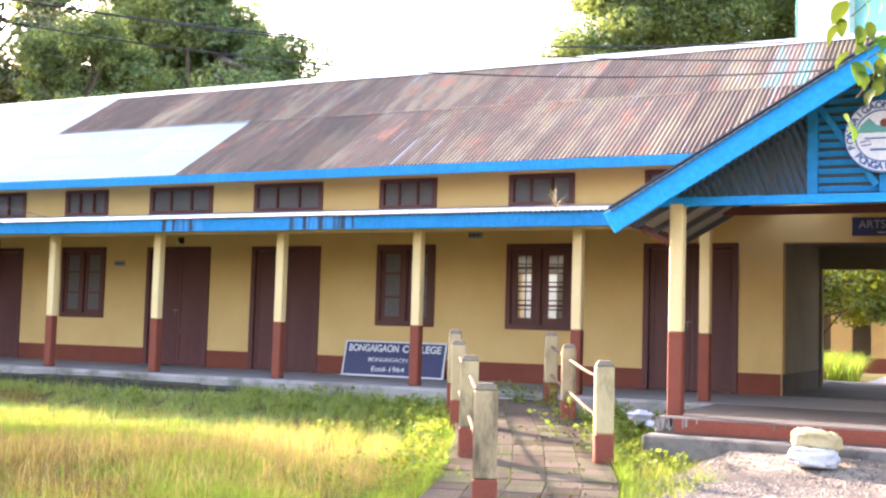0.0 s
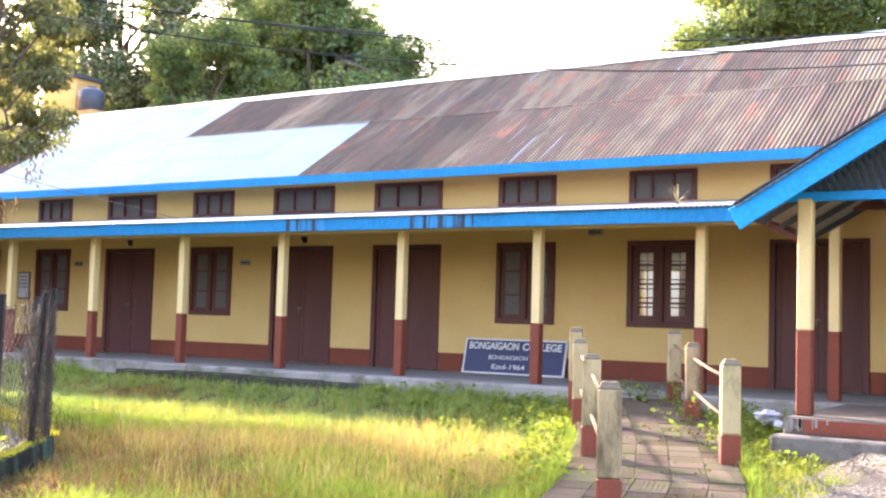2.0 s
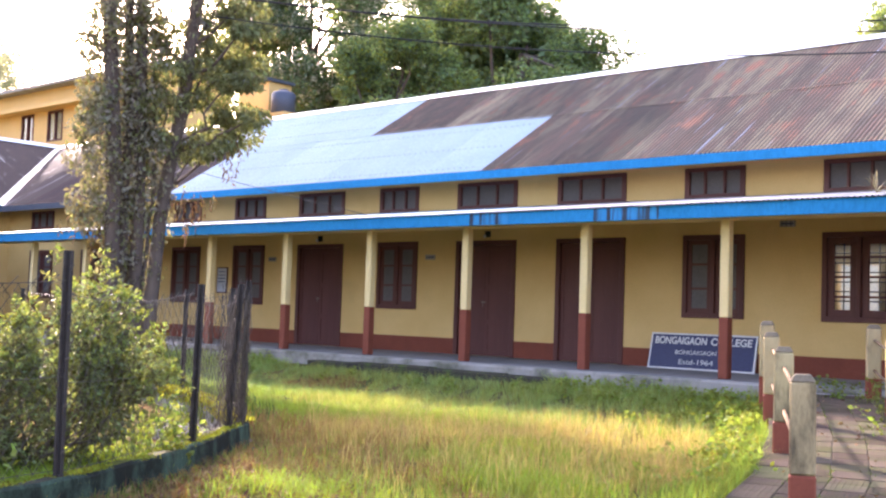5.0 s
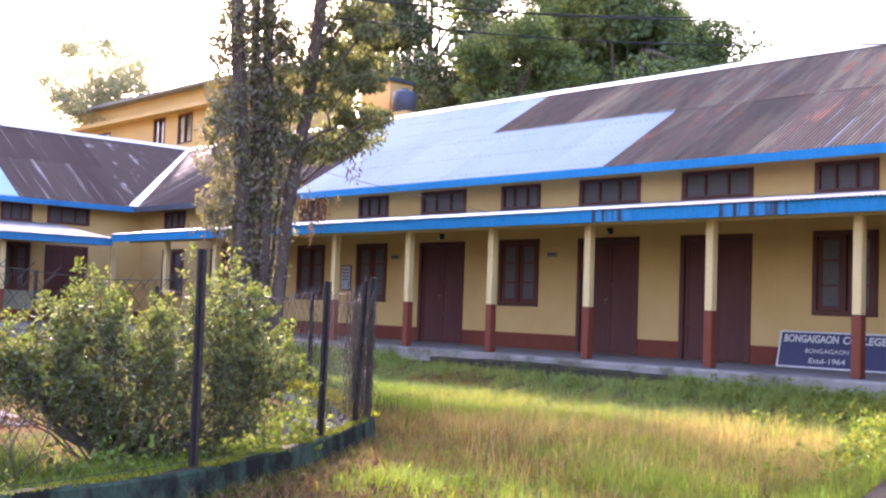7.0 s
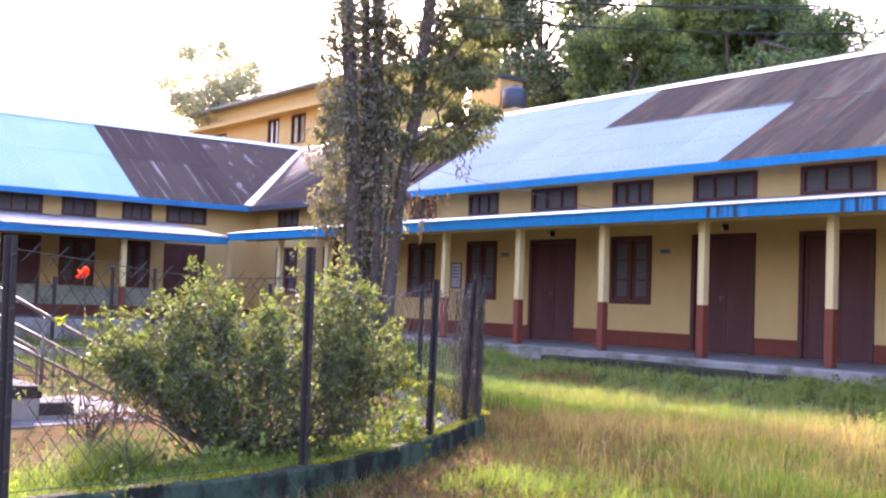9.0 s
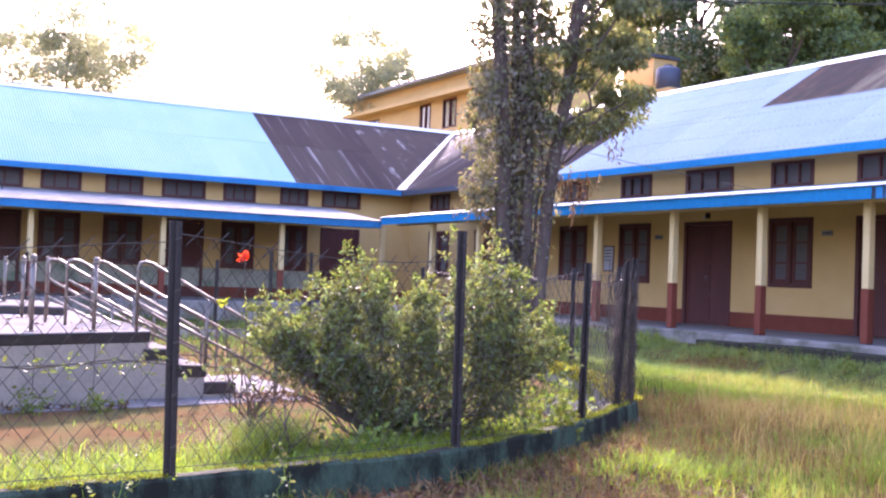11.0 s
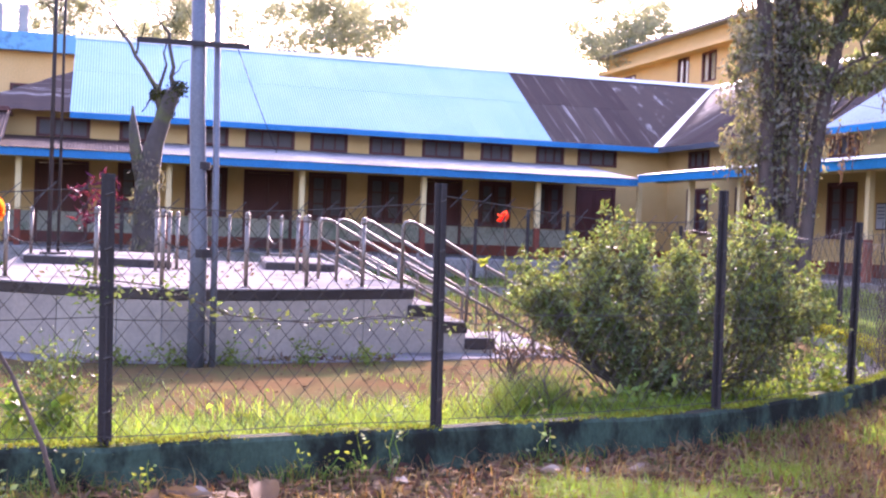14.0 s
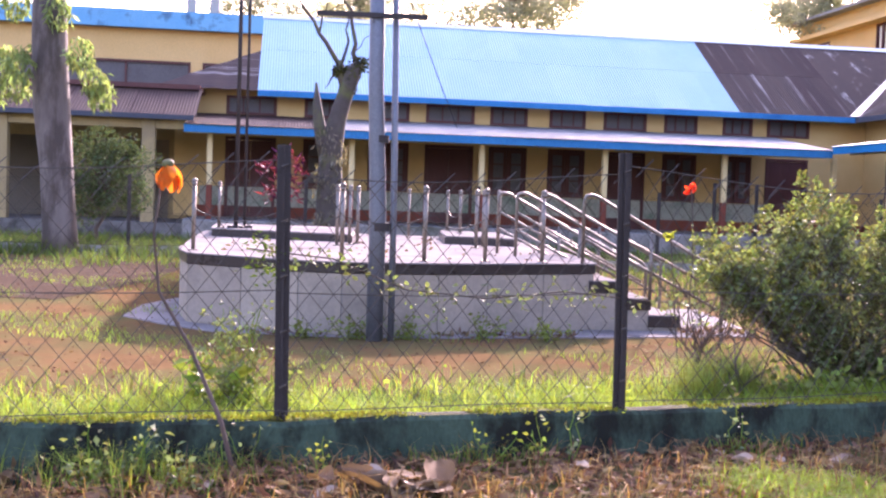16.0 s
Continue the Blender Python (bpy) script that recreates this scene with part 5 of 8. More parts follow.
def wire_bundle(x, y, h, seed, n=34, r=0.09):
    rng = np.random.default_rng(seed)
    th = thing("wire_roll", "bunched roll of rusty chain-link tied to a fence post", "wire roll", Matrix.Translation((x, y, 0.24)), group="wire rolls")
    g = Geo()
    for i in range(n):
        a, rr = rng.uniform(0, 6.28), r * rng.uniform(0.2, 1) ** 0.5
        ph, hh = rng.uniform(0, 6), h * rng.uniform(0.9, 1.06)
        g.tube([(rr * math.cos(a) + 0.018 * math.sin(k * 2.4 + ph), rr * math.sin(a) + 0.018 * math.cos(k * 2.1 + ph), hh * k / 16) for k in range(17)], 0.0026, 3, cap=False)
    part("strand", g.mesh("strand", WIRE), th)["kind"] = "stuff"


wire_bundle(-7.93, 6.27, 1.2, 1)
wire_bundle(-8.22, 6.64, 1.26, 2)
wire_bundle(-8.08, 6.46, 1.15, 3, 26, 0.14)
for (x0, y0, h0, l0), (x1, y1, h1, l1) in zip(POSTS, POSTS[1:]):
    mesh_panel((x0, y0), (x1, y1), min(h0, h1) - 0.12, 0.115 if x0 > -9 else 0.2)


# ---- paved path with railing posts ----
PATH = [Vector((-3.0, 7.4, 0.08)), Vector((-3.35, 8.6, 0.13)), Vector((-4.15, 10.6, 0.26)), Vector((-5.15, 12.7, 0.40)), Vector((-5.75, 13.95, 0.47))]


def path_frame(y):
    for a, b in zip(PATH, PATH[1:]):
        if y <= b.y:
            break
    t = (y - a.y) / (b.y - a.y)
    d = (b - a).normalized()
    return a.lerp(b, t), d


pb = Geo()
prev = None
for p in [PATH[0] - (PATH[1] - PATH[0]) * 1.2] + PATH:
    c, d = path_frame(min(max(p.y, 7.4), 13.95))
    s = Vector((d.y, -d.x, 0)).normalized()
    w = 0.72
    ring = [p - s * w + Vector((0, 0, -0.012)), p + s * w + Vector((0, 0, -0.012)), p + s * (w + .03) - Vector((0, 0, 0.5)), p - s * (w + .03) - Vector((0, 0, 0.5))]
    k = len(pb.v)
    pb.v += [tuple(q) for q in ring]
    if prev is not None:
        for j in range(4):
            pb.f.append((prev + j, prev + (j + 1) % 4, k + (j + 1) % 4, k + j))
            pb.mi.append(0)
    prev = k
path_ob = solo("path", pb.mesh("path", CONCRETE), "sloping tiled footpath up to the veranda", "path", kind="structure")


def tile_mesh(sz=0.285):
    g = Geo().box(-sz / 2, sz / 2, -sz / 2, sz / 2, -0.02, 0.006)
    for i in range(7):
        x = -sz / 2 + sz * (i + 0.5) / 7
        g.box(x - sz * 0.052, x + sz * 0.052, -sz / 2 + .008, sz / 2 - .008, 0.006, 0.0085)
    return g.mesh("paving_tile", TILE)


TILE_ME = tile_mesh()
y = 6.3
while y < 13.8:
    c, d = path_frame(max(y, 7.4))
    if y < 7.4:
        c = c + d * ((y - 7.4) / d.y)
    s = Vector((d.y, -d.x, 0)).normalized()
    for k in range(5):
        o = c + s * (k - 2) * 0.29
        up = s.cross(d).normalized()
        m = Matrix((s, d, up)).transposed().to_4x4()
        m.translation = o + up * RNG.normal(0, 0.002)
        ob = new("paving_tile", TILE_ME)
        ob.parent = path_ob
        ob.matrix_basis = m
    y += 0.29 * d.y


def rail_post(x, y, z, h, w=0.165):
    th = thing("railing_post", "square concrete railing post with red foot and mould-black cap", "railing post", pose(x, y, z - 0.05, RNG.normal(0, 0.6), RNG.normal(0, 0.6), 25 + RNG.normal(0, 2)), group="path railing posts")
    part("shaft", Geo().box(-w / 2, w / 2, -w / 2, w / 2, 0.24, h - 0.04).mesh("shaft", POST, bevel=0.014), th)
    part("painted_foot", Geo().box(-w / 2 - .003, w / 2 + .003, -w / 2 - .003, w / 2 + .003, -.15, 0.24).mesh("painted_foot", RED, bevel=0.012), th, "red painted foot")
    g = Geo()
    c = w / 2
    g.add([(-c, -c, h - .04), (c, -c, h - .04), (c, c, h - .04), (-c, c, h - .04), (-c * .62, -c * .62, h + .01), (c * .62, -c * .62, h + .01), (c * .62, c * .62, h + .01), (-c * .62, c * .62, h + .01)],
          [(4, 5, 6, 7), (0, 1, 5, 4), (1, 2, 6, 5), (2, 3, 7, 6), (3, 0, 4, 7), (3, 2, 1, 0)])
    part("cap", g.mesh("cap", POSTCAP, bevel=0.006), th, "mould-blackened chamfered cap")


RIGHT = [(-3.11, 9.78, 0.26), (-4.36, 12.36, 0.37), (-5.1, 13.75, 0.5)]
LEFT = [(-3.11, 7.17, 0.14), (-4.26, 9.4, 0.27), (-5.24, 11.28, 0.38), (-5.89, 12.54, 0.5)]
for row in (RIGHT, LEFT):
    for x, y, z in row:
        rail_post(x, y, z, 0.88)
    for a, b in zip(row, row[1:]):
        th = thing("handrail", "thin pale pipe rails between the path posts", "railing", group="path rails")
        for hz, m in ((0.66, RAILW), (0.3, RAILW)):
            p, q = Vector((a[0], a[1], a[2] + hz)), Vector((b[0], b[1], b[2] + hz))
            part("pipe", Geo().tube([p, p.lerp(q, 0.5) - Vector((0, 0, 0.012)), q], 0.017, 8).mesh("pipe", m, smooth=True), th)


# ---- round garden platform with steel railings ----
TOP = 0.70                               # height of the platform deck


def platform():
    front = [(-16.2, 3.1), (-16.8, 1.0), (-16.2, -1.1), (-13.2, -1.05), (-11.5, -1.0), (-10.75, -0.86), (-10.42, -0.37), (-10.1, 0.13), (-10.0, 0.5), (-10.02, 0.88), (-10.12, 1.35), (-10.3, 1.82), (-10.55, 2.39), (-10.75, 2.92), (-12.6, 3.1)]
    poly = front[::-1] if sum((b[0] - a[0]) * (b[1] + a[1]) for a, b in zip(front, front[1:] + front[:1])) > 0 else front
    th = thing("garden_platform", "white tiled raised platform with black granite edge and steps", "platform")
    c = Vector((sum(p[0] for p in poly) / len(poly), sum(p[1] for p in poly) / len(poly), 0))
    part("core", Geo().prism(poly, 0, TOP - 0.11).mesh("core", CONCRETE), th)

    def grow(k):
        return [((p[0] - c.x) * k + c.x, (p[1] - c.y) * k + c.y) for p in poly]
    part("edge_band", Geo().prism(grow(1.012), TOP - 0.105, TOP - 0.012).mesh("edge_band", BLACKTILE, bevel=0.01), th, "black granite edge band")
    part("deck", Geo().prism(grow(1.016), TOP - 0.012, TOP).mesh("deck", DECK), th, "dusty white marble deck")
    base = [(-11.16, -1.5), (-10.6, -1.08), (-10.1, -0.6), (-9.92, 0.28), (-9.90, 0.9), (-9.92, 1.37), (-10.18, 3.02), (-10.48, 4.53), (-13.0, 4.8), (-13.0, -1.2), (-12.2, -1.45)]
    part("base_slab", Geo().prism(base, 0, 0.065).mesh("base_slab", DECK), th, "pale cement base slab")
    # wall tiles
    for a, b in zip(poly, poly[1:] + poly[:1]):
        a, b = Vector((*a, 0)), Vector((*b, 0))
        L = (b - a).length
        n = max(1, round(L / 0.62))
        d = (b - a) / n
        nrm = Vector((d.y, -d.x, 0)).normalized()
        for i in range(n):
            z0, z1 = 0.066, TOP - 0.107
            p = a + d * (i + 0.01)
            q = a + d * (i + 0.99)
            g = Geo().add([p + Vector((0, 0, z0)), q + Vector((0, 0, z0)), q + Vector((0, 0, z1)), p + Vector((0, 0, z1)),
                           p + nrm * .012 + Vector((0, 0, z0)), q + nrm * .012 + Vector((0, 0, z0)), q + nrm * .012 + Vector((0, 0, z1)), p + nrm * .012 + Vector((0, 0, z1))],
                          [(4, 5, 6, 7), (0, 1, 5, 4), (1, 2, 6, 5), (2, 3, 7, 6), (3, 0, 4, 7)])
            part("wall_tile", g.mesh("wall_tile", WHITETILE), th)
    # steps going down towards +y
    for i, z in enumerate((0.54, 0.38, 0.22)):
        y0 = 2.88 + i * 0.30
        part("step", Geo().box(-12.5, -10.72, y0 - (0.0 if i else 0.1), y0 + 0.30, 0.0, z - 0.012).mesh("step", WHITETILE), th, "white tiled step with black nosing")
        part("step_nosing", Geo().box(-12.52, -10.70, y0 - 0.004, y0 + 0.315, z - 0.115, z - 0.008).mesh("step_nosing", BLACKTILE, bevel=0.006), th, "black granite nosing")
        part("step_tread", Geo().box(-12.5, -10.72, y0, y0 + 0.30, z - 0.007, z).mesh("step_tread", DECK), th)
    # two low inner tiers at the back
    for tier in ([(-16.5, -0.98), (-14.5, -0.92), (-13.8, 0.78), (-16.4, 0.95)], [(-16.3, 2.15), (-14.2, 1.95), (-13.9, 2.78), (-16.1, 2.95)]):
        part("tier", Geo().prism(tier, TOP, TOP + 0.085).mesh("tier", BLACKTILE, bevel=0.008), th, "low black inner tier")
        part("tier_top", Geo().prism([(x + (.015 if x > -15 else -.015), y + (.015 if y > .9 else -.015)) for x, y in tier], TOP + .085, TOP + 0.10).mesh("tier_top", DECK), th)
    return th


platform()


def steel_post(x, y, z, h):
    th = thing("steel_rail_post", "stainless steel railing post with ball finial on the platform", "railing post", Matrix.Translation((x, y, z)), group="platform posts")
    part("tube", Geo().tube([(0, 0, 0), (0, 0, h)], 0.020, 10).mesh("tube", STEEL, smooth=True), th)
    part("finial", Geo().ball((0, 0, h + 0.024), 0.029, 0.029, 0.029).tube([(0, 0, h - .02), (0, 0, h + .01)], 0.026, 10).mesh("finial", STEEL, smooth=True), th)
    part("flange", Geo().tube([(0, 0, 0), (0, 0, 0.012)], 0.045, 10).mesh("flange", STEEL), th)


FRONTP = [(-11.14, -0.86), (-10.32, -0.06), (-10.25, 0.50), (-10.30, 1.24), (-10.52, 1.83), (-10.75, 2.42)]
BACKP = [(-14.6, -0.84), (-16.3, 1.16), (-16.3, 1.71), (-16.2, 2.25), (-15.3, 2.30), (-13.2, 2.18), (-13.6, 2.33), (-13.2, 2.44), (-12.9, 0.56), (-13.3, 0.72), (-13.45, 0.82)]
for x, y in FRONTP + BACKP:
    raised = (x < -14.3 and y < 0.9) or (x < -14.2 and y > 2.2)
    steel_post(x, y, TOP + (0.10 if raised else 0.0), 0.53 if raised else 0.63)
for (x0, y0), (x1, y1) in list(zip(FRONTP, FRONTP[1:])) + list(zip(BACKP[1:4], BACKP[2:5])):
    if math.hypot(x1 - x0, y1 - y0) < 2.6 and (x0, y0) != (x1, y1):
        a, c = Vector((x0, y0, 1.10)), Vector((x1, y1, 1.10))
        pts = [a.lerp(c, i / 10) - Vector((0, 0, 0.10 * 4 * (i / 10) * (1 - i / 10))) for i in range(11)]
        solo("platform_chain", Geo().tube(pts, 0.006, 5).mesh("platform_chain", WIRE), "thin sagging chain between the steel posts", "chain", group="platform chains")


def stair_rail(x, y0=2.75, drop=0.68, run=1.35):
    th = thing("stair_rail", "stainless steel stair handrail with two pipes", "handrail", Matrix.Translation((x, y0, 0)), group="platform stair rails")
    z = TOP + 0.65
    g = Geo().tube([(0, 0, TOP), (0, 0, z - .05), (0, 0.017, z - .01), (0, 0.06, z), (0, 0.12, z - .01), (0, run, z - drop), (0, run + .05, z - drop - .05), (0, run + .05, 0.06)], 0.017, 8)
    part("handrail", g.mesh("handrail", STEEL, smooth=True), th)
    for k in (0.2, 0.38):
        part("lower_pipe", Geo().tube([(0, 0, z - k), (0, run, z - k - drop)], 0.015, 7).mesh("lower_pipe", STEEL, smooth=True), th)
    part("baluster", Geo().tube([(0, run * .5, 0.36), (0, run * .5, z - drop * .5)], 0.018, 7).mesh("baluster", STEEL, smooth=True), th)


for x, y in ((-10.7, 2.80), (-11.7, 2.35), (-12.2, 2.25), (-12.5, 2.78)):
    stair_rail(x, y)


# ---- lamp pole, flag poles ----
def utility_pole():
    th = thing("utility_pole", "grey galvanised tubular pole with thin conduit and cross-arm", "pole", Matrix.Translation((-9.72, 0.77, 0)))
    part("mast", Geo().tube([(0, 0, -.1), (0, 0, 1.1), (0.01, -0.05, 2.2), (0.0, -0.08, 4.6)], [0.072, 0.07, 0.064, 0.06], 12).mesh("mast", GALV, smooth=True), th)
    part("conduit", Geo().tube([(0, 0.14, 0), (0, 0.13, 1.2), (0, 0.07, 4.2)], 0.028, 8).mesh("conduit", GALV, smooth=True), th, "thin rusty conduit")
    part("collar", Geo().tube([(0, 0, 1.72), (0, 0, 1.78)], 0.075, 12).mesh("collar", IRON), th)
    part("collar", Geo().tube([(0, 0.02, 0.98), (0, 0.02, 1.05)], 0.083, 12).mesh("collar", IRON), th)
    part("cross_arm", Geo().beam((0.07, -0.56, 2.755), (0.07, 0.36, 2.765), 0.045, 0.04).mesh("cross_arm", IRON), th, "dark angle-iron cross-arm")


utility_pole()
for (x, y, h, r) in ((-14.7, -0.64, 5.4, 0.029), (-14.9, -0.54, 5.2, 0.020)):
    th = thing("flag_pole", "thin bare dark flag pole on the platform", "flag pole", Matrix.Translation((x, y, TOP + 0.10)), group="flag poles")
    part("mast", Geo().tube([(0, 0, 0), (0, 0, h)], [r, r * .8], 8).mesh("mast", IRON, smooth=True), th)
    part("foot", Geo().box(-.1, .1, -.1, .1, 0, 0.03).mesh("foot", IRON), th)


# ---- boards and writing ----
def words(text, size, mat, parent, m, width=None, name="lettering", depth=0.003, bold=0.0):
    cu = bpy.data.curves.new(name, "FONT")
    cu.offset = bold
    cu.body, cu.size, cu.extrude, cu.align_x, cu.align_y = text, size, depth, "CENTER", "CENTER"
    tmp = bpy.data.objects.new("tmp", cu)
    scene.collection.objects.link(tmp)
    bpy.context.view_layer.update()
    me = bpy.data.meshes.new_from_object(tmp.evaluated_get(bpy.context.evaluated_depsgraph_get()))
    bpy.data.objects.remove(tmp)
    if width:
        xs = [v.co.x for v in me.vertices]
        k = width / (max(xs) - min(xs))
        for v in me.vertices:
            v.co.x *= k
    me.materials.clear()
    me.materials.append(mat)
    return part(name, me, parent, "painted lettering", m)


def sign_board():
    lean = 14
    th = thing("sign_board", "navy blue college name board leaning on the veranda wall", "sign", Matrix.Translation((-9.03, 16.72, FLOOR_Z)) @ Matrix.Rotation(radians(-lean), 4, "X"))
    W, H = 1.9, 0.60
    part("panel", Geo().box(-W / 2, W / 2, -0.012, 0.012, 0, H).mesh("panel", SIGNBLUE, bevel=0.003), th)
    g = Geo()
    g.box(-W / 2 - .012, W / 2 + .012, -0.018, 0.018, -0.006, 0.022).box(-W / 2 - .012, W / 2 + .012, -0.018, 0.018, H - .022, H + .006)
    g.box(-W / 2 - .012, -W / 2 + .016, -0.018, 0.018, 0.022, H - .022).box(W / 2 - .016, W / 2 + .012, -0.018, 0.018, 0.022, H - .022)
    part("rim", g.mesh("rim", WHITE), th, "white painted rim")
    R = Matrix.Rotation(radians(90), 4, "X")
    words("BONGAIGAON", 0.17, WHITE, th, Matrix.Translation((-0.40, -0.016, H - 0.125)) @ R, 0.95, bold=0.004)
    words("COLLEGE", 0.17, WHITE, th, Matrix.Translation((0.51, -0.016, H - 0.125)) @ R, 0.72, bold=0.004)
    words("BONGAIGAON", 0.10, WHITE, th, Matrix.Translation((-0.1, -0.016, H * 0.5 - .02)) @ R, 0.74)
    words("Estd-1964", 0.12, WHITE, th, Matrix.Translation((-0.08, -0.016, H * 0.2)) @ R, 0.62)


sign_board()


def arts_sign():
    th = thing("hanging_sign", "dark board with white capitals over the passage", "sign", Matrix.Translation((-0.75, 16.9, 2.82)))
    part("panel", Geo().box(-1.04, 1.04, -0.015, 0.015, 0, 0.26).mesh("panel", SIGNBLUE, bevel=0.003), th)
    part("bracket", Geo().box(-0.9, -0.85, 0.015, 0.1, 0.05, 0.2).box(0.85, 0.9, 0.015, 0.1, 0.05, 0.2).mesh("bracket", IRON), th)
    R = Matrix.Rotation(radians(90), 4, "X")
    words("ARTS", 0.16, LETTERING, th, Matrix.Translation((-0.77, -0.018, 0.155)) @ R, 0.36)
    words("BUILDING", 0.16, LETTERING, th, Matrix.Translation((-0.14, -0.018, 0.155)) @ R, 0.74)
    part("lettering", Geo().box(-0.7, 0.7, -0.018, -0.015, 0.035, 0.055).mesh("lettering", LETTERING), th, "unreadable line of small white lettering")


arts_sign()


def disc(r, y0, y1, n=48):
    return Geo().add([(r * math.cos(2 * math.pi * i / n), y, r * math.sin(2 * math.pi * i / n)) for y in (y0, y1) for i in range(n)],
                     [tuple(reversed(range(n, 2 * n))), tuple(range(n))] + [(i, n + i, n + (i + 1) % n, (i + 1) % n) for i in range(n)])


def emblem():
    th = thing("emblem", "round white college emblem on the porch gable", "emblem", GABLE_SET @ Matrix.Translation((-0.91, 11.18, 3.25)))
    part("disc", disc(0.345, -0.012, 0.02).mesh("disc", WHITE), th)
    n = 48
    for r in (0.338, 0.241):
        part("ring", Geo().tube([(r * math.cos(2 * math.pi * i / n), -0.0125, r * math.sin(2 * math.pi * i / n)) for i in range(n + 1)], 0.007, 6, False).mesh("ring", CRESTBLUE), th, "dark blue ring")
    part("sun_shape", Geo().add([(0.015 + 0.04 * math.cos(2 * math.pi * i / 20), -0.015, 0.12 + 0.04 * math.sin(2 * math.pi * i / 20)) for i in range(20)], [tuple(range(20))]).mesh("sun_shape", RED), th, "red disc")
    part("hill_shape", Geo().add([(-0.22, -0.0142, 0.03), (-0.2, -0.0142, 0.10), (-0.12, -0.0142, 0.17), (-0.05, -0.0142, 0.10), (0.04, -0.0142, 0.10), (0.13, -0.0142, 0.16), (0.2, -0.0142, 0.1), (0.22, -0.0142, 0.03)], [tuple(range(8))]).mesh("hill_shape", TEALDARK), th, "green hills")
    part("book_shape", Geo().box(-0.16, 0.16, -0.0145, -0.0135, -0.03, -0.015).box(-0.11, 0.11, -0.0145, -0.0135, -0.14, -0.12).tube([(-0.2, -0.014, -0.06), (-0.12, -0.014, -0.04), (-0.1, -0.014, -0.08), (-0.19, -0.014, -0.09)], 0.006, 5).mesh("book_shape", CRESTBLUE), th, "blue line drawing")
    for text, a0, a1, flip in (("BONGAIGAON COLLEGE", 200, -20, 1), ("BONGAIGAON", 222, 318, -1)):
        for i, ch in enumerate(text):
            if ch == " ":
                continue
            a = radians(a0 + (a1 - a0) * i / (len(text) - 1))
            rot = (a - math.pi / 2) if flip > 0 else (a + math.pi / 2)
            m = Matrix.Translation((0.288 * math.cos(a), -0.014, 0.288 * math.sin(a))) @ Matrix.Rotation(-rot, 4, "Y") @ Matrix.Rotation(radians(90), 4, "X")
            words(ch, 0.088, CRESTBLUE, th, m, bold=0.003)


emblem()


# ---- trees behind the buildings ----
TG = [(LEAF_TREE, 0.62), (LEAF_DARK, 0.38)]
# TH and TD bring the painted haze of LEAF_HAZE to far crowns.
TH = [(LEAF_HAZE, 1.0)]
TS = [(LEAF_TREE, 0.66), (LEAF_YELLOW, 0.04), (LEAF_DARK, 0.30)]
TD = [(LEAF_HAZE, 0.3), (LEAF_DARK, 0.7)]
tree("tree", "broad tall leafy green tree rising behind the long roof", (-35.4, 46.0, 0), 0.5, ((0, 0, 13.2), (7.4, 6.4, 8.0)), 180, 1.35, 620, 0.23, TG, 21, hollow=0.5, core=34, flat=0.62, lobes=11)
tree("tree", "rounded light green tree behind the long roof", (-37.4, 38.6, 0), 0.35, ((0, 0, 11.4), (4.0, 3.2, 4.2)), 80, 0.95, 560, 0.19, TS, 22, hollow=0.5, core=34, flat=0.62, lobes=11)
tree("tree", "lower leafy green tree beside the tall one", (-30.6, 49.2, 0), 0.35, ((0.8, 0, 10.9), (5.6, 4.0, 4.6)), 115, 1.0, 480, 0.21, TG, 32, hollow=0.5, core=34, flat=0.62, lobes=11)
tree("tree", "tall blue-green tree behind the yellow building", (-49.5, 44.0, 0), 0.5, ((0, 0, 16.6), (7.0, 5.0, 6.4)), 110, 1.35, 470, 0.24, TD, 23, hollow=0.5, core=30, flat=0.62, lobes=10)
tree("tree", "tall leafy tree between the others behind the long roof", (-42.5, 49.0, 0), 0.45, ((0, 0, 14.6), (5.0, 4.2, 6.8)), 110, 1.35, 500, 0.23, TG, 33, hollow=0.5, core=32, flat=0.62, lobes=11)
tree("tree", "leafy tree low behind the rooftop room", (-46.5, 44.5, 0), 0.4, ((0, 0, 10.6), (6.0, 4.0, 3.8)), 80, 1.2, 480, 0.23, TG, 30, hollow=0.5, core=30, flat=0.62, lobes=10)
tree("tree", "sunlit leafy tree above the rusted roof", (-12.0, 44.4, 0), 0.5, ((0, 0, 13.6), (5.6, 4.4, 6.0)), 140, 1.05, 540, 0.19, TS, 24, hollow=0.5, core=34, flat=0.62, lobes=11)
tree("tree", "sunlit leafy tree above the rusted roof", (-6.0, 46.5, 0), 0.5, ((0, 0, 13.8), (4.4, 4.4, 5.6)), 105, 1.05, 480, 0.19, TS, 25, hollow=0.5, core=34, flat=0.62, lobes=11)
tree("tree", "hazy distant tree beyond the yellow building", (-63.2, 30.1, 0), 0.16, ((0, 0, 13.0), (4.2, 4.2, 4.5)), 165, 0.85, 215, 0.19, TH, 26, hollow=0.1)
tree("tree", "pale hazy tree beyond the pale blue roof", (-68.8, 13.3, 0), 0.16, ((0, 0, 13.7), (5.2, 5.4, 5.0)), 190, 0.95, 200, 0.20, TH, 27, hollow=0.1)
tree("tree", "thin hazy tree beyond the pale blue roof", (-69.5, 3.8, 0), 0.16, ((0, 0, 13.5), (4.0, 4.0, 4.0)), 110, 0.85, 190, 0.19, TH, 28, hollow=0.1)
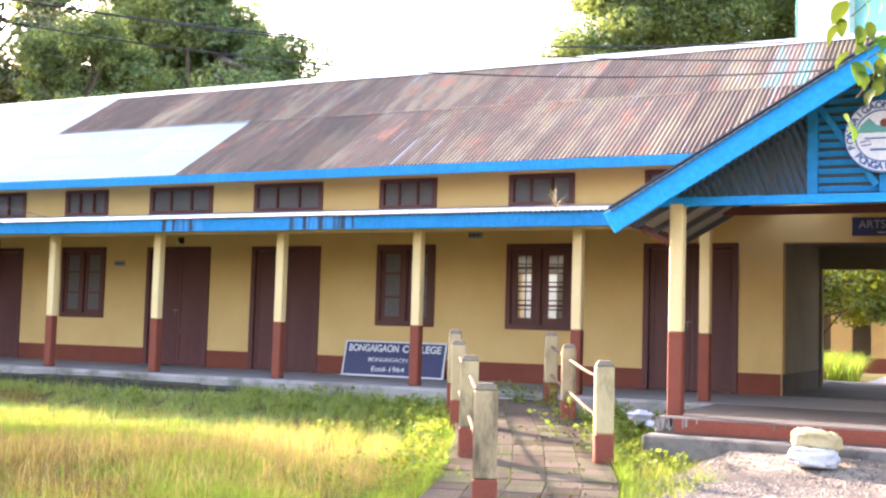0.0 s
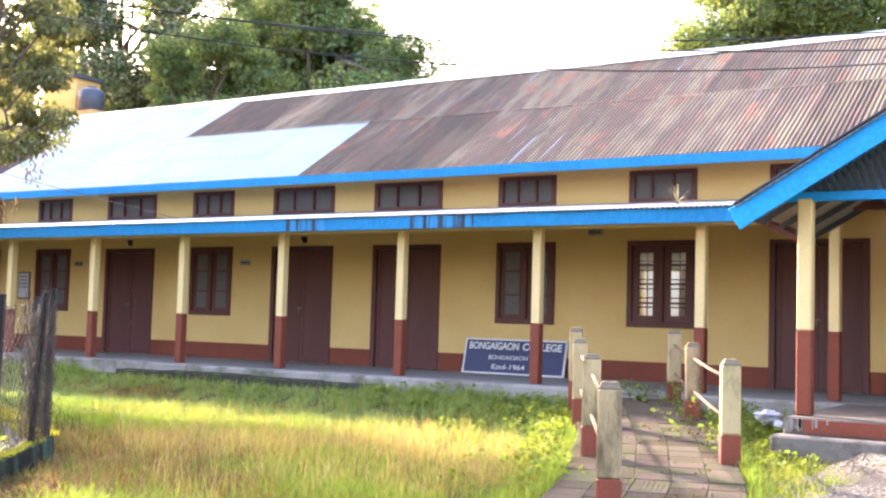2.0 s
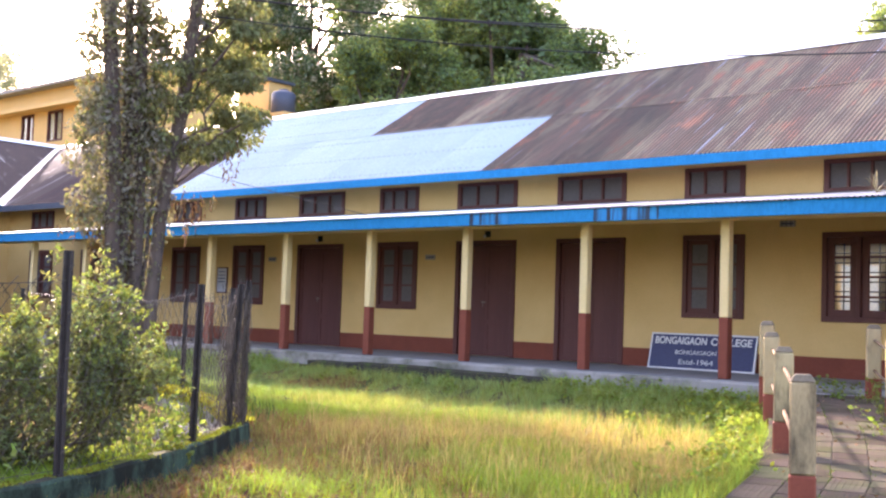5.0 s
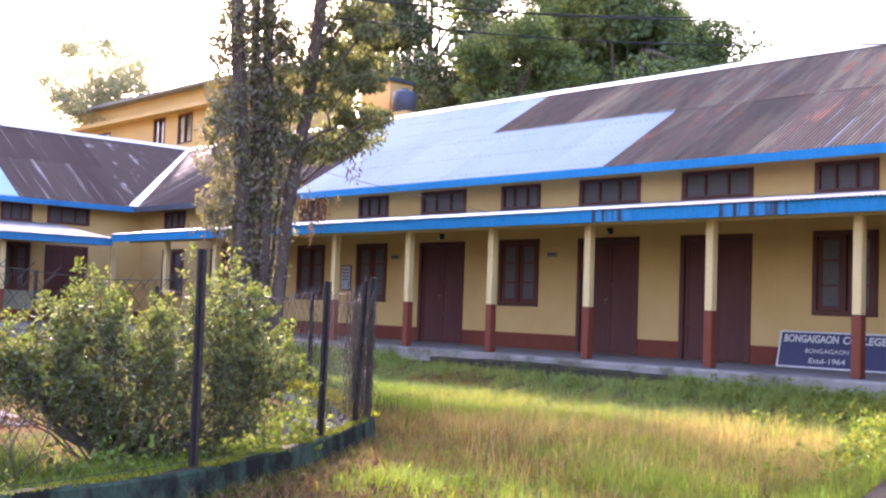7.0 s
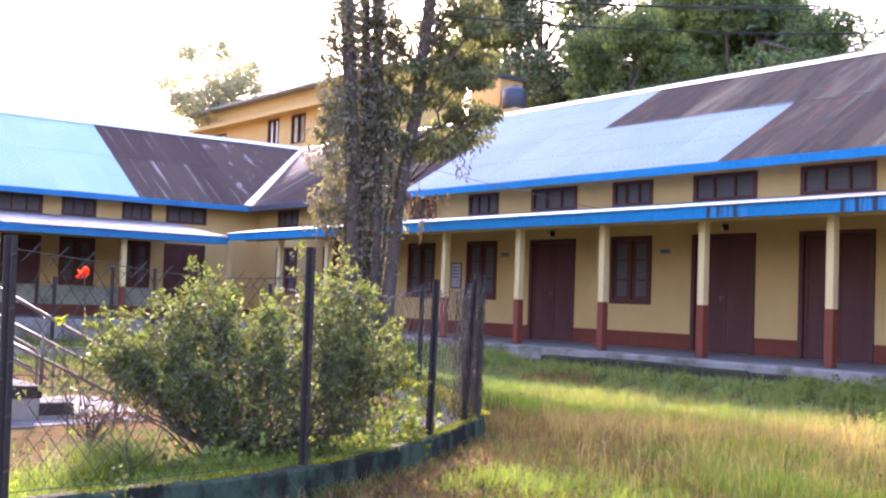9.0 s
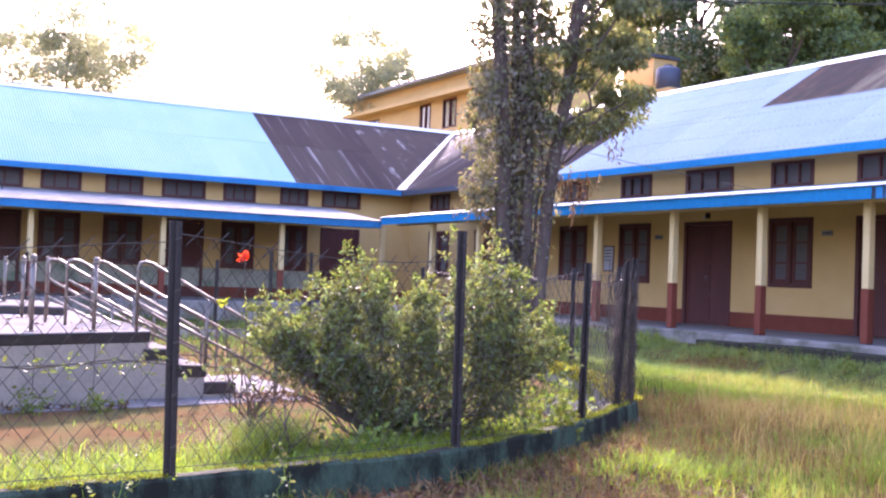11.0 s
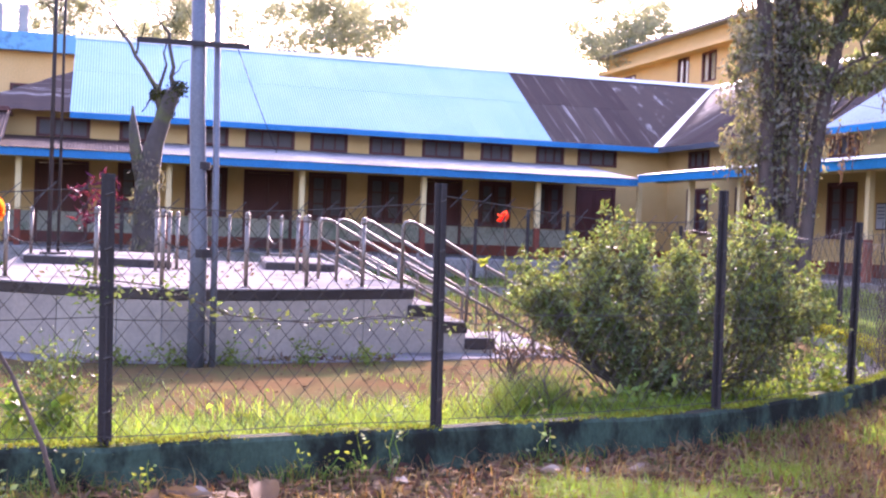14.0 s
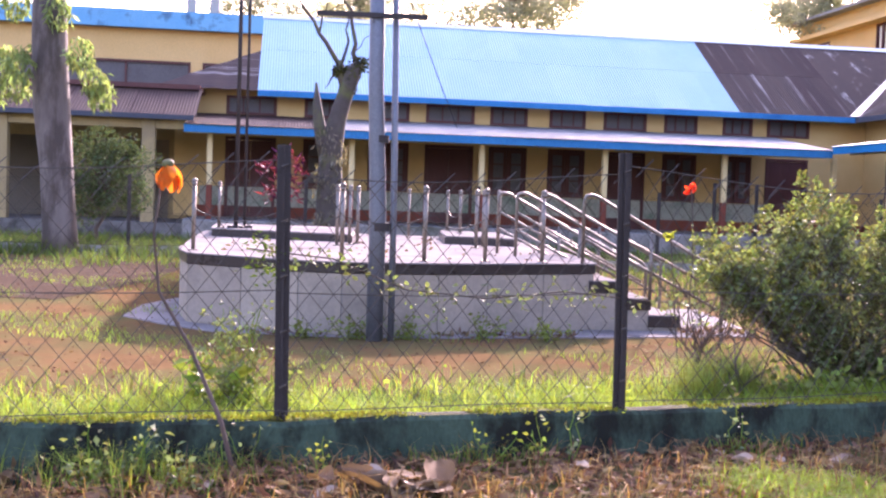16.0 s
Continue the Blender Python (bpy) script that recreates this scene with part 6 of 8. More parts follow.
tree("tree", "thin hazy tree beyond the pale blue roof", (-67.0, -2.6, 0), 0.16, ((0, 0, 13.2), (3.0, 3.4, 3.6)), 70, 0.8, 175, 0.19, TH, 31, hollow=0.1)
# trees beyond the passage, citrus-yellow
tree("tree", "yellow-green garden tree beyond the passage", (-7.6, 36.6, 0.3), 0.16, ((3.8, 0, 3.1), (3.6, 1.7, 1.35)), 120, 0.6, 120, 0.19, [(LEAF_YELLOW, 0.6), (LEAF_TREE, 0.4)], 29)


# ---- tall multi-stemmed tree before the corner ----
def climber_tree():
    rng = np.random.default_rng(41)
    th = thing("tree", "tall multi-stemmed tree hung with dry creeper before the veranda", "tree", Matrix.Translation((-18.0, 11.9, 0)))
    sd, nd = np.array([0.55, 0.83, 0]), np.array([0.83, -0.55, 0])      # along and across the line of stems

    def at(u, z, spread=0.0):
        return sd * u + nd * rng.normal(0, spread) + np.array([0, 0, z])

    # stems: places along the line by height, with radii at foot and top
    stems = [([(-.32, -.1), (-.37, 2.5), (-.45, 4.7), (-.63, 6.9), (-.75, 9.5)], 0.15, 0.12),
             ([(-.16, -.1), (-.22, 2.5), (-.18, 4.5), (-.30, 6.9), (-.35, 9.6)], 0.10, 0.08),
             ([(.02, -.1), (.06, 2.5), (.02, 4.7), (-.04, 6.9), (.0, 9.8)], 0.12, 0.10),
             ([(.30, -.1), (.43, 2.5), (.55, 3.6), (.73, 4.7), (.86, 5.8), (.92, 6.9), (1.1, 9.6)], 0.13, 0.12),
             ([(-.50, -.1), (-.52, 1.6), (-.42, 3.2), (-.48, 5.0)], 0.06, 0.03),
             ([(-.02, -.1), (-.10, 1.8), (.0, 3.4), (-.1, 5.2)], 0.07, 0.04),
             ([(.14, -.1), (.16, 1.5), (.30, 3.2), (.22, 5.6)], 0.045, 0.025)]
    g = Geo()
    paths = []
    for line, r0, r1 in stems:
        zs = np.linspace(line[0][1], line[-1][1], 15)
        us = np.interp(zs, [z for u, z in line], [u for u, z in line]) + rng.normal(0, 0.012, 15)
        off = rng.normal(0, 0.12)
        pts = [sd * u + nd * off + np.array([0, 0, z]) for u, z in zip(us, zs)]
        g.tube(pts, list(np.linspace(r0, r1, 15) * rng.uniform(0.92, 1.1, 15)), 9)
        paths.append(np.array(pts))
    green = [at(u, z, 0.35) for u, z in
             [(1.0, 4.2), (1.3, 4.3), (1.6, 4.45), (1.9, 4.6), (2.05, 4.85), (1.2, 4.75), (1.5, 4.9), (1.8, 5.0), (1.0, 5.2), (1.3, 5.35), (1.6, 5.45), (1.9, 5.5),
              (1.1, 5.75), (1.4, 5.85), (1.7, 5.95), (2.05, 6.0), (1.2, 6.2), (1.5, 6.3), (1.8, 6.4), (2.1, 6.5), (1.0, 6.6), (1.3, 6.8), (1.7, 6.9), (2.0, 7.0),
              (0.4, 5.0), (0.5, 5.6), (0.35, 4.4), (0.6, 6.1), (0.3, 6.5), (1.2, 7.4), (1.7, 7.5), (0.6, 7.6), (0.0, 7.9), (-.6, 7.8), (1.4, 8.2), (2.0, 8.0), (0.5, 8.6), (-.2, 8.8), (1.0, 9.0), (-.8, 8.6)]]
    for c in green[::2]:
        s = paths[3 if sd @ c > 0.2 else rng.integers(0, 3)]
        k = int(np.clip(c[2] / 9.6 * 14 - 1.0, 3, 13))
        limb(g, rng, s[k], c, 0.045, 0.012, 5, 0.05, 5)
    part("trunk", g.mesh("trunk", BARK, smooth=True), th)
    # creeper leaves clinging to the stems
    pts = []
    for j, s in enumerate(paths):
        n = (2500, 2200, 2500, 1100, 220, 260, 220)[j]
        t = (0.13 + 0.87 * rng.random(n) ** 0.72) * (len(s) - 1)
        i = np.minimum(t.astype(int), len(s) - 2)
        base = s[i] + (s[i + 1] - s[i]) * (t - i)[:, None]
        spread = (0.12 + 0.16 * np.clip((base[:, 2:] - 1.8) / 2.0, 0, 1)) * (1.0 if j < 3 else 0.6)
        pts.append(base + rng.normal(size=(n, 3)) * np.concatenate([spread, spread, np.full((n, 1), 0.12)], 1))
    left = [at(u, z, 0.2) for u, z in [(-.75, 2.7), (-.95, 3.1), (-.8, 3.5), (-1.0, 3.9), (-.75, 4.3), (-1.0, 4.5), (-.85, 4.9), (-.9, 5.3), (-.75, 5.7), (-.95, 6.0), (-.7, 6.4), (-.6, 3.9), (-.6, 5.1), (.28, 3.6), (.3, 4.2), (.2, 3.0), (-.05, 3.4), (.1, 4.8), (.2, 5.3)]]
    left += [at(rng.uniform(-.85, .45), rng.uniform(2.9, 6.9), 0.3) for _ in range(24)]
    both = np.concatenate(pts + [clumps(rng, left, rng.uniform(0.2, 0.36, len(left)), 165, 1.1)])
    mix = rng.random(len(both)) < 0.72
    part("creeper", leaf_mesh("creeper", both[mix], 0.11, LEAF_IVY, rng, 0.8, 0.55), th, "dusty brown-green creeper leaves")["kind"] = "stuff"
    part("creeper", leaf_mesh("creeper", both[~mix], 0.11, LEAF_OLIVE, rng, 0.7, 0.55), th, "olive creeper leaves")["kind"] = "stuff"
    part("crown", leaf_mesh("crown", clumps(rng, green, rng.uniform(0.26, 0.46, len(green)), 330, 0.62), 0.125, LEAF_OLIVE, rng, 0.8, 0.4), th, "olive foliage with gaps")["kind"] = "stuff"
    # dry sprays hanging low on both sides
    low = []
    for u, z, n in [(-.85, 3.1, 9), (-1.0, 2.9, 8), (-.75, 2.6, 8), (.75, 3.2, 8), (1.0, 3.2, 8), (1.25, 3.3, 6), (.9, 2.8, 6), (1.6, 4.1, 8), (1.85, 4.35, 8), (-.55, 2.5, 5)]:
        for _ in range(n):
            a = at(u + rng.normal(0, .12), z + rng.normal(0, .12), 0.2)
            low += [a + np.array([rng.normal(0, .02), rng.normal(0, .02), -0.05 * k]) for k in range(rng.integers(3, 9))]
    part("dead_foliage", leaf_mesh("dead_foliage", np.array(low), 0.11, LEAF_DRY, rng, 1.25, 0.3), th, "hanging dry brown leaves")["kind"] = "stuff"


climber_tree()


# ---- round bush in the garden ----
def bush():
    rng = np.random.default_rng(51)
    th = thing("bush", "loose rounded evergreen bush in the garden", "bush", Matrix.Translation((-7.5, 3.95, 0.05)))
    side, deep = np.array([0.46, 0.89, 0]), np.array([0.89, -0.46, 0])
    span = [-1.14, -.80, -.5, -.2, .05, .3, .6, .85, 1.1]
    high = [.74, 0.92, 1.10, 1.16, 1.10, 1.24, 1.44, 1.16, .82]
    low = [.62, .55, .42, .22, .06, .03, .06, .28, .64]

    def spot(n, inner):
        """Places in the body of the bush: shell for inner near 1."""
        u = rng.uniform(-1.10, 1.08, n)
        top, bot = np.interp(u, span, high), np.interp(u, span, low)
        a = rng.uniform(0, 2 * np.pi, n)
        r = inner ** 0.5 * rng.uniform(0.55, 1, n) ** 0.5
        z = (top + bot) / 2 + (top - bot) / 2 * r * np.sin(a)
        w = 0.16 + 0.42 * np.sqrt(np.clip(1 - (u / 1.12) ** 2, 0, 1))
        return side * (0.86 * u)[:, None] + deep * (w * r * np.cos(a))[:, None] + np.array([0, 0, 1.0]) * z[:, None]

    g = Geo()
    tips = spot(135, 1.0)
    tips += (tips - np.array([0, 0, 0.45])) * rng.normal(0.02, 0.10, (len(tips), 1))
    leafy, shoots = [], []
    for e in tips:
        e[2] = max(e[2], 0.10)
        foot = side * rng.normal(0.02, 0.11) + deep * rng.normal(0, .08)
        mid = (foot + e) / 2 + side * (e @ side) * 0.12 - np.array([0, 0, 0.06])
        limb(g, rng, foot, mid, 0.011, 0.006, 3, 0.05, 5)
        leafy += [np.array(v) for v in limb(g, rng, mid, e, 0.006, 0.002, 5, 0.07, 4)[1:]]
        for _ in range(4):
            q = e + (e - mid) * rng.uniform(-0.1, 0.25) + rng.normal(0, 0.085, 3) + np.array([0, 0, 0.03])
            spray = [np.array(v) for v in limb(g, rng, mid + (e - mid) * rng.uniform(0.3, 0.9), q, 0.003, 0.001, 4, 0.06, 4)[1:]]
            leafy += spray
            if q[2] > 0.55:
                shoots += [spray[-1], spray[-1] + (q - mid) * 0.05]
    part("stem", g.mesh("stem", BARKMOSS), th, "many thin brown stems")["kind"] = "stuff"
    cen = np.concatenate([np.array(leafy), spot(230, 0.55)])
    part("foliage", leaf_mesh("foliage", clumps(rng, cen, rng.uniform(0.02, 0.075, len(cen)), 10, 0.8), 0.046, LEAF_BUSH, rng, -0.1, 0.45), th, "small glossy leaves")["kind"] = "stuff"
    part("young_foliage", leaf_mesh("young_foliage", clumps(rng, np.array(shoots), rng.uniform(0.015, 0.05, len(shoots)), 9, 0.9), 0.044, LEAF_BUSH_TIP, rng, -0.5, 0.45), th, "sunlit yellow-green shoots")["kind"] = "stuff"


bush()


# ---- grass ----
def inside(poly, p):
    r = np.zeros(len(p), bool)
    for (x0, y0), (x1, y1) in zip(poly, poly[1:] + poly[:1]):
        c = ((y0 > p[:, 1]) != (y1 > p[:, 1])) & (p[:, 0] < (x1 - x0) * (p[:, 1] - y0) / (y1 - y0 + 1e-12) + x0)
        r ^= c
    return r


GARDEN = KERB + KERB_BACK + [(-24, 2), (-24, -6), (-5.05, -6)]
PATH_POLY = [(-3.9, 5.5), (-1.5, 5.5), (-2.45, 8.6), (-3.3, 10.4), (-4.3, 12.5), (-4.9, 14.1), (-6.5, 14.1), (-6.0, 12.9), (-5.0, 10.8), (-4.2, 8.8)]
YARD = [(-2.4, 3), (7, 3), (7, 10.9), (-2.1, 10.9), (-2.15, 9)]


def scatter(rng, n, x0, x1, y0, y1, clump=0.0):
    p = np.stack([rng.uniform(x0, x1, n), rng.uniform(y0, y1, n), np.zeros(n)], 1)
    if clump:
        k = rng.integers(0, n, n // 14)
        c = p[k][rng.integers(0, len(k), n)]
        p = c + rng.normal(size=(n, 3)) * np.array([clump, clump, 0])
    return p


def field(x, y, s=0.5, ph=0.0):
    return np.sin(x * 1.1 * s + ph) * np.cos(y * 1.3 * s + 0.5 * ph) + 0.6 * np.sin(x * 2.3 * s - y * 1.9 * s + 2 * ph)


def on_bank(p):
    near = (p[:, 0] < -6.4) & (p[:, 0] > -24)
    p[:, 2] = np.maximum(p[:, 2], np.where(near, np.interp(p[:, 1], BANK_Y, BANK_Z), 0.0))
    return p


def lawn_filter(p):
    ok = ~inside(GARDEN, p) & ~inside(PATH_POLY, p) & ~inside(YARD, p) & (p[:, 1] < 13.75)
    ok &= ~((p[:, 0] > -15.6) & (p[:, 0] < -9.9) & (p[:, 1] > 13.55))
    return p[ok]


def lawn():
    rng = np.random.default_rng(61)
    p = on_bank(lawn_filter(scatter(rng, 330000, -21, -1.8, 3.6, 13.8, 0.09)))
    # tufts: cells of uneven height, with thin places between
    cell = (np.floor(p[:, 0] / 0.17) * 7919 + np.floor(p[:, 1] / 0.26) * 104729).astype(np.int64) % 4096
    tuft = rng.random(4096)[cell]
    p, tuft = p[tuft > 0.16], tuft[tuft > 0.16]
    rise = 0.55 + 0.75 * tuft
    f = field(p[:, 0], p[:, 1], 0.9)
    y = p[:, 1] + 0.25 * f
    dry = p[:, 1] + 0.78 * p[:, 0]                      # small along the kerb
    r = rng.random(len(p))
    near = np.clip((11.3 - y) / 1.8, 0, 1)
    f2 = field(p[:, 0], p[:, 1], 0.62, 2.2)
    gold = (r < np.clip(0.38 + 0.30 * f2, 0.10, 0.72) * near * (0.35 + 0.65 * np.clip((y - 6.3) / 1.6, 0, 1)) * np.clip((p[:, 0] + 11.5) / 4.0, 0.3, 1)) & (y > 5.6) & (dry > 1.2) & (p[:, 0] < -4.3)
    lush = (np.hypot((p[:, 0] + 10.1) / 1.3, (p[:, 1] - 9.6) / 0.8) < 1) | (np.hypot(p[:, 0] + 5.6, p[:, 1] - 5.3) < 0.9)
    bare = np.hypot((p[:, 0] + 13.5) / 0.9, (p[:, 1] - 12.6) / 0.5) < 1
    straw = (((dry < 2.2 + 0.9 * f) & (p[:, 1] < 9.5) & ~lush) | bare) & (r < 0.60)
    pale = ~gold & ~straw & (rng.random(len(p)) < np.clip(0.42 + 0.35 * f - 0.2 * (y > 10.4), 0.1, 0.7))
    green = p[~gold & ~pale & ~straw]
    L = (rng.uniform(0.06, 0.17, len(green)) + 0.16 * np.clip((green[:, 1] - 12.0) / 1.4, 0, 1) * rng.random(len(green))) * rise[~gold & ~pale & ~straw]
    L *= np.where((green[:, 0] > -15.6) & (green[:, 0] < -9.9) & (green[:, 1] > 12.2), 0.5, 1.0)
    far = green[:, 1] > 11.3 + 0.3 * rng.normal(size=len(green))
    solo("plinth_side_grass", blades("plinth_side_grass", green[far], L[far], 0.007, 0.7, GRASS_FAR, rng), "pale grass in the veranda shade, colour raised to lighten it", "grass", kind="stuff")
    green, L = green[~far], L[~far]
    solo("lawn_grass", blades("lawn_grass", green, L, 0.007, 0.7, GRASS_G, rng), "fresh green uncut lawn grass", "grass", kind="stuff")
    q = p[pale]
    tall = 0.5 + 0.5 * np.clip((q[:, 1] + 0.78 * q[:, 0] - 0.5) / 2.0, 0, 1)
    solo("pale_grass", blades("pale_grass", q, rng.uniform(0.08, 0.24, len(q)) * tall * rise[pale], 0.0065, 0.6, GRASS_YG, rng), "sunlit yellow-green lawn grass", "grass", kind="stuff")
    q = p[gold]
    solo("seeding_grass", blades("seeding_grass", q, rng.uniform(0.15, 0.34, len(q)) * rise[gold], 0.0034, 0.7, GRASS_Y, rng, True), "tall golden-brown seeding grass", "grass", kind="stuff")
    q = p[straw]
    solo("dry_grass", blades("dry_grass", q, rng.uniform(0.06, 0.20, len(q)), 0.007, 0.9, GRASS_D, rng), "dry straw-coloured grass along the kerb", "grass", kind="stuff")
    # rank bright patches
    for cx, cy, rx, ry, n in ((-10.1, 9.35, 1.1, 0.42, 4200), (-5.05, 6.7, 0.55, 0.45, 2600), (-5.85, 5.2, 0.5, 0.4, 1500), (-9.0, 10.2, 0.9, 0.3, 900), (-6.6, 8.6, 0.5, 0.4, 900), (-4.95, 9.4, 0.3, 0.9, 1600)):
        q = np.stack([rng.normal(cx, rx * 0.6, n), rng.normal(cy, ry * 0.6, n), np.zeros(n)], 1)
        q = on_bank(lawn_filter(q))
        solo("rank_grass", blades("rank_grass", q, rng.uniform(0.08, 0.24, len(q)), 0.007, 0.8, GRASS_LUSH, rng), "patch of bright rank grass in the lawn", "grass", group="rank grass patches", kind="stuff")
    e = rng.uniform(0, 1, (5200, 2))
    yy = 6.6 + 7.2 * e[:, 0]
    side = np.where(e[:, 1] < 0.5, -1, 1) * (0.74 + np.abs(rng.normal(0, 0.06, len(yy))))
    xx = np.interp(yy, [7.4, 8.6, 10.6, 12.7, 13.95], [-3.0, -3.35, -4.15, -5.15, -5.75]) + side * 0.92
    zz = np.interp(yy, [7.4, 8.6, 10.6, 12.7, 13.95], [0.08, 0.13, 0.26, 0.40, 0.47]) * 0.55 - 0.02
    q = np.stack([xx, yy + side * 0.40, zz], 1)
    solo("path_edge_grass", blades("path_edge_grass", q, rng.uniform(0.08, 0.26, len(q)), 0.007, 0.7, GRASS_G, rng), "bright grass leaning over the path edges", "grass", kind="stuff")
    q = on_bank(scatter(rng, 8000, -20, -6.4, 13.2, 13.85, 0.05))
    q[:, 2] -= 0.02
    q = q[~((q[:, 0] > -15.6) & (q[:, 0] < -9.9) & (q[:, 1] > 13.5))]
    solo("plinth_grass", blades("plinth_grass", q, rng.uniform(0.06, 0.20, len(q)), 0.008, 0.6, GRASS_FAR, rng), "taller green grass along the drain edge", "grass", kind="stuff")
    # broad weeds along the plinth and the path
    w = np.concatenate([scatter(rng, 210, -20, -6.6, 12.9, 13.7), scatter(rng, 70, -7.4, -5.9, 11.5, 13.6), scatter(rng, 130, -4.4, -3.0, 11.0, 13.6), scatter(rng, 8, -4.7, -3.9, 7.6, 9.8), scatter(rng, 14, -3.2, -2.6, 10.6, 11.0)])
    ey = rng.uniform(8.3, 12.8, 120)
    ex = np.interp(ey, [8.3, 12.8], [-4.05, -6.10]) - np.abs(rng.normal(0, 0.25, 120))
    w = np.concatenate([w, np.stack([ex, ey, np.interp(ey, [8.3, 12.8], [0.02, 0.2])], 1)])
    w = on_bank(w[~((w[:, 0] > -15.6) & (w[:, 0] < -9.9) & ((w[:, 1] > 13.3) | (rng.random(len(w)) < 0.6)))])
    cen = w + np.array([0, 0, 1.0]) * rng.uniform(0.02, 0.13, len(w))[:, None]
    bed = scatter(rng, 330, -4.5, -3.0, 11.3, 13.75)
    bed[:, 2] = rng.uniform(0.04, 0.14, 330) + np.clip((bed[:, 1] - 11.6) / 1.8, 0, 1) * rng.uniform(0.0, 0.28, 330)
    cen = np.concatenate([cen, bed])
    me = leaf_mesh("weeds", clumps(rng, cen, rng.uniform(0.07, 0.15, len(cen)), 30, 1.0), 0.06, WEED, rng, -0.1, 0.6)
    solo("weeds", me, "leafy green weeds along the plinth and path", "weeds", kind="stuff")


lawn()


def garden_grass():
    rng = np.random.default_rng(62)
    p = scatter(rng, 110000, -12, -5.2, -4.5, 8.2, 0.07)
    p = p[inside(GARDEN, p)]
    # a lush strip just inside the kerb
    kx = np.interp(p[:, 1], [k[1] for k in KERB], [k[0] for k in KERB])
    d = kx - p[:, 0]
    p = p[(d > 0.1) & (d < 1.9) & (p[:, 1] < 5.4) & (rng.random(len(p)) < np.clip(1.5 - d, 0.1, 1))]
    p[:, 2] = 0.05
    solo("garden_grass", blades("garden_grass", p, rng.uniform(0.06, 0.22, len(p)), 0.009, 0.9, GRASS_DEEP, rng), "rank green grass inside the kerb", "grass", kind="stuff")
    yy = rng.uniform(-3.0, 5.3, 86000)
    xx = np.interp(yy, [k[1] for k in KERB], [k[0] for k in KERB]) - 0.1 - np.abs(rng.normal(0, 0.55, len(yy)))
    b = np.stack([xx, yy, np.full(len(yy), 0.05)], 1)
    b = b[rng.random(len(b)) < np.clip(0.55 + 0.55 * field(b[:, 0], b[:, 1], 2.6, 1.5), 0.06, 0.9)]
    k = rng.random(len(b)) < 0.6
    solo("border_grass", blades("border_grass", b[k], rng.uniform(0.08, 0.25, k.sum()), 0.008, 0.8, GRASS_LUSH, rng), "dense green grass border inside the kerb", "grass", kind="stuff")
    b = b[~k]
    solo("kerb_border_grass", blades("kerb_border_grass", b, rng.uniform(0.04, 0.13, len(b)), 0.008, 1.0, GRASS_LUSH, rng), "lush yellow-green grass border inside the kerb", "grass", kind="stuff")
    m = b[rng.random(len(b)) < 0.5]
    m[:, 2] += rng.uniform(0.01, 0.11, len(m))
    solo("ground_herbs", leaf_mesh("ground_herbs", m, 0.036, GRASS_LUSH, rng, 0.1, 0.7), "mat of small round-leaved herbs inside the kerb", "weeds", kind="stuff")
    c = np.array([(-7.05, 2.62), (-6.9, 2.8), (-7.15, 2.9), (-6.75, 2.55)])[rng.integers(0, 4, 900)] + rng.normal(size=(900, 2)) * 0.07
    solo("long_grass_clump", blades("long_grass_clump", np.concatenate([c, np.full((900, 1), 0.05)], 1), rng.uniform(0.18, 0.46, 900), 0.006, 1.0, WEED, rng), "fan of long green grass blades beside the bush", "grass", kind="stuff")
    h = scatter(rng, 16000, -24.5, -19.8, -9, 3, 0.15)
    h[:, 2] = 0.03
    # Shade over this far strip is put into the darker grass colour.
    solo("fence_side_grass", blades("fence_side_grass", h, rng.uniform(0.15, 0.4, len(h)), 0.016, 0.7, GRASS_DEEP, rng), "thick green grass along the far fence", "grass", kind="stuff")
    q = scatter(rng, 14000, -28, -10, -8, 9, 0.25)
    q = q[(q[:, 0] < -17.5) | (q[:, 1] > 5)]
    q[:, 2] = 0.05
    solo("far_garden_grass", blades("far_garden_grass", q, rng.uniform(0.1, 0.3, len(q)), 0.02, 0.8, GRASS_DEEP, rng), "patchy grass across the garden", "grass", kind="stuff")
    b = scatter(rng, 14000, -6.0, -2.5, 25.5, 33, 0.2)
    b = b[b[:, 0] < -2.75 - 0.1 * (b[:, 1] - 27)]
    b[:, 2] = 0.3
    solo("back_garden_grass", blades("back_garden_grass", b, rng.uniform(0.35, 0.95, len(b)), 0.03, 0.6, GRASS_G, rng), "tall green grass beyond the passage", "grass", kind="stuff")


garden_grass()


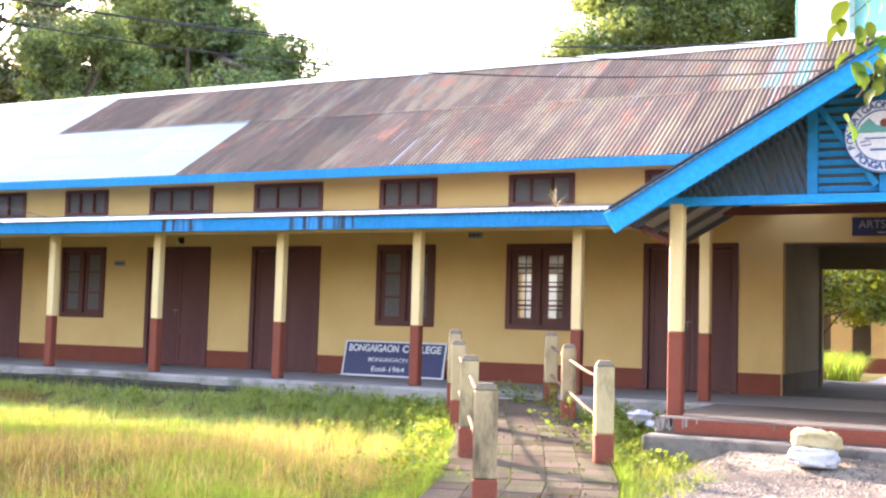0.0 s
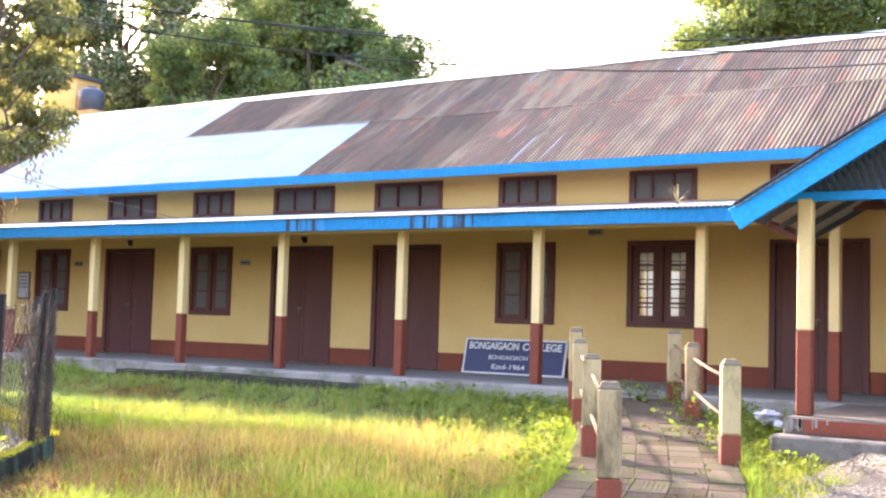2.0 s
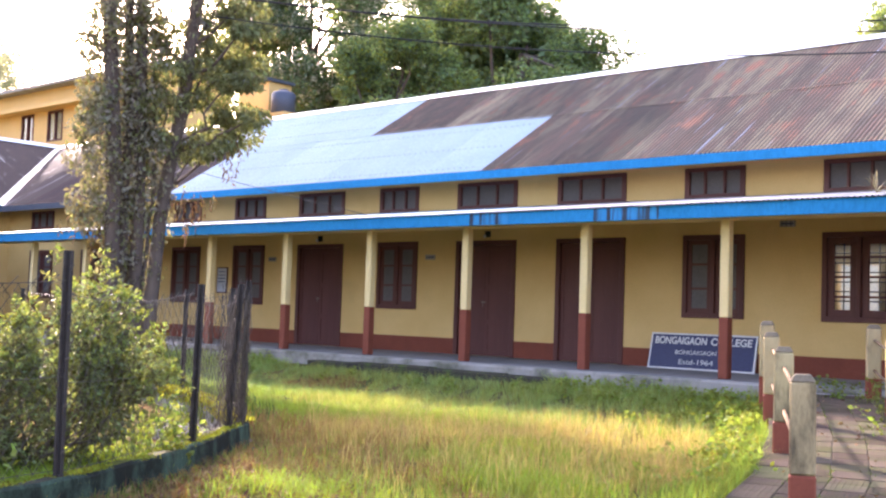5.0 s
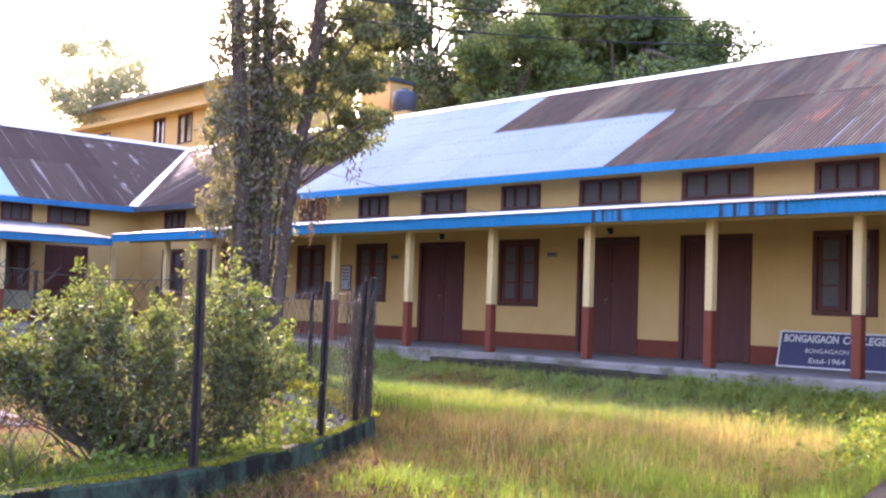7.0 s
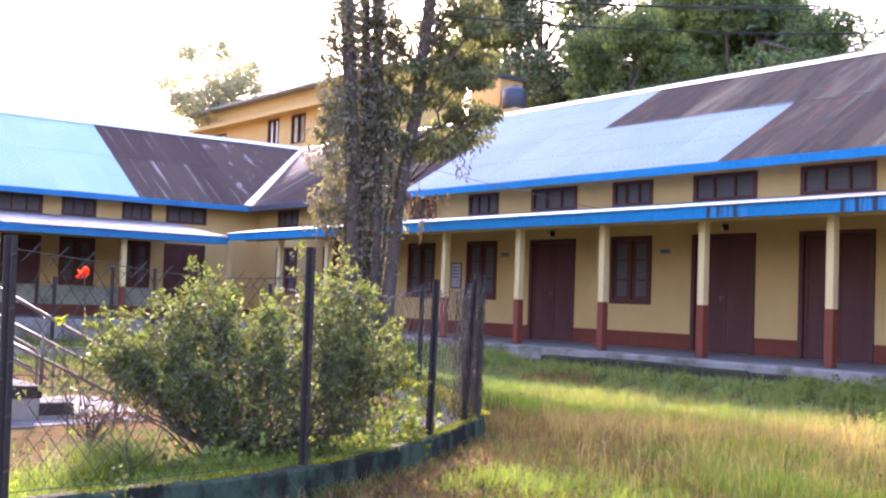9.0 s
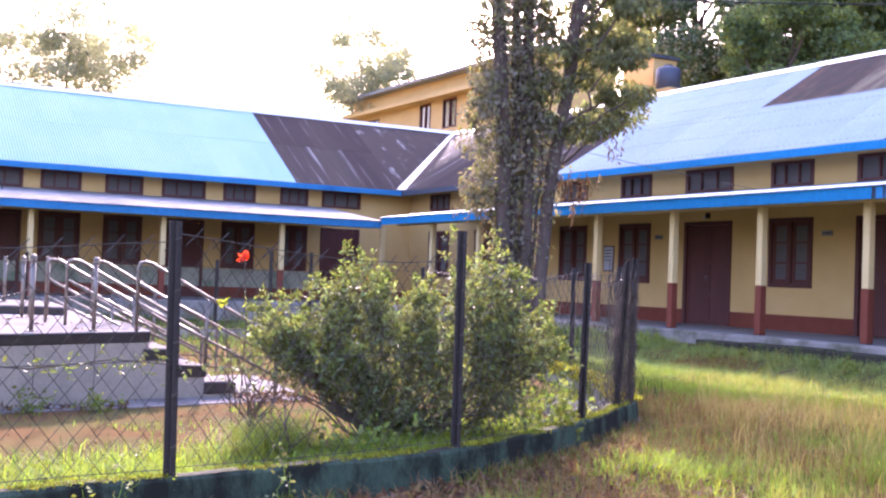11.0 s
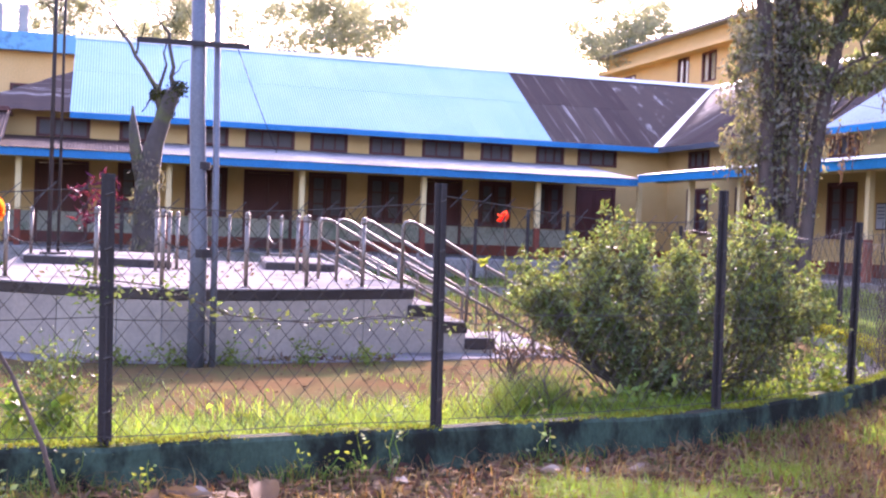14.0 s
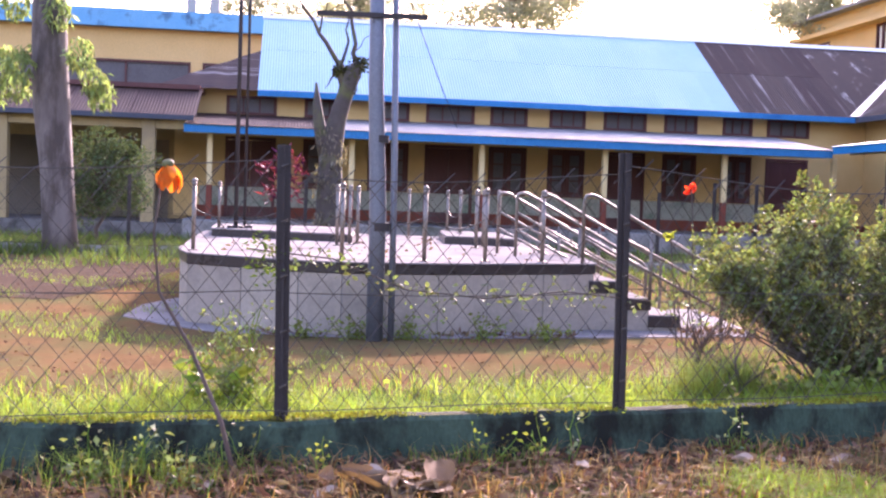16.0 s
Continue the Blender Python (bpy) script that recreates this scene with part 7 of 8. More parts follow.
# ---- buildings further off ----
def far_house(name, label, m, w, d, h, openings, mat=FARWALL, roof_over=0.6, ledges=(), glass=None):
    th = thing(name, label, "building", m)
    part("wall", wall_with_holes(0, w, 0, h, 0, 0.25, openings).mesh("wall", mat), th)
    part("wall", Geo().box(0, 0.25, 0.25, d, 0, h).box(w - .25, w, 0.25, d, 0, h).box(0.25, w - .25, d - .25, d, 0, h).mesh("wall", mat), th)
    part("roof", Geo().box(-roof_over, w + roof_over, -roof_over, d + roof_over, h, h + 0.16).mesh("roof", CONCRETE, bevel=0.02), th, "flat concrete roof slab")
    part("inner_floor", Geo().box(.25, w - .25, .25, d - .25, h * 0.5, h * 0.5 + .1).mesh("inner_floor", CONCRETE), th)
    for z0, z1, out in ledges:
        part("sunshade", Geo().box(0, w, -out, 0.0, z0, z1).mesh("sunshade", mat), th, "projecting sunshade ledge")
    for u0, u1, z0, z1 in openings:
        c = (u0 + u1) / 2
        g = wall_with_holes(u0, u1, z0, z1, -.03, .12, [(u0 + .08, c - .03, z0 + .08, z1 - .08), (c + .03, u1 - .08, z0 + .08, z1 - .08)])
        wd = part("window", g.mesh("window", BROWN), th, "dark window")
        part("pane", Geo().box(u0 + .08, u1 - .08, .05, .056, z0 + .08, z1 - .08).mesh("pane", glass or GLASS), wd).visible_shadow = False
    return th


# two-storey ochre block behind the corner
far_house("classroom_block", "ochre yellow flat-roofed classroom block behind the corner", pose(-61.8, 28.4, 0), 20.0, 4, 11.6,
          [(8.5, 9.7, 9.0, 10.5), (11.0, 12.4, 9.0, 10.5), (14.6, 16.0, 9.0, 10.5), (17.4, 18.8, 9.0, 10.5), (2.2, 3.6, 9.2, 10.3)], ledges=[(10.55, 10.75, 0.7)])
g = Geo().tube([(0, 0, 0), (0, 0, 1.0), (0, 0, 1.1), (0, 0, 1.2)], [0.58, 0.58, 0.5, 0.22], 18)
tk = thing("water_tank", "black plastic water tank on the far roof", "water tank", pose(-40.75, 34.7, 10.35))
part("tank_body", g.mesh("tank_body", TANK, smooth=True), tk)
part("lid", Geo().tube([(0, 0, 1.19), (0, 0, 1.26)], 0.22, 14).mesh("lid", TANK), tk)
th = thing("rooftop_room", "small ochre rooftop room with dark roof on the far block", "building", pose(-44.0, 34.6, 10.3))
part("wall", Geo().box(0, 2.3, 0, 1.4, 0, 1.8).mesh("wall", FARWALL), th)
part("roof", Geo().box(-.3, 2.45, -.2, 1.5, 1.8, 1.95).mesh("roof", DARKTRIM), th)
part("lower_wall", Geo().box(0, 4.4, -.8, 1.4, -10.3, 0.05).mesh("lower_wall", FARWALL), th)
# Added: gives the see-through window a pale view instead of bright sky.
solo("boundary_wall", Geo().box(-17, -9.5, 31.0, 31.25, 0, 4.6).mesh("boundary_wall", BACKWALL), "added pale wall that dims the daylight behind the grilled window", "wall", kind="structure")

# mint masonry tower that rises through the long roof
th = thing("roof_tower", "pale mint masonry tower rising through the roof ridge", "tower", pose(-3.24, 21.35, 5.6, 0, 0, -30))
part("wall", Geo().box(0, 1.12, 0, 1.7, 0, 3.4).mesh("wall", TEAL, bevel=0.012), th)
part("wall", Geo().box(1.12, 3.2, 0.16, 1.7, 0, 3.4).mesh("wall", TEALDARK, bevel=0.012), th, "teal side bay")
part("downpipe", Geo().tube([(0.02, -0.03, 0.98), (0.02, -0.03, 3.4)], 0.022, 8).mesh("downpipe", TEALDARK, smooth=True), th, "thin dark downpipe")
# building beyond the passage
th = thing("rear_building", "low yellow building with dark doors beyond the passage", "building", pose(-8, 39.4, 0.3))
part("wall", wall_with_holes(0, 14, 0, 3.2, 0, .25, [(2.3, 3.15, 0.4, 2.1), (3.8, 4.4, 0.4, 2.1), (5.6, 6.6, 0.4, 2.1)]).mesh("wall", FARWALL), th)
part("wall", Geo().box(0, 14, 1.1, 1.3, 0, 3.2).mesh("wall", DARKROOM), th)
part("roof", Geo().box(-.5, 14.5, -.5, 1.4, 3.2, 3.35).mesh("roof", DARKRUST), th)
part("dado", Geo().box(0, 14, -.02, 0, 0, .5).mesh("dado", RED), th)
solo("back_path", Geo().box(-2.6, 1.2, 24.4, 38.6, 0.0, 0.42).mesh("back_path", CONCRETE), "pale cement path behind the passage", "path", kind="structure")

# house and two-storey block beyond the end of the blue-roofed wing
th = thing("roadside_house", "low yellow house with brown corrugated porch roof", "house", pose(-29.0, -2.4, 0, 0, 0, 90))
rf = part("roof", None, th, "rusty brown corrugated porch roof")
for i in range(11):
    part("sheet", sheet_mesh(2.1, 0.86, BROWNRUST), rf, "", slope_frame(-8.8 + i * 0.8, -0.2, 3.05, 0.42))
part("fascia", Geo().box(-8.8, 0.0, -.24, -.2, 2.94, 3.06).mesh("fascia", DARKTRIM), th)
part("wall", wall_with_holes(-10, -0.2, 0, 4.0, 3.9, 4.1, [(-9.4, -7.2, 0.4, 2.6), (-6.6, -4.2, 0.4, 2.6), (-3.4, -1.0, 0.4, 2.6)]).mesh("wall", SHADEWALL), th)
part("wall", Geo().box(-10, -.2, 6, 6.2, 0, 4).mesh("wall", DARKROOM), th)
part("porch_ceiling", Geo().box(-10, 0.0, 1.55, 6.2, 3.84, 3.96).mesh("porch_ceiling", BROWN), th)
part("beam", Geo().box(-10, -.2, .05, .25, 2.72, 2.94).mesh("beam", SHADEWALL), th, "yellow porch beam")
for u in (-1.1, -4.6, -8.0):
    part("pillar", Geo().box(u - .16, u + .16, 0, .3, 0, 2.95).mesh("pillar", SHADEWALL, bevel=.01), th, "square yellow porch pillar")
part("plinth", Geo().box(-10, -.2, -.3, 3.9, 0, .4).mesh("plinth", STEPCON), th)
far_house("two_storey_block", "two-storey yellow block with blue parapet behind the house", pose(-40, -13.0, 0, 0, 0, 90), 12.6, 8, 6.6,
          [(5.2, 9.5, 4.35, 5.55), (9.9, 12.3, 4.35, 5.55), (0.6, 4.8, 4.35, 5.55)], FARWALL, 0.3, glass=DUSTPANE)
solo("parapet", Geo().box(-39.75, -39.6, -13.4, -0.2, 6.6, 7.2).mesh("parapet", BLUE_PALE), "weathered pale blue parapet fascia", "parapet", kind="structure")
th = thing("roof_columns", "two concrete column stubs on the far roof", "column", pose(-41, -3.6, 6.7))
for y in (0, 0.8):
    part("column", Geo().box(-.15, .15, y - .15, y + .15, 0, 1.6).mesh("column", CONCRETE), th)


# ---- cables ----
def cable(name, label, p, q, sag, r=0.008, mat=BLACK):
    p, q = Vector(p), Vector(q)
    pts = [p.lerp(q, i / 24) - Vector((0, 0, 4 * sag * (i / 24) * (1 - i / 24))) for i in range(25)]
    return solo(name, Geo().tube(pts, r, 5).mesh(name, mat), label, "cable", group="overhead cables")


def strung_cable(label, p, m, q, r=0.010):
    """A cable through three places."""
    p, m, q = Vector(p), Vector(m), Vector(q)
    k = (m - p).length / ((m - p).length + (q - m).length)
    c = (m - p * (1 - k) ** 2 - q * k ** 2) / (2 * k * (1 - k))
    pts = [p * (1 - t) ** 2 + c * 2 * t * (1 - t) + q * t ** 2 for t in [i / 30 for i in range(31)]]
    solo("overhead_cable", Geo().tube(pts, r, 5).mesh("overhead_cable", BLACK), label, "cable", group="overhead cables")


strung_cable("black overhead service cable above the roof", (-13.38, 10.46, 5.89), (-6.08, 12.61, 4.81), (-1.49, 12.52, 4.32))
strung_cable("black overhead service cable above the roof", (-13.59, 10.19, 5.93), (-6.4, 12.45, 4.9), (-1.95, 12.86, 4.64))
strung_cable("black overhead service cable above the roof", (-13.58, 10.2, 5.59), (-5.43, 12.91, 4.52), (-1.49, 12.52, 4.21))
cable("overhead_cable", "thin overhead cable above the blue roof", (-29.21, 7.14, 7.78), (-27.73, 11.64, 6.59), 0.06, 0.018)


cable("roof_cable", "thin black cable hanging down over the pale blue roof", (-31.0, 3.0, 6.75), (-31.0, 4.49, 3.12), 0.05, 0.012)
cable("roof_cable", "thin grey cable sloping past the long wing's eave", (-22.6, 15.9, 4.62), (-15.2, 15.6, 3.08), 0.02, 0.006)


th = thing("roof_antenna", "thin bare television aerial behind the pale blue roof", "antenna", Matrix.Translation((-38.4, 11.4, 5.0)))
part("mast", Geo().tube([(0, 0, 0), (0, 0, 3.15)], 0.035, 6).mesh("mast", GALV), th)
part("boom", Geo().tube([(0, -.5, 2.95), (0, .5, 3.05)], 0.025, 5).mesh("boom", GALV), th)
for k in range(5):
    part("element", Geo().tube([(-.1, -.45 + .22 * k, 2.75 + .022 * k), (.1, -.45 + .22 * k, 3.17 + .022 * k)], 0.02, 5).mesh("element", GALV), th)


# ---- sacks on the porch step ----
def sack(name, label, c, rx, ry, rz, mat, seed, rz_deg=0):
    g = Geo().ball((0, 0, 0), 1, 1, 1, 40, 24)
    v = np.array(g.v)
    s = np.sign(v) * np.abs(v) ** 0.62
    n = np.array([noise.fractal(Vector(p * 2.0) + Vector((seed, 0, 0)), 0.6, 2.0, 5) for p in v])
    s *= (1 + 0.20 * n)[:, None]
    g.v = [tuple(p) for p in s * np.array([rx, ry, rz])]
    return solo(name, g.mesh(name, mat, smooth=True), label, "sack", pose(*c, 0, 4, rz_deg))


sack("cement_sack", "crumpled white woven sack lying on the porch steps", (-1.46, 10.76, 0.285), 0.215, 0.16, 0.085, SACKB, 3, -5)
sack("cement_sack", "yellowed lumpy sack stacked on a white one", (-1.45, 10.85, 0.425), 0.20, 0.15, 0.095, SACKA, 7, 8)


def crumple(name, label, c, r, mat, seed):
    rng = np.random.default_rng(seed)
    g = Geo().ball((0, 0, 0), r, r * .8, r * .5, 12, 8)
    g.v = [tuple(np.array(p) * (1 + rng.normal(0, 0.22))) for p in g.v]
    return solo(name, g.mesh(name, mat), label, "litter", pose(*c))


crumple("plastic_litter", "crumpled white plastic sheet among the weeds", (-3.62, 12.75, 0.40), 0.15, SACKB, 5)
crumple("plastic_litter", "crumpled white plastic sheet among the weeds", (-3.42, 12.55, 0.34), 0.09, SACKB, 6)


# ---- on the facade ----
th = thing("notice_board", "small framed paper notice on the veranda wall", "notice", Matrix.Translation((-21.9, 16.985, 1.62)))
part("board", Geo().box(-0.2, 0.2, -0.015, 0.012, 0, 0.62).mesh("board", BROWN, bevel=0.004), th)
part("paper", Geo().box(-0.17, 0.17, -0.018, -0.0155, 0.03, 0.59).mesh("paper", SACKB), th, "pale paper sheet")
for z in (0.5, 0.42, 0.34, 0.26):
    part("text_bar", Geo().box(-0.13, 0.12, -0.0195, -0.0182, z, z + 0.022).mesh("text_bar", SIGNBLUE), th, "unreadable line of print")
for x, z in ((-15.23, 2.43), (-7.68, 2.90), (-20.1, 2.42)):
    th = thing("name_plate", "small dull grey plate on the wall", "plate", Matrix.Translation((x, 16.992, z)), group="wall plates")
    part("plate", Geo().box(-.13, .13, -.008, .006, -.05, .05).mesh("plate", ZINC_OLD, bevel=0.002), th)
    part("text_bar", Geo().box(-.1, .1, -.0095, -.0082, -.012, .012).mesh("text_bar", SIGNBLUE), th, "unreadable line")
for x in (-18.5, -13.75, -4.2):
    th = thing("bulb_holder", "dark bulb holder on a block over the door", "light fitting", Matrix.Translation((x, 16.99, 2.86)), group="door lamps")
    part("block", Geo().box(-.06, .06, -.03, .008, -.06, .06).mesh("block", IRON, bevel=0.004), th)
    part("socket", Geo().tube([(0, -.03, -.01), (0, -.07, -.03)], 0.024, 8).mesh("socket", BLACK), th)
    part("bulb", Geo().ball((0, -.1, -.045), .028, .028, .034, 10, 6).mesh("bulb", WHITE, smooth=True), th)


def spiky(name, label, cat, c, n, L, mat, seed, width=0.02, up=0.6):
    rng = np.random.default_rng(seed)
    g = Geo()
    for i in range(n):
        a = 2 * math.pi * i / n + rng.normal(0, .3)
        e = rng.uniform(0.1, 1.3) * up
        l = L * rng.uniform(0.6, 1.1)
        d = Vector((math.cos(a) * math.cos(e), math.sin(a) * math.cos(e), math.sin(e)))
        s = d.cross(Vector((0, 0, 1))).normalized() * width
        k = len(g.v)
        for t, w in ((0, .5), (.35, 1), (.7, .8), (1, .05)):
            q = d * l * t + Vector((0, 0, -0.45 * l * t * t))
            g.v += [tuple(q - s * w), tuple(q + s * w)]
        g.f += [(k + 2 * j, k + 2 * j + 1, k + 2 * j + 3, k + 2 * j + 2) for j in range(3)]
        g.mi += [0] * 3
    return solo(name, g.mesh(name, mat), label, cat, pose(*c))


spiky("air_plant", "dry grey spiky plant growing on the veranda roof", "plant", (-5.45, 14.75, 3.06), 26, 0.56, LEAF_IVY, 3, 0.007, 1.3)


# ---- leafy branch hanging before the porch ----
def hanging_branch():
    rng = np.random.default_rng(71)
    th = thing("hanging_branch", "sunlit bright green leafy branch hanging down", "branch", Matrix.Translation((-0.06, 4.2, 2.61)))
    g = Geo()
    twigs = [limb(g, rng, (0.3, 0, 0.25), (-0.36, 0, -0.42), 0.008, 0.002, 6, 0.06, 5), limb(g, rng, (0.15, 0, 0.1), (-0.34, 0.05, -0.28), 0.006, 0.002, 6, 0.06, 5),
             limb(g, rng, (0.3, 0, 0.0), (-0.2, -0.05, -0.45), 0.006, 0.002, 6, 0.06, 5), limb(g, rng, (0.2, 0, 0.3), (-0.38, 0.02, -0.12), 0.006, 0.002, 6, 0.06, 5)]
    limb(g, rng, (0.3, 0, 0.25), (1.75, 0.5, 1.6), 0.008, 0.03, 6, 0.03, 6)
    part("twig", g.mesh("twig", BARK), th)
    for k in range(92):
        t = twigs[k % len(twigs)]
        p = Vector(t[rng.integers(2, len(t))]) + Vector(rng.normal(0, 0.045, 3))
        L = rng.uniform(0.06, 0.105)
        w = L * 0.36
        b = Geo()
        n = 7
        rows = []
        for i in range(n):
            u = i / (n - 1)
            ww = w * 2.1 * (u + 0.03) ** 0.6 * (1.0 - u) ** 0.9
            rows.append([(-ww, L * u, 0.012 * math.sin(u * 3) + ww * .25), (0, L * u, 0.012 * math.sin(u * 3)), (ww, L * u, 0.012 * math.sin(u * 3) + ww * .25)])
        b.v = [p2 for r in rows for p2 in r]
        for i in range(n - 1):
            for j in range(2):
                b.f.append((3 * i + j, 3 * i + j + 1, 3 * i + j + 4, 3 * i + j + 3))
                b.mi.append(0)
        rot = Euler((rng.normal(-1.35, .32), rng.normal(0, .4), rng.uniform(0, 6.28))).to_matrix().to_4x4()
        part("leaf", b.mesh("leaf", LEAF_BRIGHT, smooth=True), th, "", Matrix.Translation(p) @ rot)


hanging_branch()
# Out of view: holds the hanging branch; crown widened to block porch sky light.
tree("tree", "unseen tree bearing the branch, crown spread to shade the porch", (2.2, 4.9, 0), 0.12, ((1.6, 0.4, 5.6), (3.2, 2.8, 1.7)), 90, 0.6, 170, 0.11, [(LEAF_BRIGHT, 0.5), (LEAF_DARK, 0.5)], 72, core=24)


# ---- plants and litter by the kerb ----
def dry_leaf(name, c, L, seed, mat=LEAF_DRY):
    rng = np.random.default_rng(seed)
    g = Geo()
    n, m = 8, 4
    curl, bend = rng.uniform(0.4, 1.3), rng.uniform(-0.5, 0.9)
    for i in range(n + 1):
        u = i / n
        w = L * 0.34 * math.sin(math.pi * (0.06 + 0.9 * u)) ** 0.7
        for j in range(-m, m + 1):
            t = j / m
            g.v.append((w * math.sin(t * curl) / curl, L * (u - 0.5), w * (1 - math.cos(t * curl)) * 0.9 + 0.12 * L * bend * math.sin(math.pi * u) + rng.normal(0, 0.004)))
    k = 2 * m + 1
    for i in range(n):
        for j in range(2 * m):
            g.f.append((i * k + j, i * k + j + 1, (i + 1) * k + j + 1, (i + 1) * k + j))
            g.mi.append(0)
    return solo(name, g.mesh(name, mat, smooth=True), "large curled dry brown leaf on the ground", "leaf", pose(*c, rng.normal(0, 14), rng.normal(0, 14), rng.uniform(0, 360)), group="fallen leaves")


lr = np.random.default_rng(81)
for k in range(16):
    dry_leaf("dry_leaf", (-5.0 + lr.normal(0, .10), 0.5 + lr.normal(0, .16), 0.04 + 0.010 * (k % 6)), lr.uniform(0.16, 0.27), 100 + k, LEAF_PALE if k % 3 == 0 else LEAF_DRY)
for k in range(46):
    y = lr.uniform(-1.2, 3.6)
    x = float(np.interp(y, [q[1] for q in KERB], [q[0] for q in KERB])) + lr.uniform(0.16, 1.0)
    dry_leaf("dry_leaf", (x, y, 0.05), lr.uniform(0.06, 0.16), 200 + k, LEAF_PALE if k % 4 == 0 else LEAF_DRY)


def straw_litter():
    rng = np.random.default_rng(82)
    n = 9000
    y = rng.uniform(-2.2, 5.8, n)
    x = np.interp(y, [q[1] for q in KERB], [q[0] for q in KERB]) + rng.uniform(0.08, 1.9, n)
    p = np.stack([x, y, np.full(n, 0.02)], 1)
    solo("leaf_litter", leaf_mesh("leaf_litter", p + np.array([0, 0, 1]) * rng.uniform(0, .05, n)[:, None], 0.07, LEAF_DRY, rng, 0.0, 0.35), "brown leaf litter and straw before the kerb", "leaf litter", kind="stuff")
    q = p[rng.random(n) < 0.6]
    solo("dead_grass", blades("dead_grass", q, rng.uniform(0.05, 0.2, len(q)), 0.006, 1.3, GRASS_D, rng), "matted dead grass before the kerb", "grass", kind="stuff")
    y = rng.uniform(-2.0, 6.6, 2600)
    x = np.interp(y, [q[1] for q in KERB], [q[0] for q in KERB]) + 0.1 + np.abs(rng.normal(0, 0.05, len(y)))
    k = np.stack([x, y, np.zeros(len(y))], 1)
    k = k[field(k[:, 0] * 2, k[:, 1] * 2, 1.0, 3.0) > 0.1]
    solo("kerb_foot_grass", blades("kerb_foot_grass", k, rng.uniform(0.04, 0.18, len(k)), 0.006, 0.8, GRASS_G, rng), "thin green grass along the foot of the kerb", "grass", kind="stuff")
    # green tufts in the dead grass
    c = np.array([(-4.95, 2.25), (-4.8, 2.5), (-4.7, 2.85), (-4.55, 2.4), (-5.2, 3.5)])
    t = c[rng.integers(0, len(c), 8500)] + rng.normal(size=(8500, 2)) * 0.14
    t = np.concatenate([t, np.zeros((len(t), 1))], 1)
    t2 = np.stack([rng.normal(-5.13, 0.10, 600), rng.normal(-0.62, 0.22, 600), np.zeros(600)], 1)
    solo("kerb_tuft", blades("kerb_tuft", t2, rng.uniform(0.08, 0.26, 600), 0.004, 0.9, GRASS_G, rng), "loose tuft of green grass at the foot of the kerb", "grass", kind="stuff")
    solo("green_tuft", blades("green_tuft", t, rng.uniform(0.05, 0.16, len(t)), 0.006, 0.9, GRASS_LUSH, rng), "fresh green tufts among the dead grass", "grass", kind="stuff")


straw_litter()


def path_growth():
    """Moss and seedlings in the joints of the path, with fallen leaves."""
    rng = np.random.default_rng(84)
    n = 1600
    y = rng.uniform(6.4, 13.7, n)
    k = rng.integers(-2, 3, n)
    ys, xs, zs = [v.y for v in PATH], [v.x for v in PATH], [v.z for v in PATH]
    o = (k + 0.5) * 0.29 + rng.normal(0, 0.012, n)
    p = np.stack([np.interp(y, ys, xs) + o * 0.92, y + o * 0.4, np.interp(y, ys, zs) + 0.004], 1)
    p = p[(field(p[:, 0] * 2, p[:, 1] * 2, 1.0, 0.5) > 0.15) & (np.abs(o) < 0.7) & (p[:, 1] > 7.0)]
    solo("path_moss", blades("path_moss", p, rng.uniform(0.01, 0.045, len(p)), 0.006, 1.0, GRASS_DEEP, rng), "moss and seedlings in the path joints", "moss", kind="stuff")
    q = np.stack([rng.uniform(-0.7, 0.7, 130), rng.uniform(7.2, 13.6, 130), np.zeros(130)], 1)
    q[:, 2] = np.interp(q[:, 1], ys, zs) + 0.02
    q[:, 0] += np.interp(q[:, 1], ys, xs)
    solo("path_litter", leaf_mesh("path_litter", q, 0.05, LEAF_DRY, rng, 0.0, 0.5), "dry leaves scattered on the path", "leaf litter", kind="stuff")


path_growth()


def kerb_moss():
    rng = np.random.default_rng(83)
    y = np.concatenate([rng.uniform(-1.8, 1.6, 3600), rng.uniform(3.8, 6.66, 6000), rng.uniform(1.6, 3.8, 1500)])
    x = np.interp(y, [q[1] for q in KERB], [q[0] for q in KERB]) + rng.normal(0, 0.03, len(y))
    p = np.stack([x, y, np.full(len(y), 0.247)], 1)
    p = p[field(p[:, 0] * 3, p[:, 1] * 3, 1.0, 2.0) > -0.5]
    t = rng.uniform(0, 1, 5200)
    bx = np.interp(t, np.linspace(0, 1, 5), [q[0] for q in KERB_BACK[:5]])
    by = np.interp(t, np.linspace(0, 1, 5), [q[1] for q in KERB_BACK[:5]])
    top = np.stack([bx, by, np.full(5200, 0.25)], 1) + rng.normal(size=(5200, 3)) * np.array([0.04, 0.04, 0.004])
    t = rng.random(3000) ** 1.3
    inner = np.stack([np.interp(t, np.linspace(0, 1, 5), [q[0] - 0.045 for q in KERB_BACK[:5]]), np.interp(t, np.linspace(0, 1, 5), [q[1] - 0.07 for q in KERB_BACK[:5]]), 0.25 - 0.13 * rng.random(3000) ** 2], 1)
    back = np.concatenate([top, inner + rng.normal(size=(3000, 3)) * 0.012])
    solo("back_kerb_moss", leaf_mesh("back_kerb_moss", back, 0.042, MOSSBRIGHT, rng, -0.6, 0.6), "thick yellow-green moss hanging over the kerb at the back", "moss", kind="stuff")
    solo("kerb_moss", leaf_mesh("kerb_moss", p, 0.02, MOSSLEAF, rng, -0.6, 0.6), "yellow-green moss cushions on the kerb top", "moss", kind="stuff")


kerb_moss()


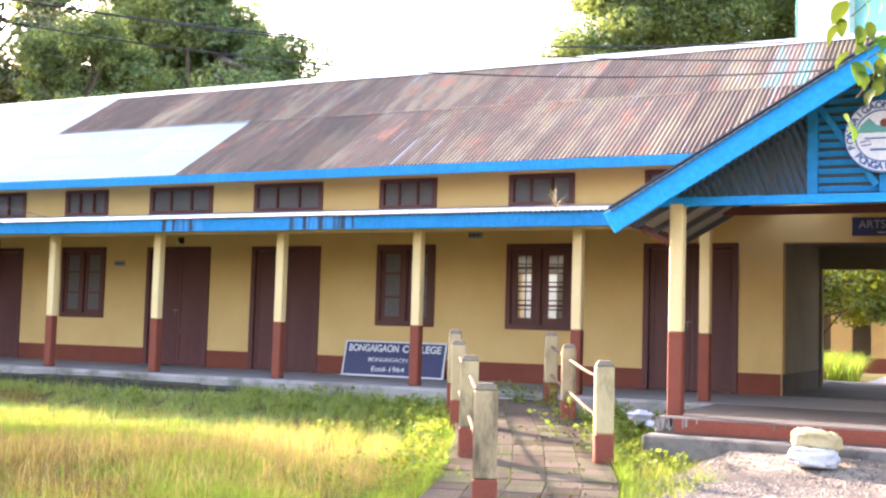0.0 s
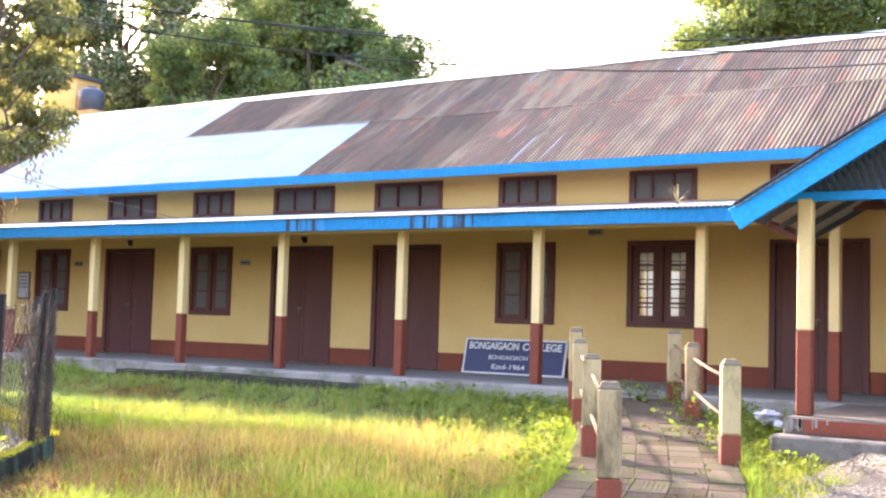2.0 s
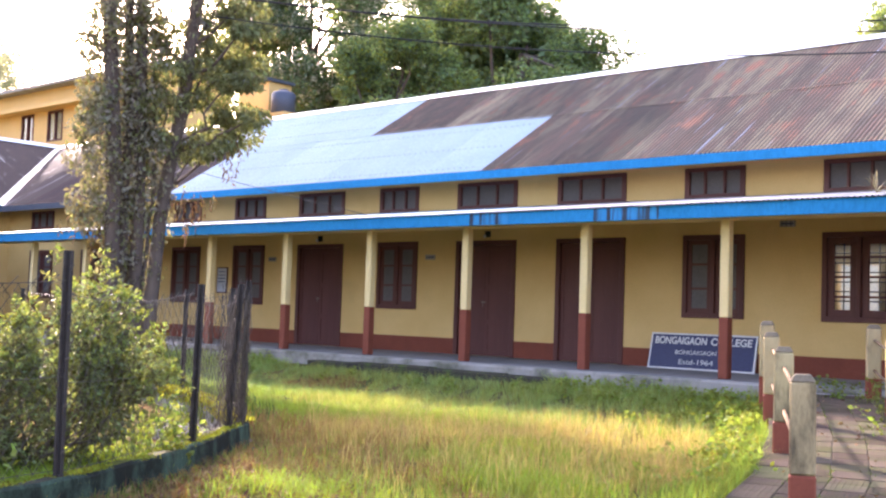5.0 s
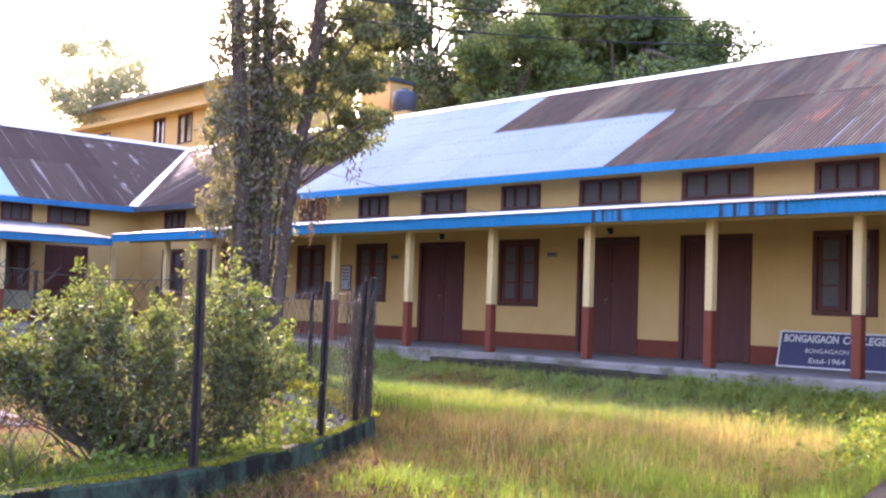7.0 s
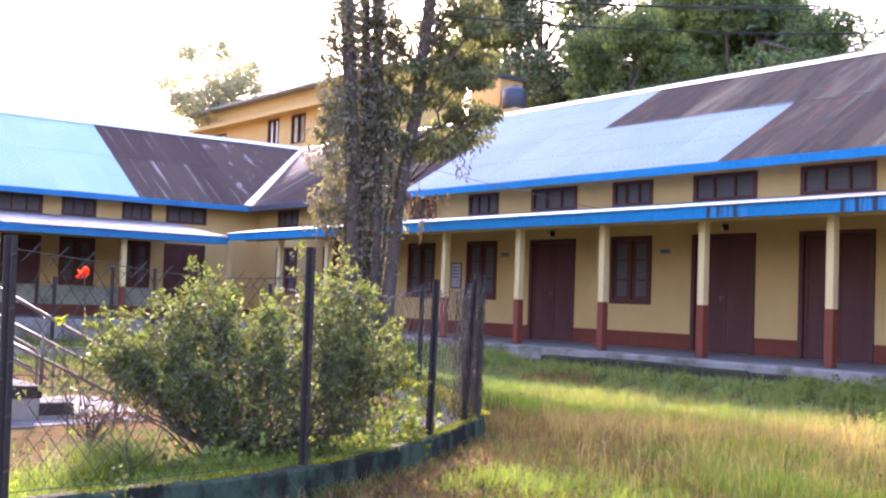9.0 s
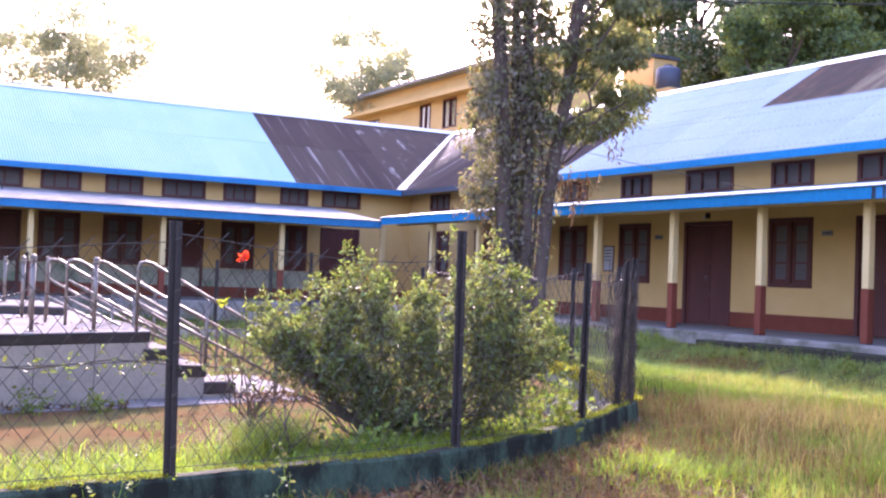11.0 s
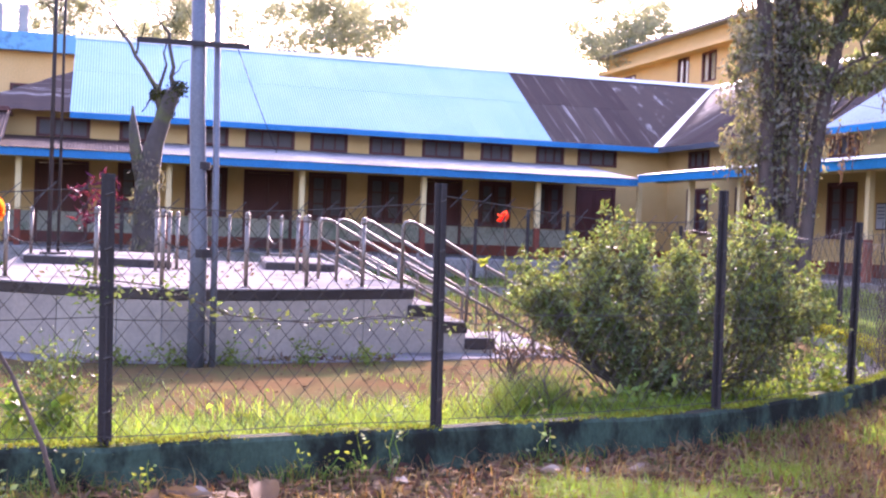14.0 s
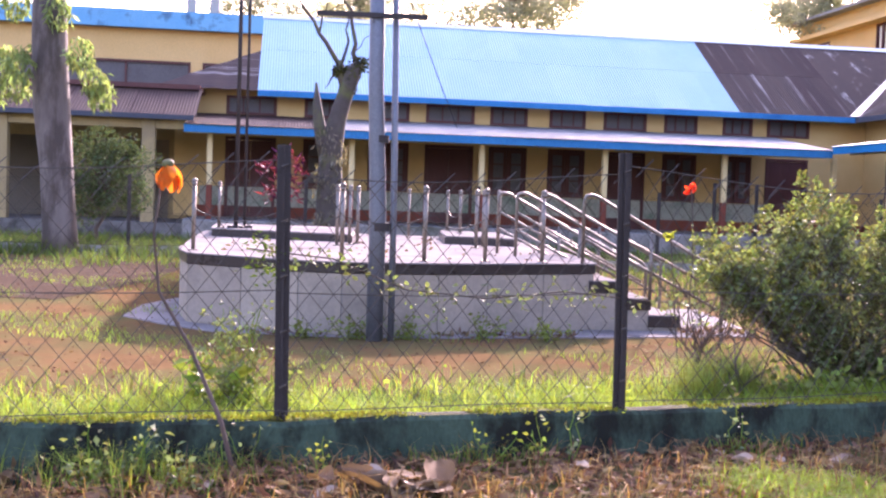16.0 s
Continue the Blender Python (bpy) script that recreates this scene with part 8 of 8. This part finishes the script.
def corner_stones():
    """Pale chips lying in the corner of the garden."""
    rng = np.random.default_rng(85)
    n = 600
    t = rng.random(n)
    p = np.stack([-8.1 - 1.7 * t + rng.normal(0, .16, n), 6.0 + 1.25 * t + rng.normal(0, .22, n), np.full(n, 0.07)], 1)
    octa = np.array([(1, 0, 0), (0, 1, 0), (-1, 0, 0), (0, -1, 0), (0, 0, .6), (0, 0, -.6)])
    v = (p[:, None] + rng.uniform(0.012, 0.04, n)[:, None, None] * (octa[None] * rng.uniform(0.6, 1.3, (n, 6, 1)))).reshape(-1, 3)
    f = np.array([(0, 1, 4), (1, 2, 4), (2, 3, 4), (3, 0, 4), (1, 0, 5), (2, 1, 5), (3, 2, 5), (0, 3, 5)])
    solo("stone_chips", raw_mesh("stone_chips", v, [(np.arange(n)[:, None, None] * 6 + f[None]).reshape(-1, 3)], PEBBLE), "pale stone chips in the corner of the garden", "stones", kind="stuff")


corner_stones()


def weed_plant(c, h, n, leaf, mat, seed, spread=0.12):
    rng = np.random.default_rng(seed)
    th = thing("weed", "small leafy weed beside the kerb", "weed", pose(*c), group="kerb weeds")
    g = Geo()
    pts = []
    for k in range(max(2, n // 14)):
        e = (rng.normal(0, spread), rng.normal(0, spread), h * rng.uniform(0.6, 1))
        s = limb(g, rng, (0, 0, -.02), e, 0.004, 0.0015, 5, 0.06, 4)
        for q in s[1:]:
            pts += [np.array(q) + rng.normal(0, 0.03, 3) for _ in range(3)]
    part("stalk", g.mesh("stalk", GRASS_G), th)["kind"] = "stuff"
    part("foliage", leaf_mesh("foliage", np.array(pts), leaf, mat, rng, 0.0, 0.6), th)["kind"] = "stuff"


for k, (x, y, h) in enumerate([(-5.12, -0.62, 0.34), (-5.05, -0.42, 0.30), (-5.0, -0.75, 0.26), (-4.92, -0.36, 0.2), (-5.15, -0.25, 0.24)]):
    weed_plant((x, y, 0.0), h, 20, 0.04, LEAF_PALEGREEN, 350 + k, 0.08)
weed_plant((-6.3, -0.20, 0.05), 0.62, 420, 0.036, LEAF_PALEGREEN, 301, 0.13)
weed_plant((-6.3, -0.34, 0.05), 0.36, 110, 0.095, LEAF_BRIGHTER, 303, 0.12)
weed_plant((-6.2, -0.06, 0.05), 0.45, 120, 0.042, LEAF_BUSH_TIP, 302, 0.12)
for k, (x, y) in enumerate([(-5.22, -0.55), (-5.3, -0.1), (-5.4, 1.25), (-5.45, 1.42), (-5.35, 0.95), (-5.0, -0.7), (-5.25, -0.8), (-5.6, 2.3), (-5.15, 0.2)]):
    weed_plant((x, y, 0.0), 0.24 + 0.05 * (k % 4), 30, 0.034, LEAF_BUSH if k % 2 else WEED, 310 + k, 0.06)
for k, (x, y, h) in enumerate([(-7.1, 4.9, 0.5), (-7.3, 5.25, 0.45), (-7.5, 5.1, 0.4), (-6.9, 4.65, 0.4), (-7.25, 5.35, 0.3), (-7.2, 5.05, 0.5), (-7.45, 5.4, 0.55), (-7.0, 5.15, 0.4), (-7.35, 4.75, 0.35), (-6.75, 3.1, 0.30), (-6.6, 3.25, 0.35), (-9.8, 0.6, 0.2), (-9.8, 1.1, 0.22), (-9.9, 1.7, 0.2), (-9.9, 2.3, 0.18), (-9.8, 0.2, 0.16)]):
    weed_plant((x, y, 0.05), h, 60 if h > .25 else 110, 0.07 if h > .25 else 0.045, LEAF_BUSH_TIP if k % 2 else WEED, 330 + k, 0.16)


for k, (x, y, z, h) in enumerate([(-4.15, 11.85, .2, .4), (-3.95, 11.4, .15, .32), (-4.55, 12.75, .3, .4), (-3.75, 11.0, .1, .3), (-4.95, 13.3, .36, .42), (-5.35, 13.4, .42, .3), (-5.7, 13.2, .42, .25), (-3.55, 10.5, .1, .22)]):
    weed_plant((x, y, z), h, 90, 0.06, WEED if k % 2 else LEAF_BUSH_TIP, 370 + k, 0.16)


def creeper_on_fence():
    rng = np.random.default_rng(91)
    th = thing("fence_creeper", "thin creeper with pale leaves trailing along the chain-link", "creeper")
    g = Geo()
    line = [(-5.5, -0.15, 1.02), (-5.56, 0.25, 0.98), (-5.6, 0.6, 0.84), (-5.66, 1.0, 0.80), (-5.7, 1.4, 0.84), (-5.76, 1.8, 0.80), (-5.85, 2.15, 0.78)]
    g.tube(line, 0.004, 5)
    pts = []
    for a, b in zip(line, line[1:]):
        for k in range(46):
            t = rng.random()
            pts.append(np.array(a) * (1 - t) + np.array(b) * t + rng.normal(0, 0.035, 3) - np.array([0, 0, 0.16 * max(0.0, rng.random() - 0.6)]))
    part("stalk", g.mesh("stalk", BARK), th)
    part("foliage", leaf_mesh("foliage", np.array(pts), 0.036, LEAF_PALEGREEN, rng, 0.1, 0.6), th)["kind"] = "stuff"
    tuft = [np.array((-5.5, -0.05, 0.98)) + rng.normal(0, 0.06, 3) for _ in range(60)]
    part("shoot", leaf_mesh("shoot", np.array(tuft), 0.045, LEAF_BRIGHT, rng, 0.0, 0.35), th, "bright yellow-green shoot")["kind"] = "stuff"


creeper_on_fence()
th = thing("bent_stick", "long bent brown stick leaning at the kerb", "stick")
part("stem", Geo().tube([(-5.05, -0.14, 0.0), (-5.08, -0.22, 0.3), (-5.1, -0.36, 0.62), (-5.08, -0.49, 0.85), (-5.02, -0.51, 1.1), (-4.98, -0.47, 1.36)], [0.012, 0.011, 0.009, 0.007, 0.005, 0.004], 6).mesh("stem", BARK, smooth=True), th)


def paper_flower(name, label, c, r, mat, seed, n=9):
    rng = np.random.default_rng(seed)
    th = thing(name, label, "flower", pose(*c))
    for i in range(n):
        a = rng.uniform(0, 6.28)
        rot = Euler((rng.normal(0, .9), rng.normal(0, .9), a)).to_matrix().to_4x4()
        g = Geo()
        for k in range(5):
            u = k / 4
            w = r * 0.42 * math.sin(math.pi * (0.12 + 0.84 * u))
            g.v += [(-w, r * u, 0.3 * r * u * u), (0, r * u, 0.3 * r * u * u - .2 * w), (w, r * u, 0.3 * r * u * u)]
        for k in range(4):
            for j in range(2):
                g.f.append((3 * k + j, 3 * k + j + 1, 3 * k + j + 4, 3 * k + j + 3))
                g.mi.append(0)
        part("petal", g.mesh("petal", mat, smooth=True), th, "", rot)


th = thing("marigold", "withered drooping orange flower head on a stalk", "flower", pose(-4.98, -0.45, 1.39))
rp = np.random.default_rng(5)
for i in range(13):
    a = 2 * math.pi * i / 13
    g = Geo()
    L = rp.uniform(0.07, 0.125)
    for k in range(6):
        u = k / 5
        w = 0.022 * math.sin(math.pi * (0.15 + 0.75 * u))
        rr = 0.047 * math.sin(math.pi * 0.62 * u) + rp.normal(0, .003)
        g.v += [(-w, rr - .2 * w, -L * u), (0, rr, -L * u), (w, rr - .2 * w, -L * u)]
    for k in range(5):
        for j in range(2):
            g.f.append((3 * k + j, 3 * k + j + 1, 3 * k + j + 4, 3 * k + j + 3))
            g.mi.append(0)
    part("petal", g.mesh("petal", ORANGE, smooth=True), th, "", Euler((rp.normal(0, .12), rp.normal(0, .12), a)).to_matrix().to_4x4())
part("calyx", Geo().ball((0, -.004, -0.006), .026, .025, .020, 12, 8).mesh("calyx", LEAF_OLIVE), th)
paper_flower("scarlet_flower", "scarlet flower on a thin stem above the garden", (-8.47, 3.04, 1.40), 0.065, REDFLOWER, 2, 9)
part("stem", Geo().tube([(0, 0, 0), (0.03, 0.02, -0.5), (0.0, 0.0, -1.36)], 0.005, 5).mesh("stem", BARK), [o for o in scene.objects if o.name == "scarlet_flower"][0])
paper_flower("yellow_flower", "small yellow flower cluster by the stair rail", (-8.5, 2.9, 1.06), 0.06, LEAF_YELLOW, 3, 9)
part("stem", Geo().tube([(0, 0, 0), (0.03, 0.04, -0.5), (0.0, 0.1, -1.0)], 0.005, 5).mesh("stem", BARK), [o for o in scene.objects if o.name == "yellow_flower"][0])


def bare_shrub(c, h, n, seed, mat=BARK):
    rng = np.random.default_rng(seed)
    th = thing("bare_shrub", "thin bare shrub twigs in the garden", "shrub", pose(*c), group="bare shrubs")
    g = Geo()
    pts = []
    for k in range(n):
        e = (rng.normal(0, h * .35), rng.normal(0, h * .35), h * rng.uniform(0.5, 1))
        s = limb(g, rng, (0, 0, 0), e, 0.008, 0.002, 5, 0.08, 4)
        for q in (s[3], s[4]):
            limb(g, rng, q, np.array(q) + rng.normal(0, h * .16, 3) + np.array([0, 0, .08]), 0.003, 0.001, 3, 0.06, 4)
        pts += [np.array(q) for q in s[3:]]
    part("twig", g.mesh("twig", mat), th)["kind"] = "stuff"
    part("foliage", leaf_mesh("foliage", np.array(pts), 0.04, LEAF_BUSH_TIP, rng, 0, 0.6), th)["kind"] = "stuff"


bare_shrub((-6.9, 2.75, 0.05), 0.7, 7, 401)
bare_shrub((-8.6, 3.2, 0.05), 1.1, 9, 402)
bare_shrub((-9.6, 3.6, 0.05), 0.9, 8, 403)


# ---- garden trees at the far side ----
def dead_tree():
    rng = np.random.default_rng(95)
    th = thing("dead_tree", "dead leaning trunk overgrown with moss and bare branches", "tree", pose(-22.0, 0.6, 0))
    g = Geo()
    g.tube([(0, .22, -.1), (.05, .17, .8), (-.04, .16, 1.5), (0.03, .16, 2.1), (0, .27, 2.7), (0, .40, 3.15), (0, .50, 3.5), (0, .66, 3.78)], [0.34, 0.27, 0.24, 0.22, 0.17, 0.15, 0.17, 0.10], 10)
    g.tube([(0, .1, 1.9), (0, -.06, 2.5), (0, -.12, 2.9), (0, -.15, 3.36)], [0.16, 0.12, 0.09, 0.02], 8)
    g.tube([(0, .40, 3.3), (0, .30, 3.6), (0, .27, 3.8)], [0.11, 0.09, 0.05], 7)
    arm = limb(g, rng, (0, .28, 3.7), (0, -.80, 5.3), 0.05, 0.014, 8, 0.02, 6)
    limb(g, rng, arm[3], (0, .06, 5.0), 0.026, 0.010, 5, 0.05, 5)
    limb(g, rng, (0, .32, 3.75), (0, .46, 4.75), 0.034, 0.010, 5, 0.04, 5)
    limb(g, rng, (0, .60, 3.7), (0, .22, 5.3), 0.048, 0.014, 7, 0.05, 6)
    limb(g, rng, (0, .50, 3.9), (0, .85, 4.3), 0.016, 0.006, 4, 0.05, 4)
    limb(g, rng, (0, .24, 3.6), (0, .02, 3.26), 0.026, 0.008, 4, .05, 5)
    part("trunk", g.mesh("trunk", BARKMOSS, smooth=True), th)
    part("moss", leaf_mesh("moss", clumps(rng, [(0, .66, 3.74), (0, .50, 3.55), (0, .28, 3.6), (0, .46, 3.3)], [.17, .19, .13, .15], 330, 1.0), 0.07, MOSS, rng), th)["kind"] = "stuff"
    part("dry_creeper", leaf_mesh("dry_creeper", clumps(rng, [(.1, .14 + .1 * math.sin(7 * z), z) for z in (.5, .8, 1.1, 1.4, 1.7, 2.0, 2.3)], [.28] * 7, 90, 1.0), 0.11, LEAF_IVY, rng, 1.0, .3), th)["kind"] = "stuff"


dead_tree()


def pale_tree():
    rng = np.random.default_rng(96)
    th = thing("tree", "thick pale-barked tree with a low leafy fringe", "tree", pose(-20.6, -3.95, 0))
    g = Geo()
    g.tube([(0, .05, -.1), (0, .02, .5), (0, -.05, 1.6), (0, -.15, 2.6), (0, -.2, 3.6), (0, -.25, 6.5)], [0.34, 0.29, 0.28, 0.31, 0.3, 0.24], 12)
    part("trunk", g.mesh("trunk", BARKPALE, smooth=True), th)
    cen = [(rng.normal(0, .3), u, z) for u, z in [(-.8, 3.0), (-.6, 3.3), (.5, 3.1), (.6, 2.95), (-.3, 3.6), (.4, 3.5), (-1.0, 3.4), (0, 4.2), (-.8, 4.4), (-1.2, 2.9)]]
    part("crown", leaf_mesh("crown", clumps(rng, cen, [.24] * len(cen), 170, 1.2), 0.17, LEAF_TREE, rng, 1.1, .2), th)["kind"] = "stuff"


pale_tree()
tree("tree", "small feathery green tree before the house", (-22.5, -3.6, 0), 0.05, ((0, 0.1, 1.5), (0.7, 0.95, 1.0)), 60, 0.26, 150, 0.07, [(LEAF_DEEP, 1.0)], 97)
th = thing("cordyline", "crimson-leaved cordyline shrub by the far fence", "shrub", pose(-21.4, -0.12, 0.0))
part("stem", Geo().tube([(0, 0, 0), (0, 0.02, .8), (0, 0, 1.4)], [0.03, 0.025, 0.02], 6).mesh("stem", BARK), th)
rr = np.random.default_rng(98)
part("foliage", leaf_mesh("foliage", clumps(rr, [(0, 0, 1.5), (0, .15, 1.25), (0, -.2, 1.2), (0, .25, 1.7), (0, -.25, 1.65), (0, .05, 1.85)], [.19] * 6, 26, 1.0), 0.22, LEAF_RED, rr, -.4, .2), th, "long crimson leaves")["kind"] = "stuff"


def garden_floor():
    """Short thin grass and litter over the bare earth of the garden."""
    rng = np.random.default_rng(63)
    p = scatter(rng, 34000, -20, -6, -6, 8.5, 0.16)
    p = p[inside(GARDEN, p) & (field(p[:, 0], p[:, 1], 1.3, 1.0) > 0.1)]
    p[:, 2] = 0.05
    solo("thin_grass", blades("thin_grass", p, rng.uniform(0.03, 0.09, len(p)), 0.008, 1.0, GRASS_G, rng), "thin short grass on the bare earth", "grass", kind="stuff")
    q = scatter(rng, 15000, -20, -6, -6, 8.5)
    q = q[inside(GARDEN, q)]
    q[:, 2] = 0.06
    solo("garden_litter", leaf_mesh("garden_litter", q[:9000], 0.034, LEAF_DRY, rng, 0.0, 0.5), "small dry leaves scattered on the garden earth", "leaf litter", kind="stuff")
    # litter swept onto the slab and the landing
    r = np.concatenate([scatter(rng, 260, -11.0, -10.2, 3.75, 4.45), scatter(rng, 300, -10.25, -9.95, -0.4, 2.6), scatter(rng, 160, -16, -10.6, -0.6, 2.6) + np.array([0, 0, 0.63])])
    r[:, 2] += 0.075
    solo("slab_litter", leaf_mesh("slab_litter", r, 0.06, LEAF_DRY, rng, 0.0, 0.5), "dry leaves scattered on the platform and slab", "leaf litter", kind="stuff")


garden_floor()
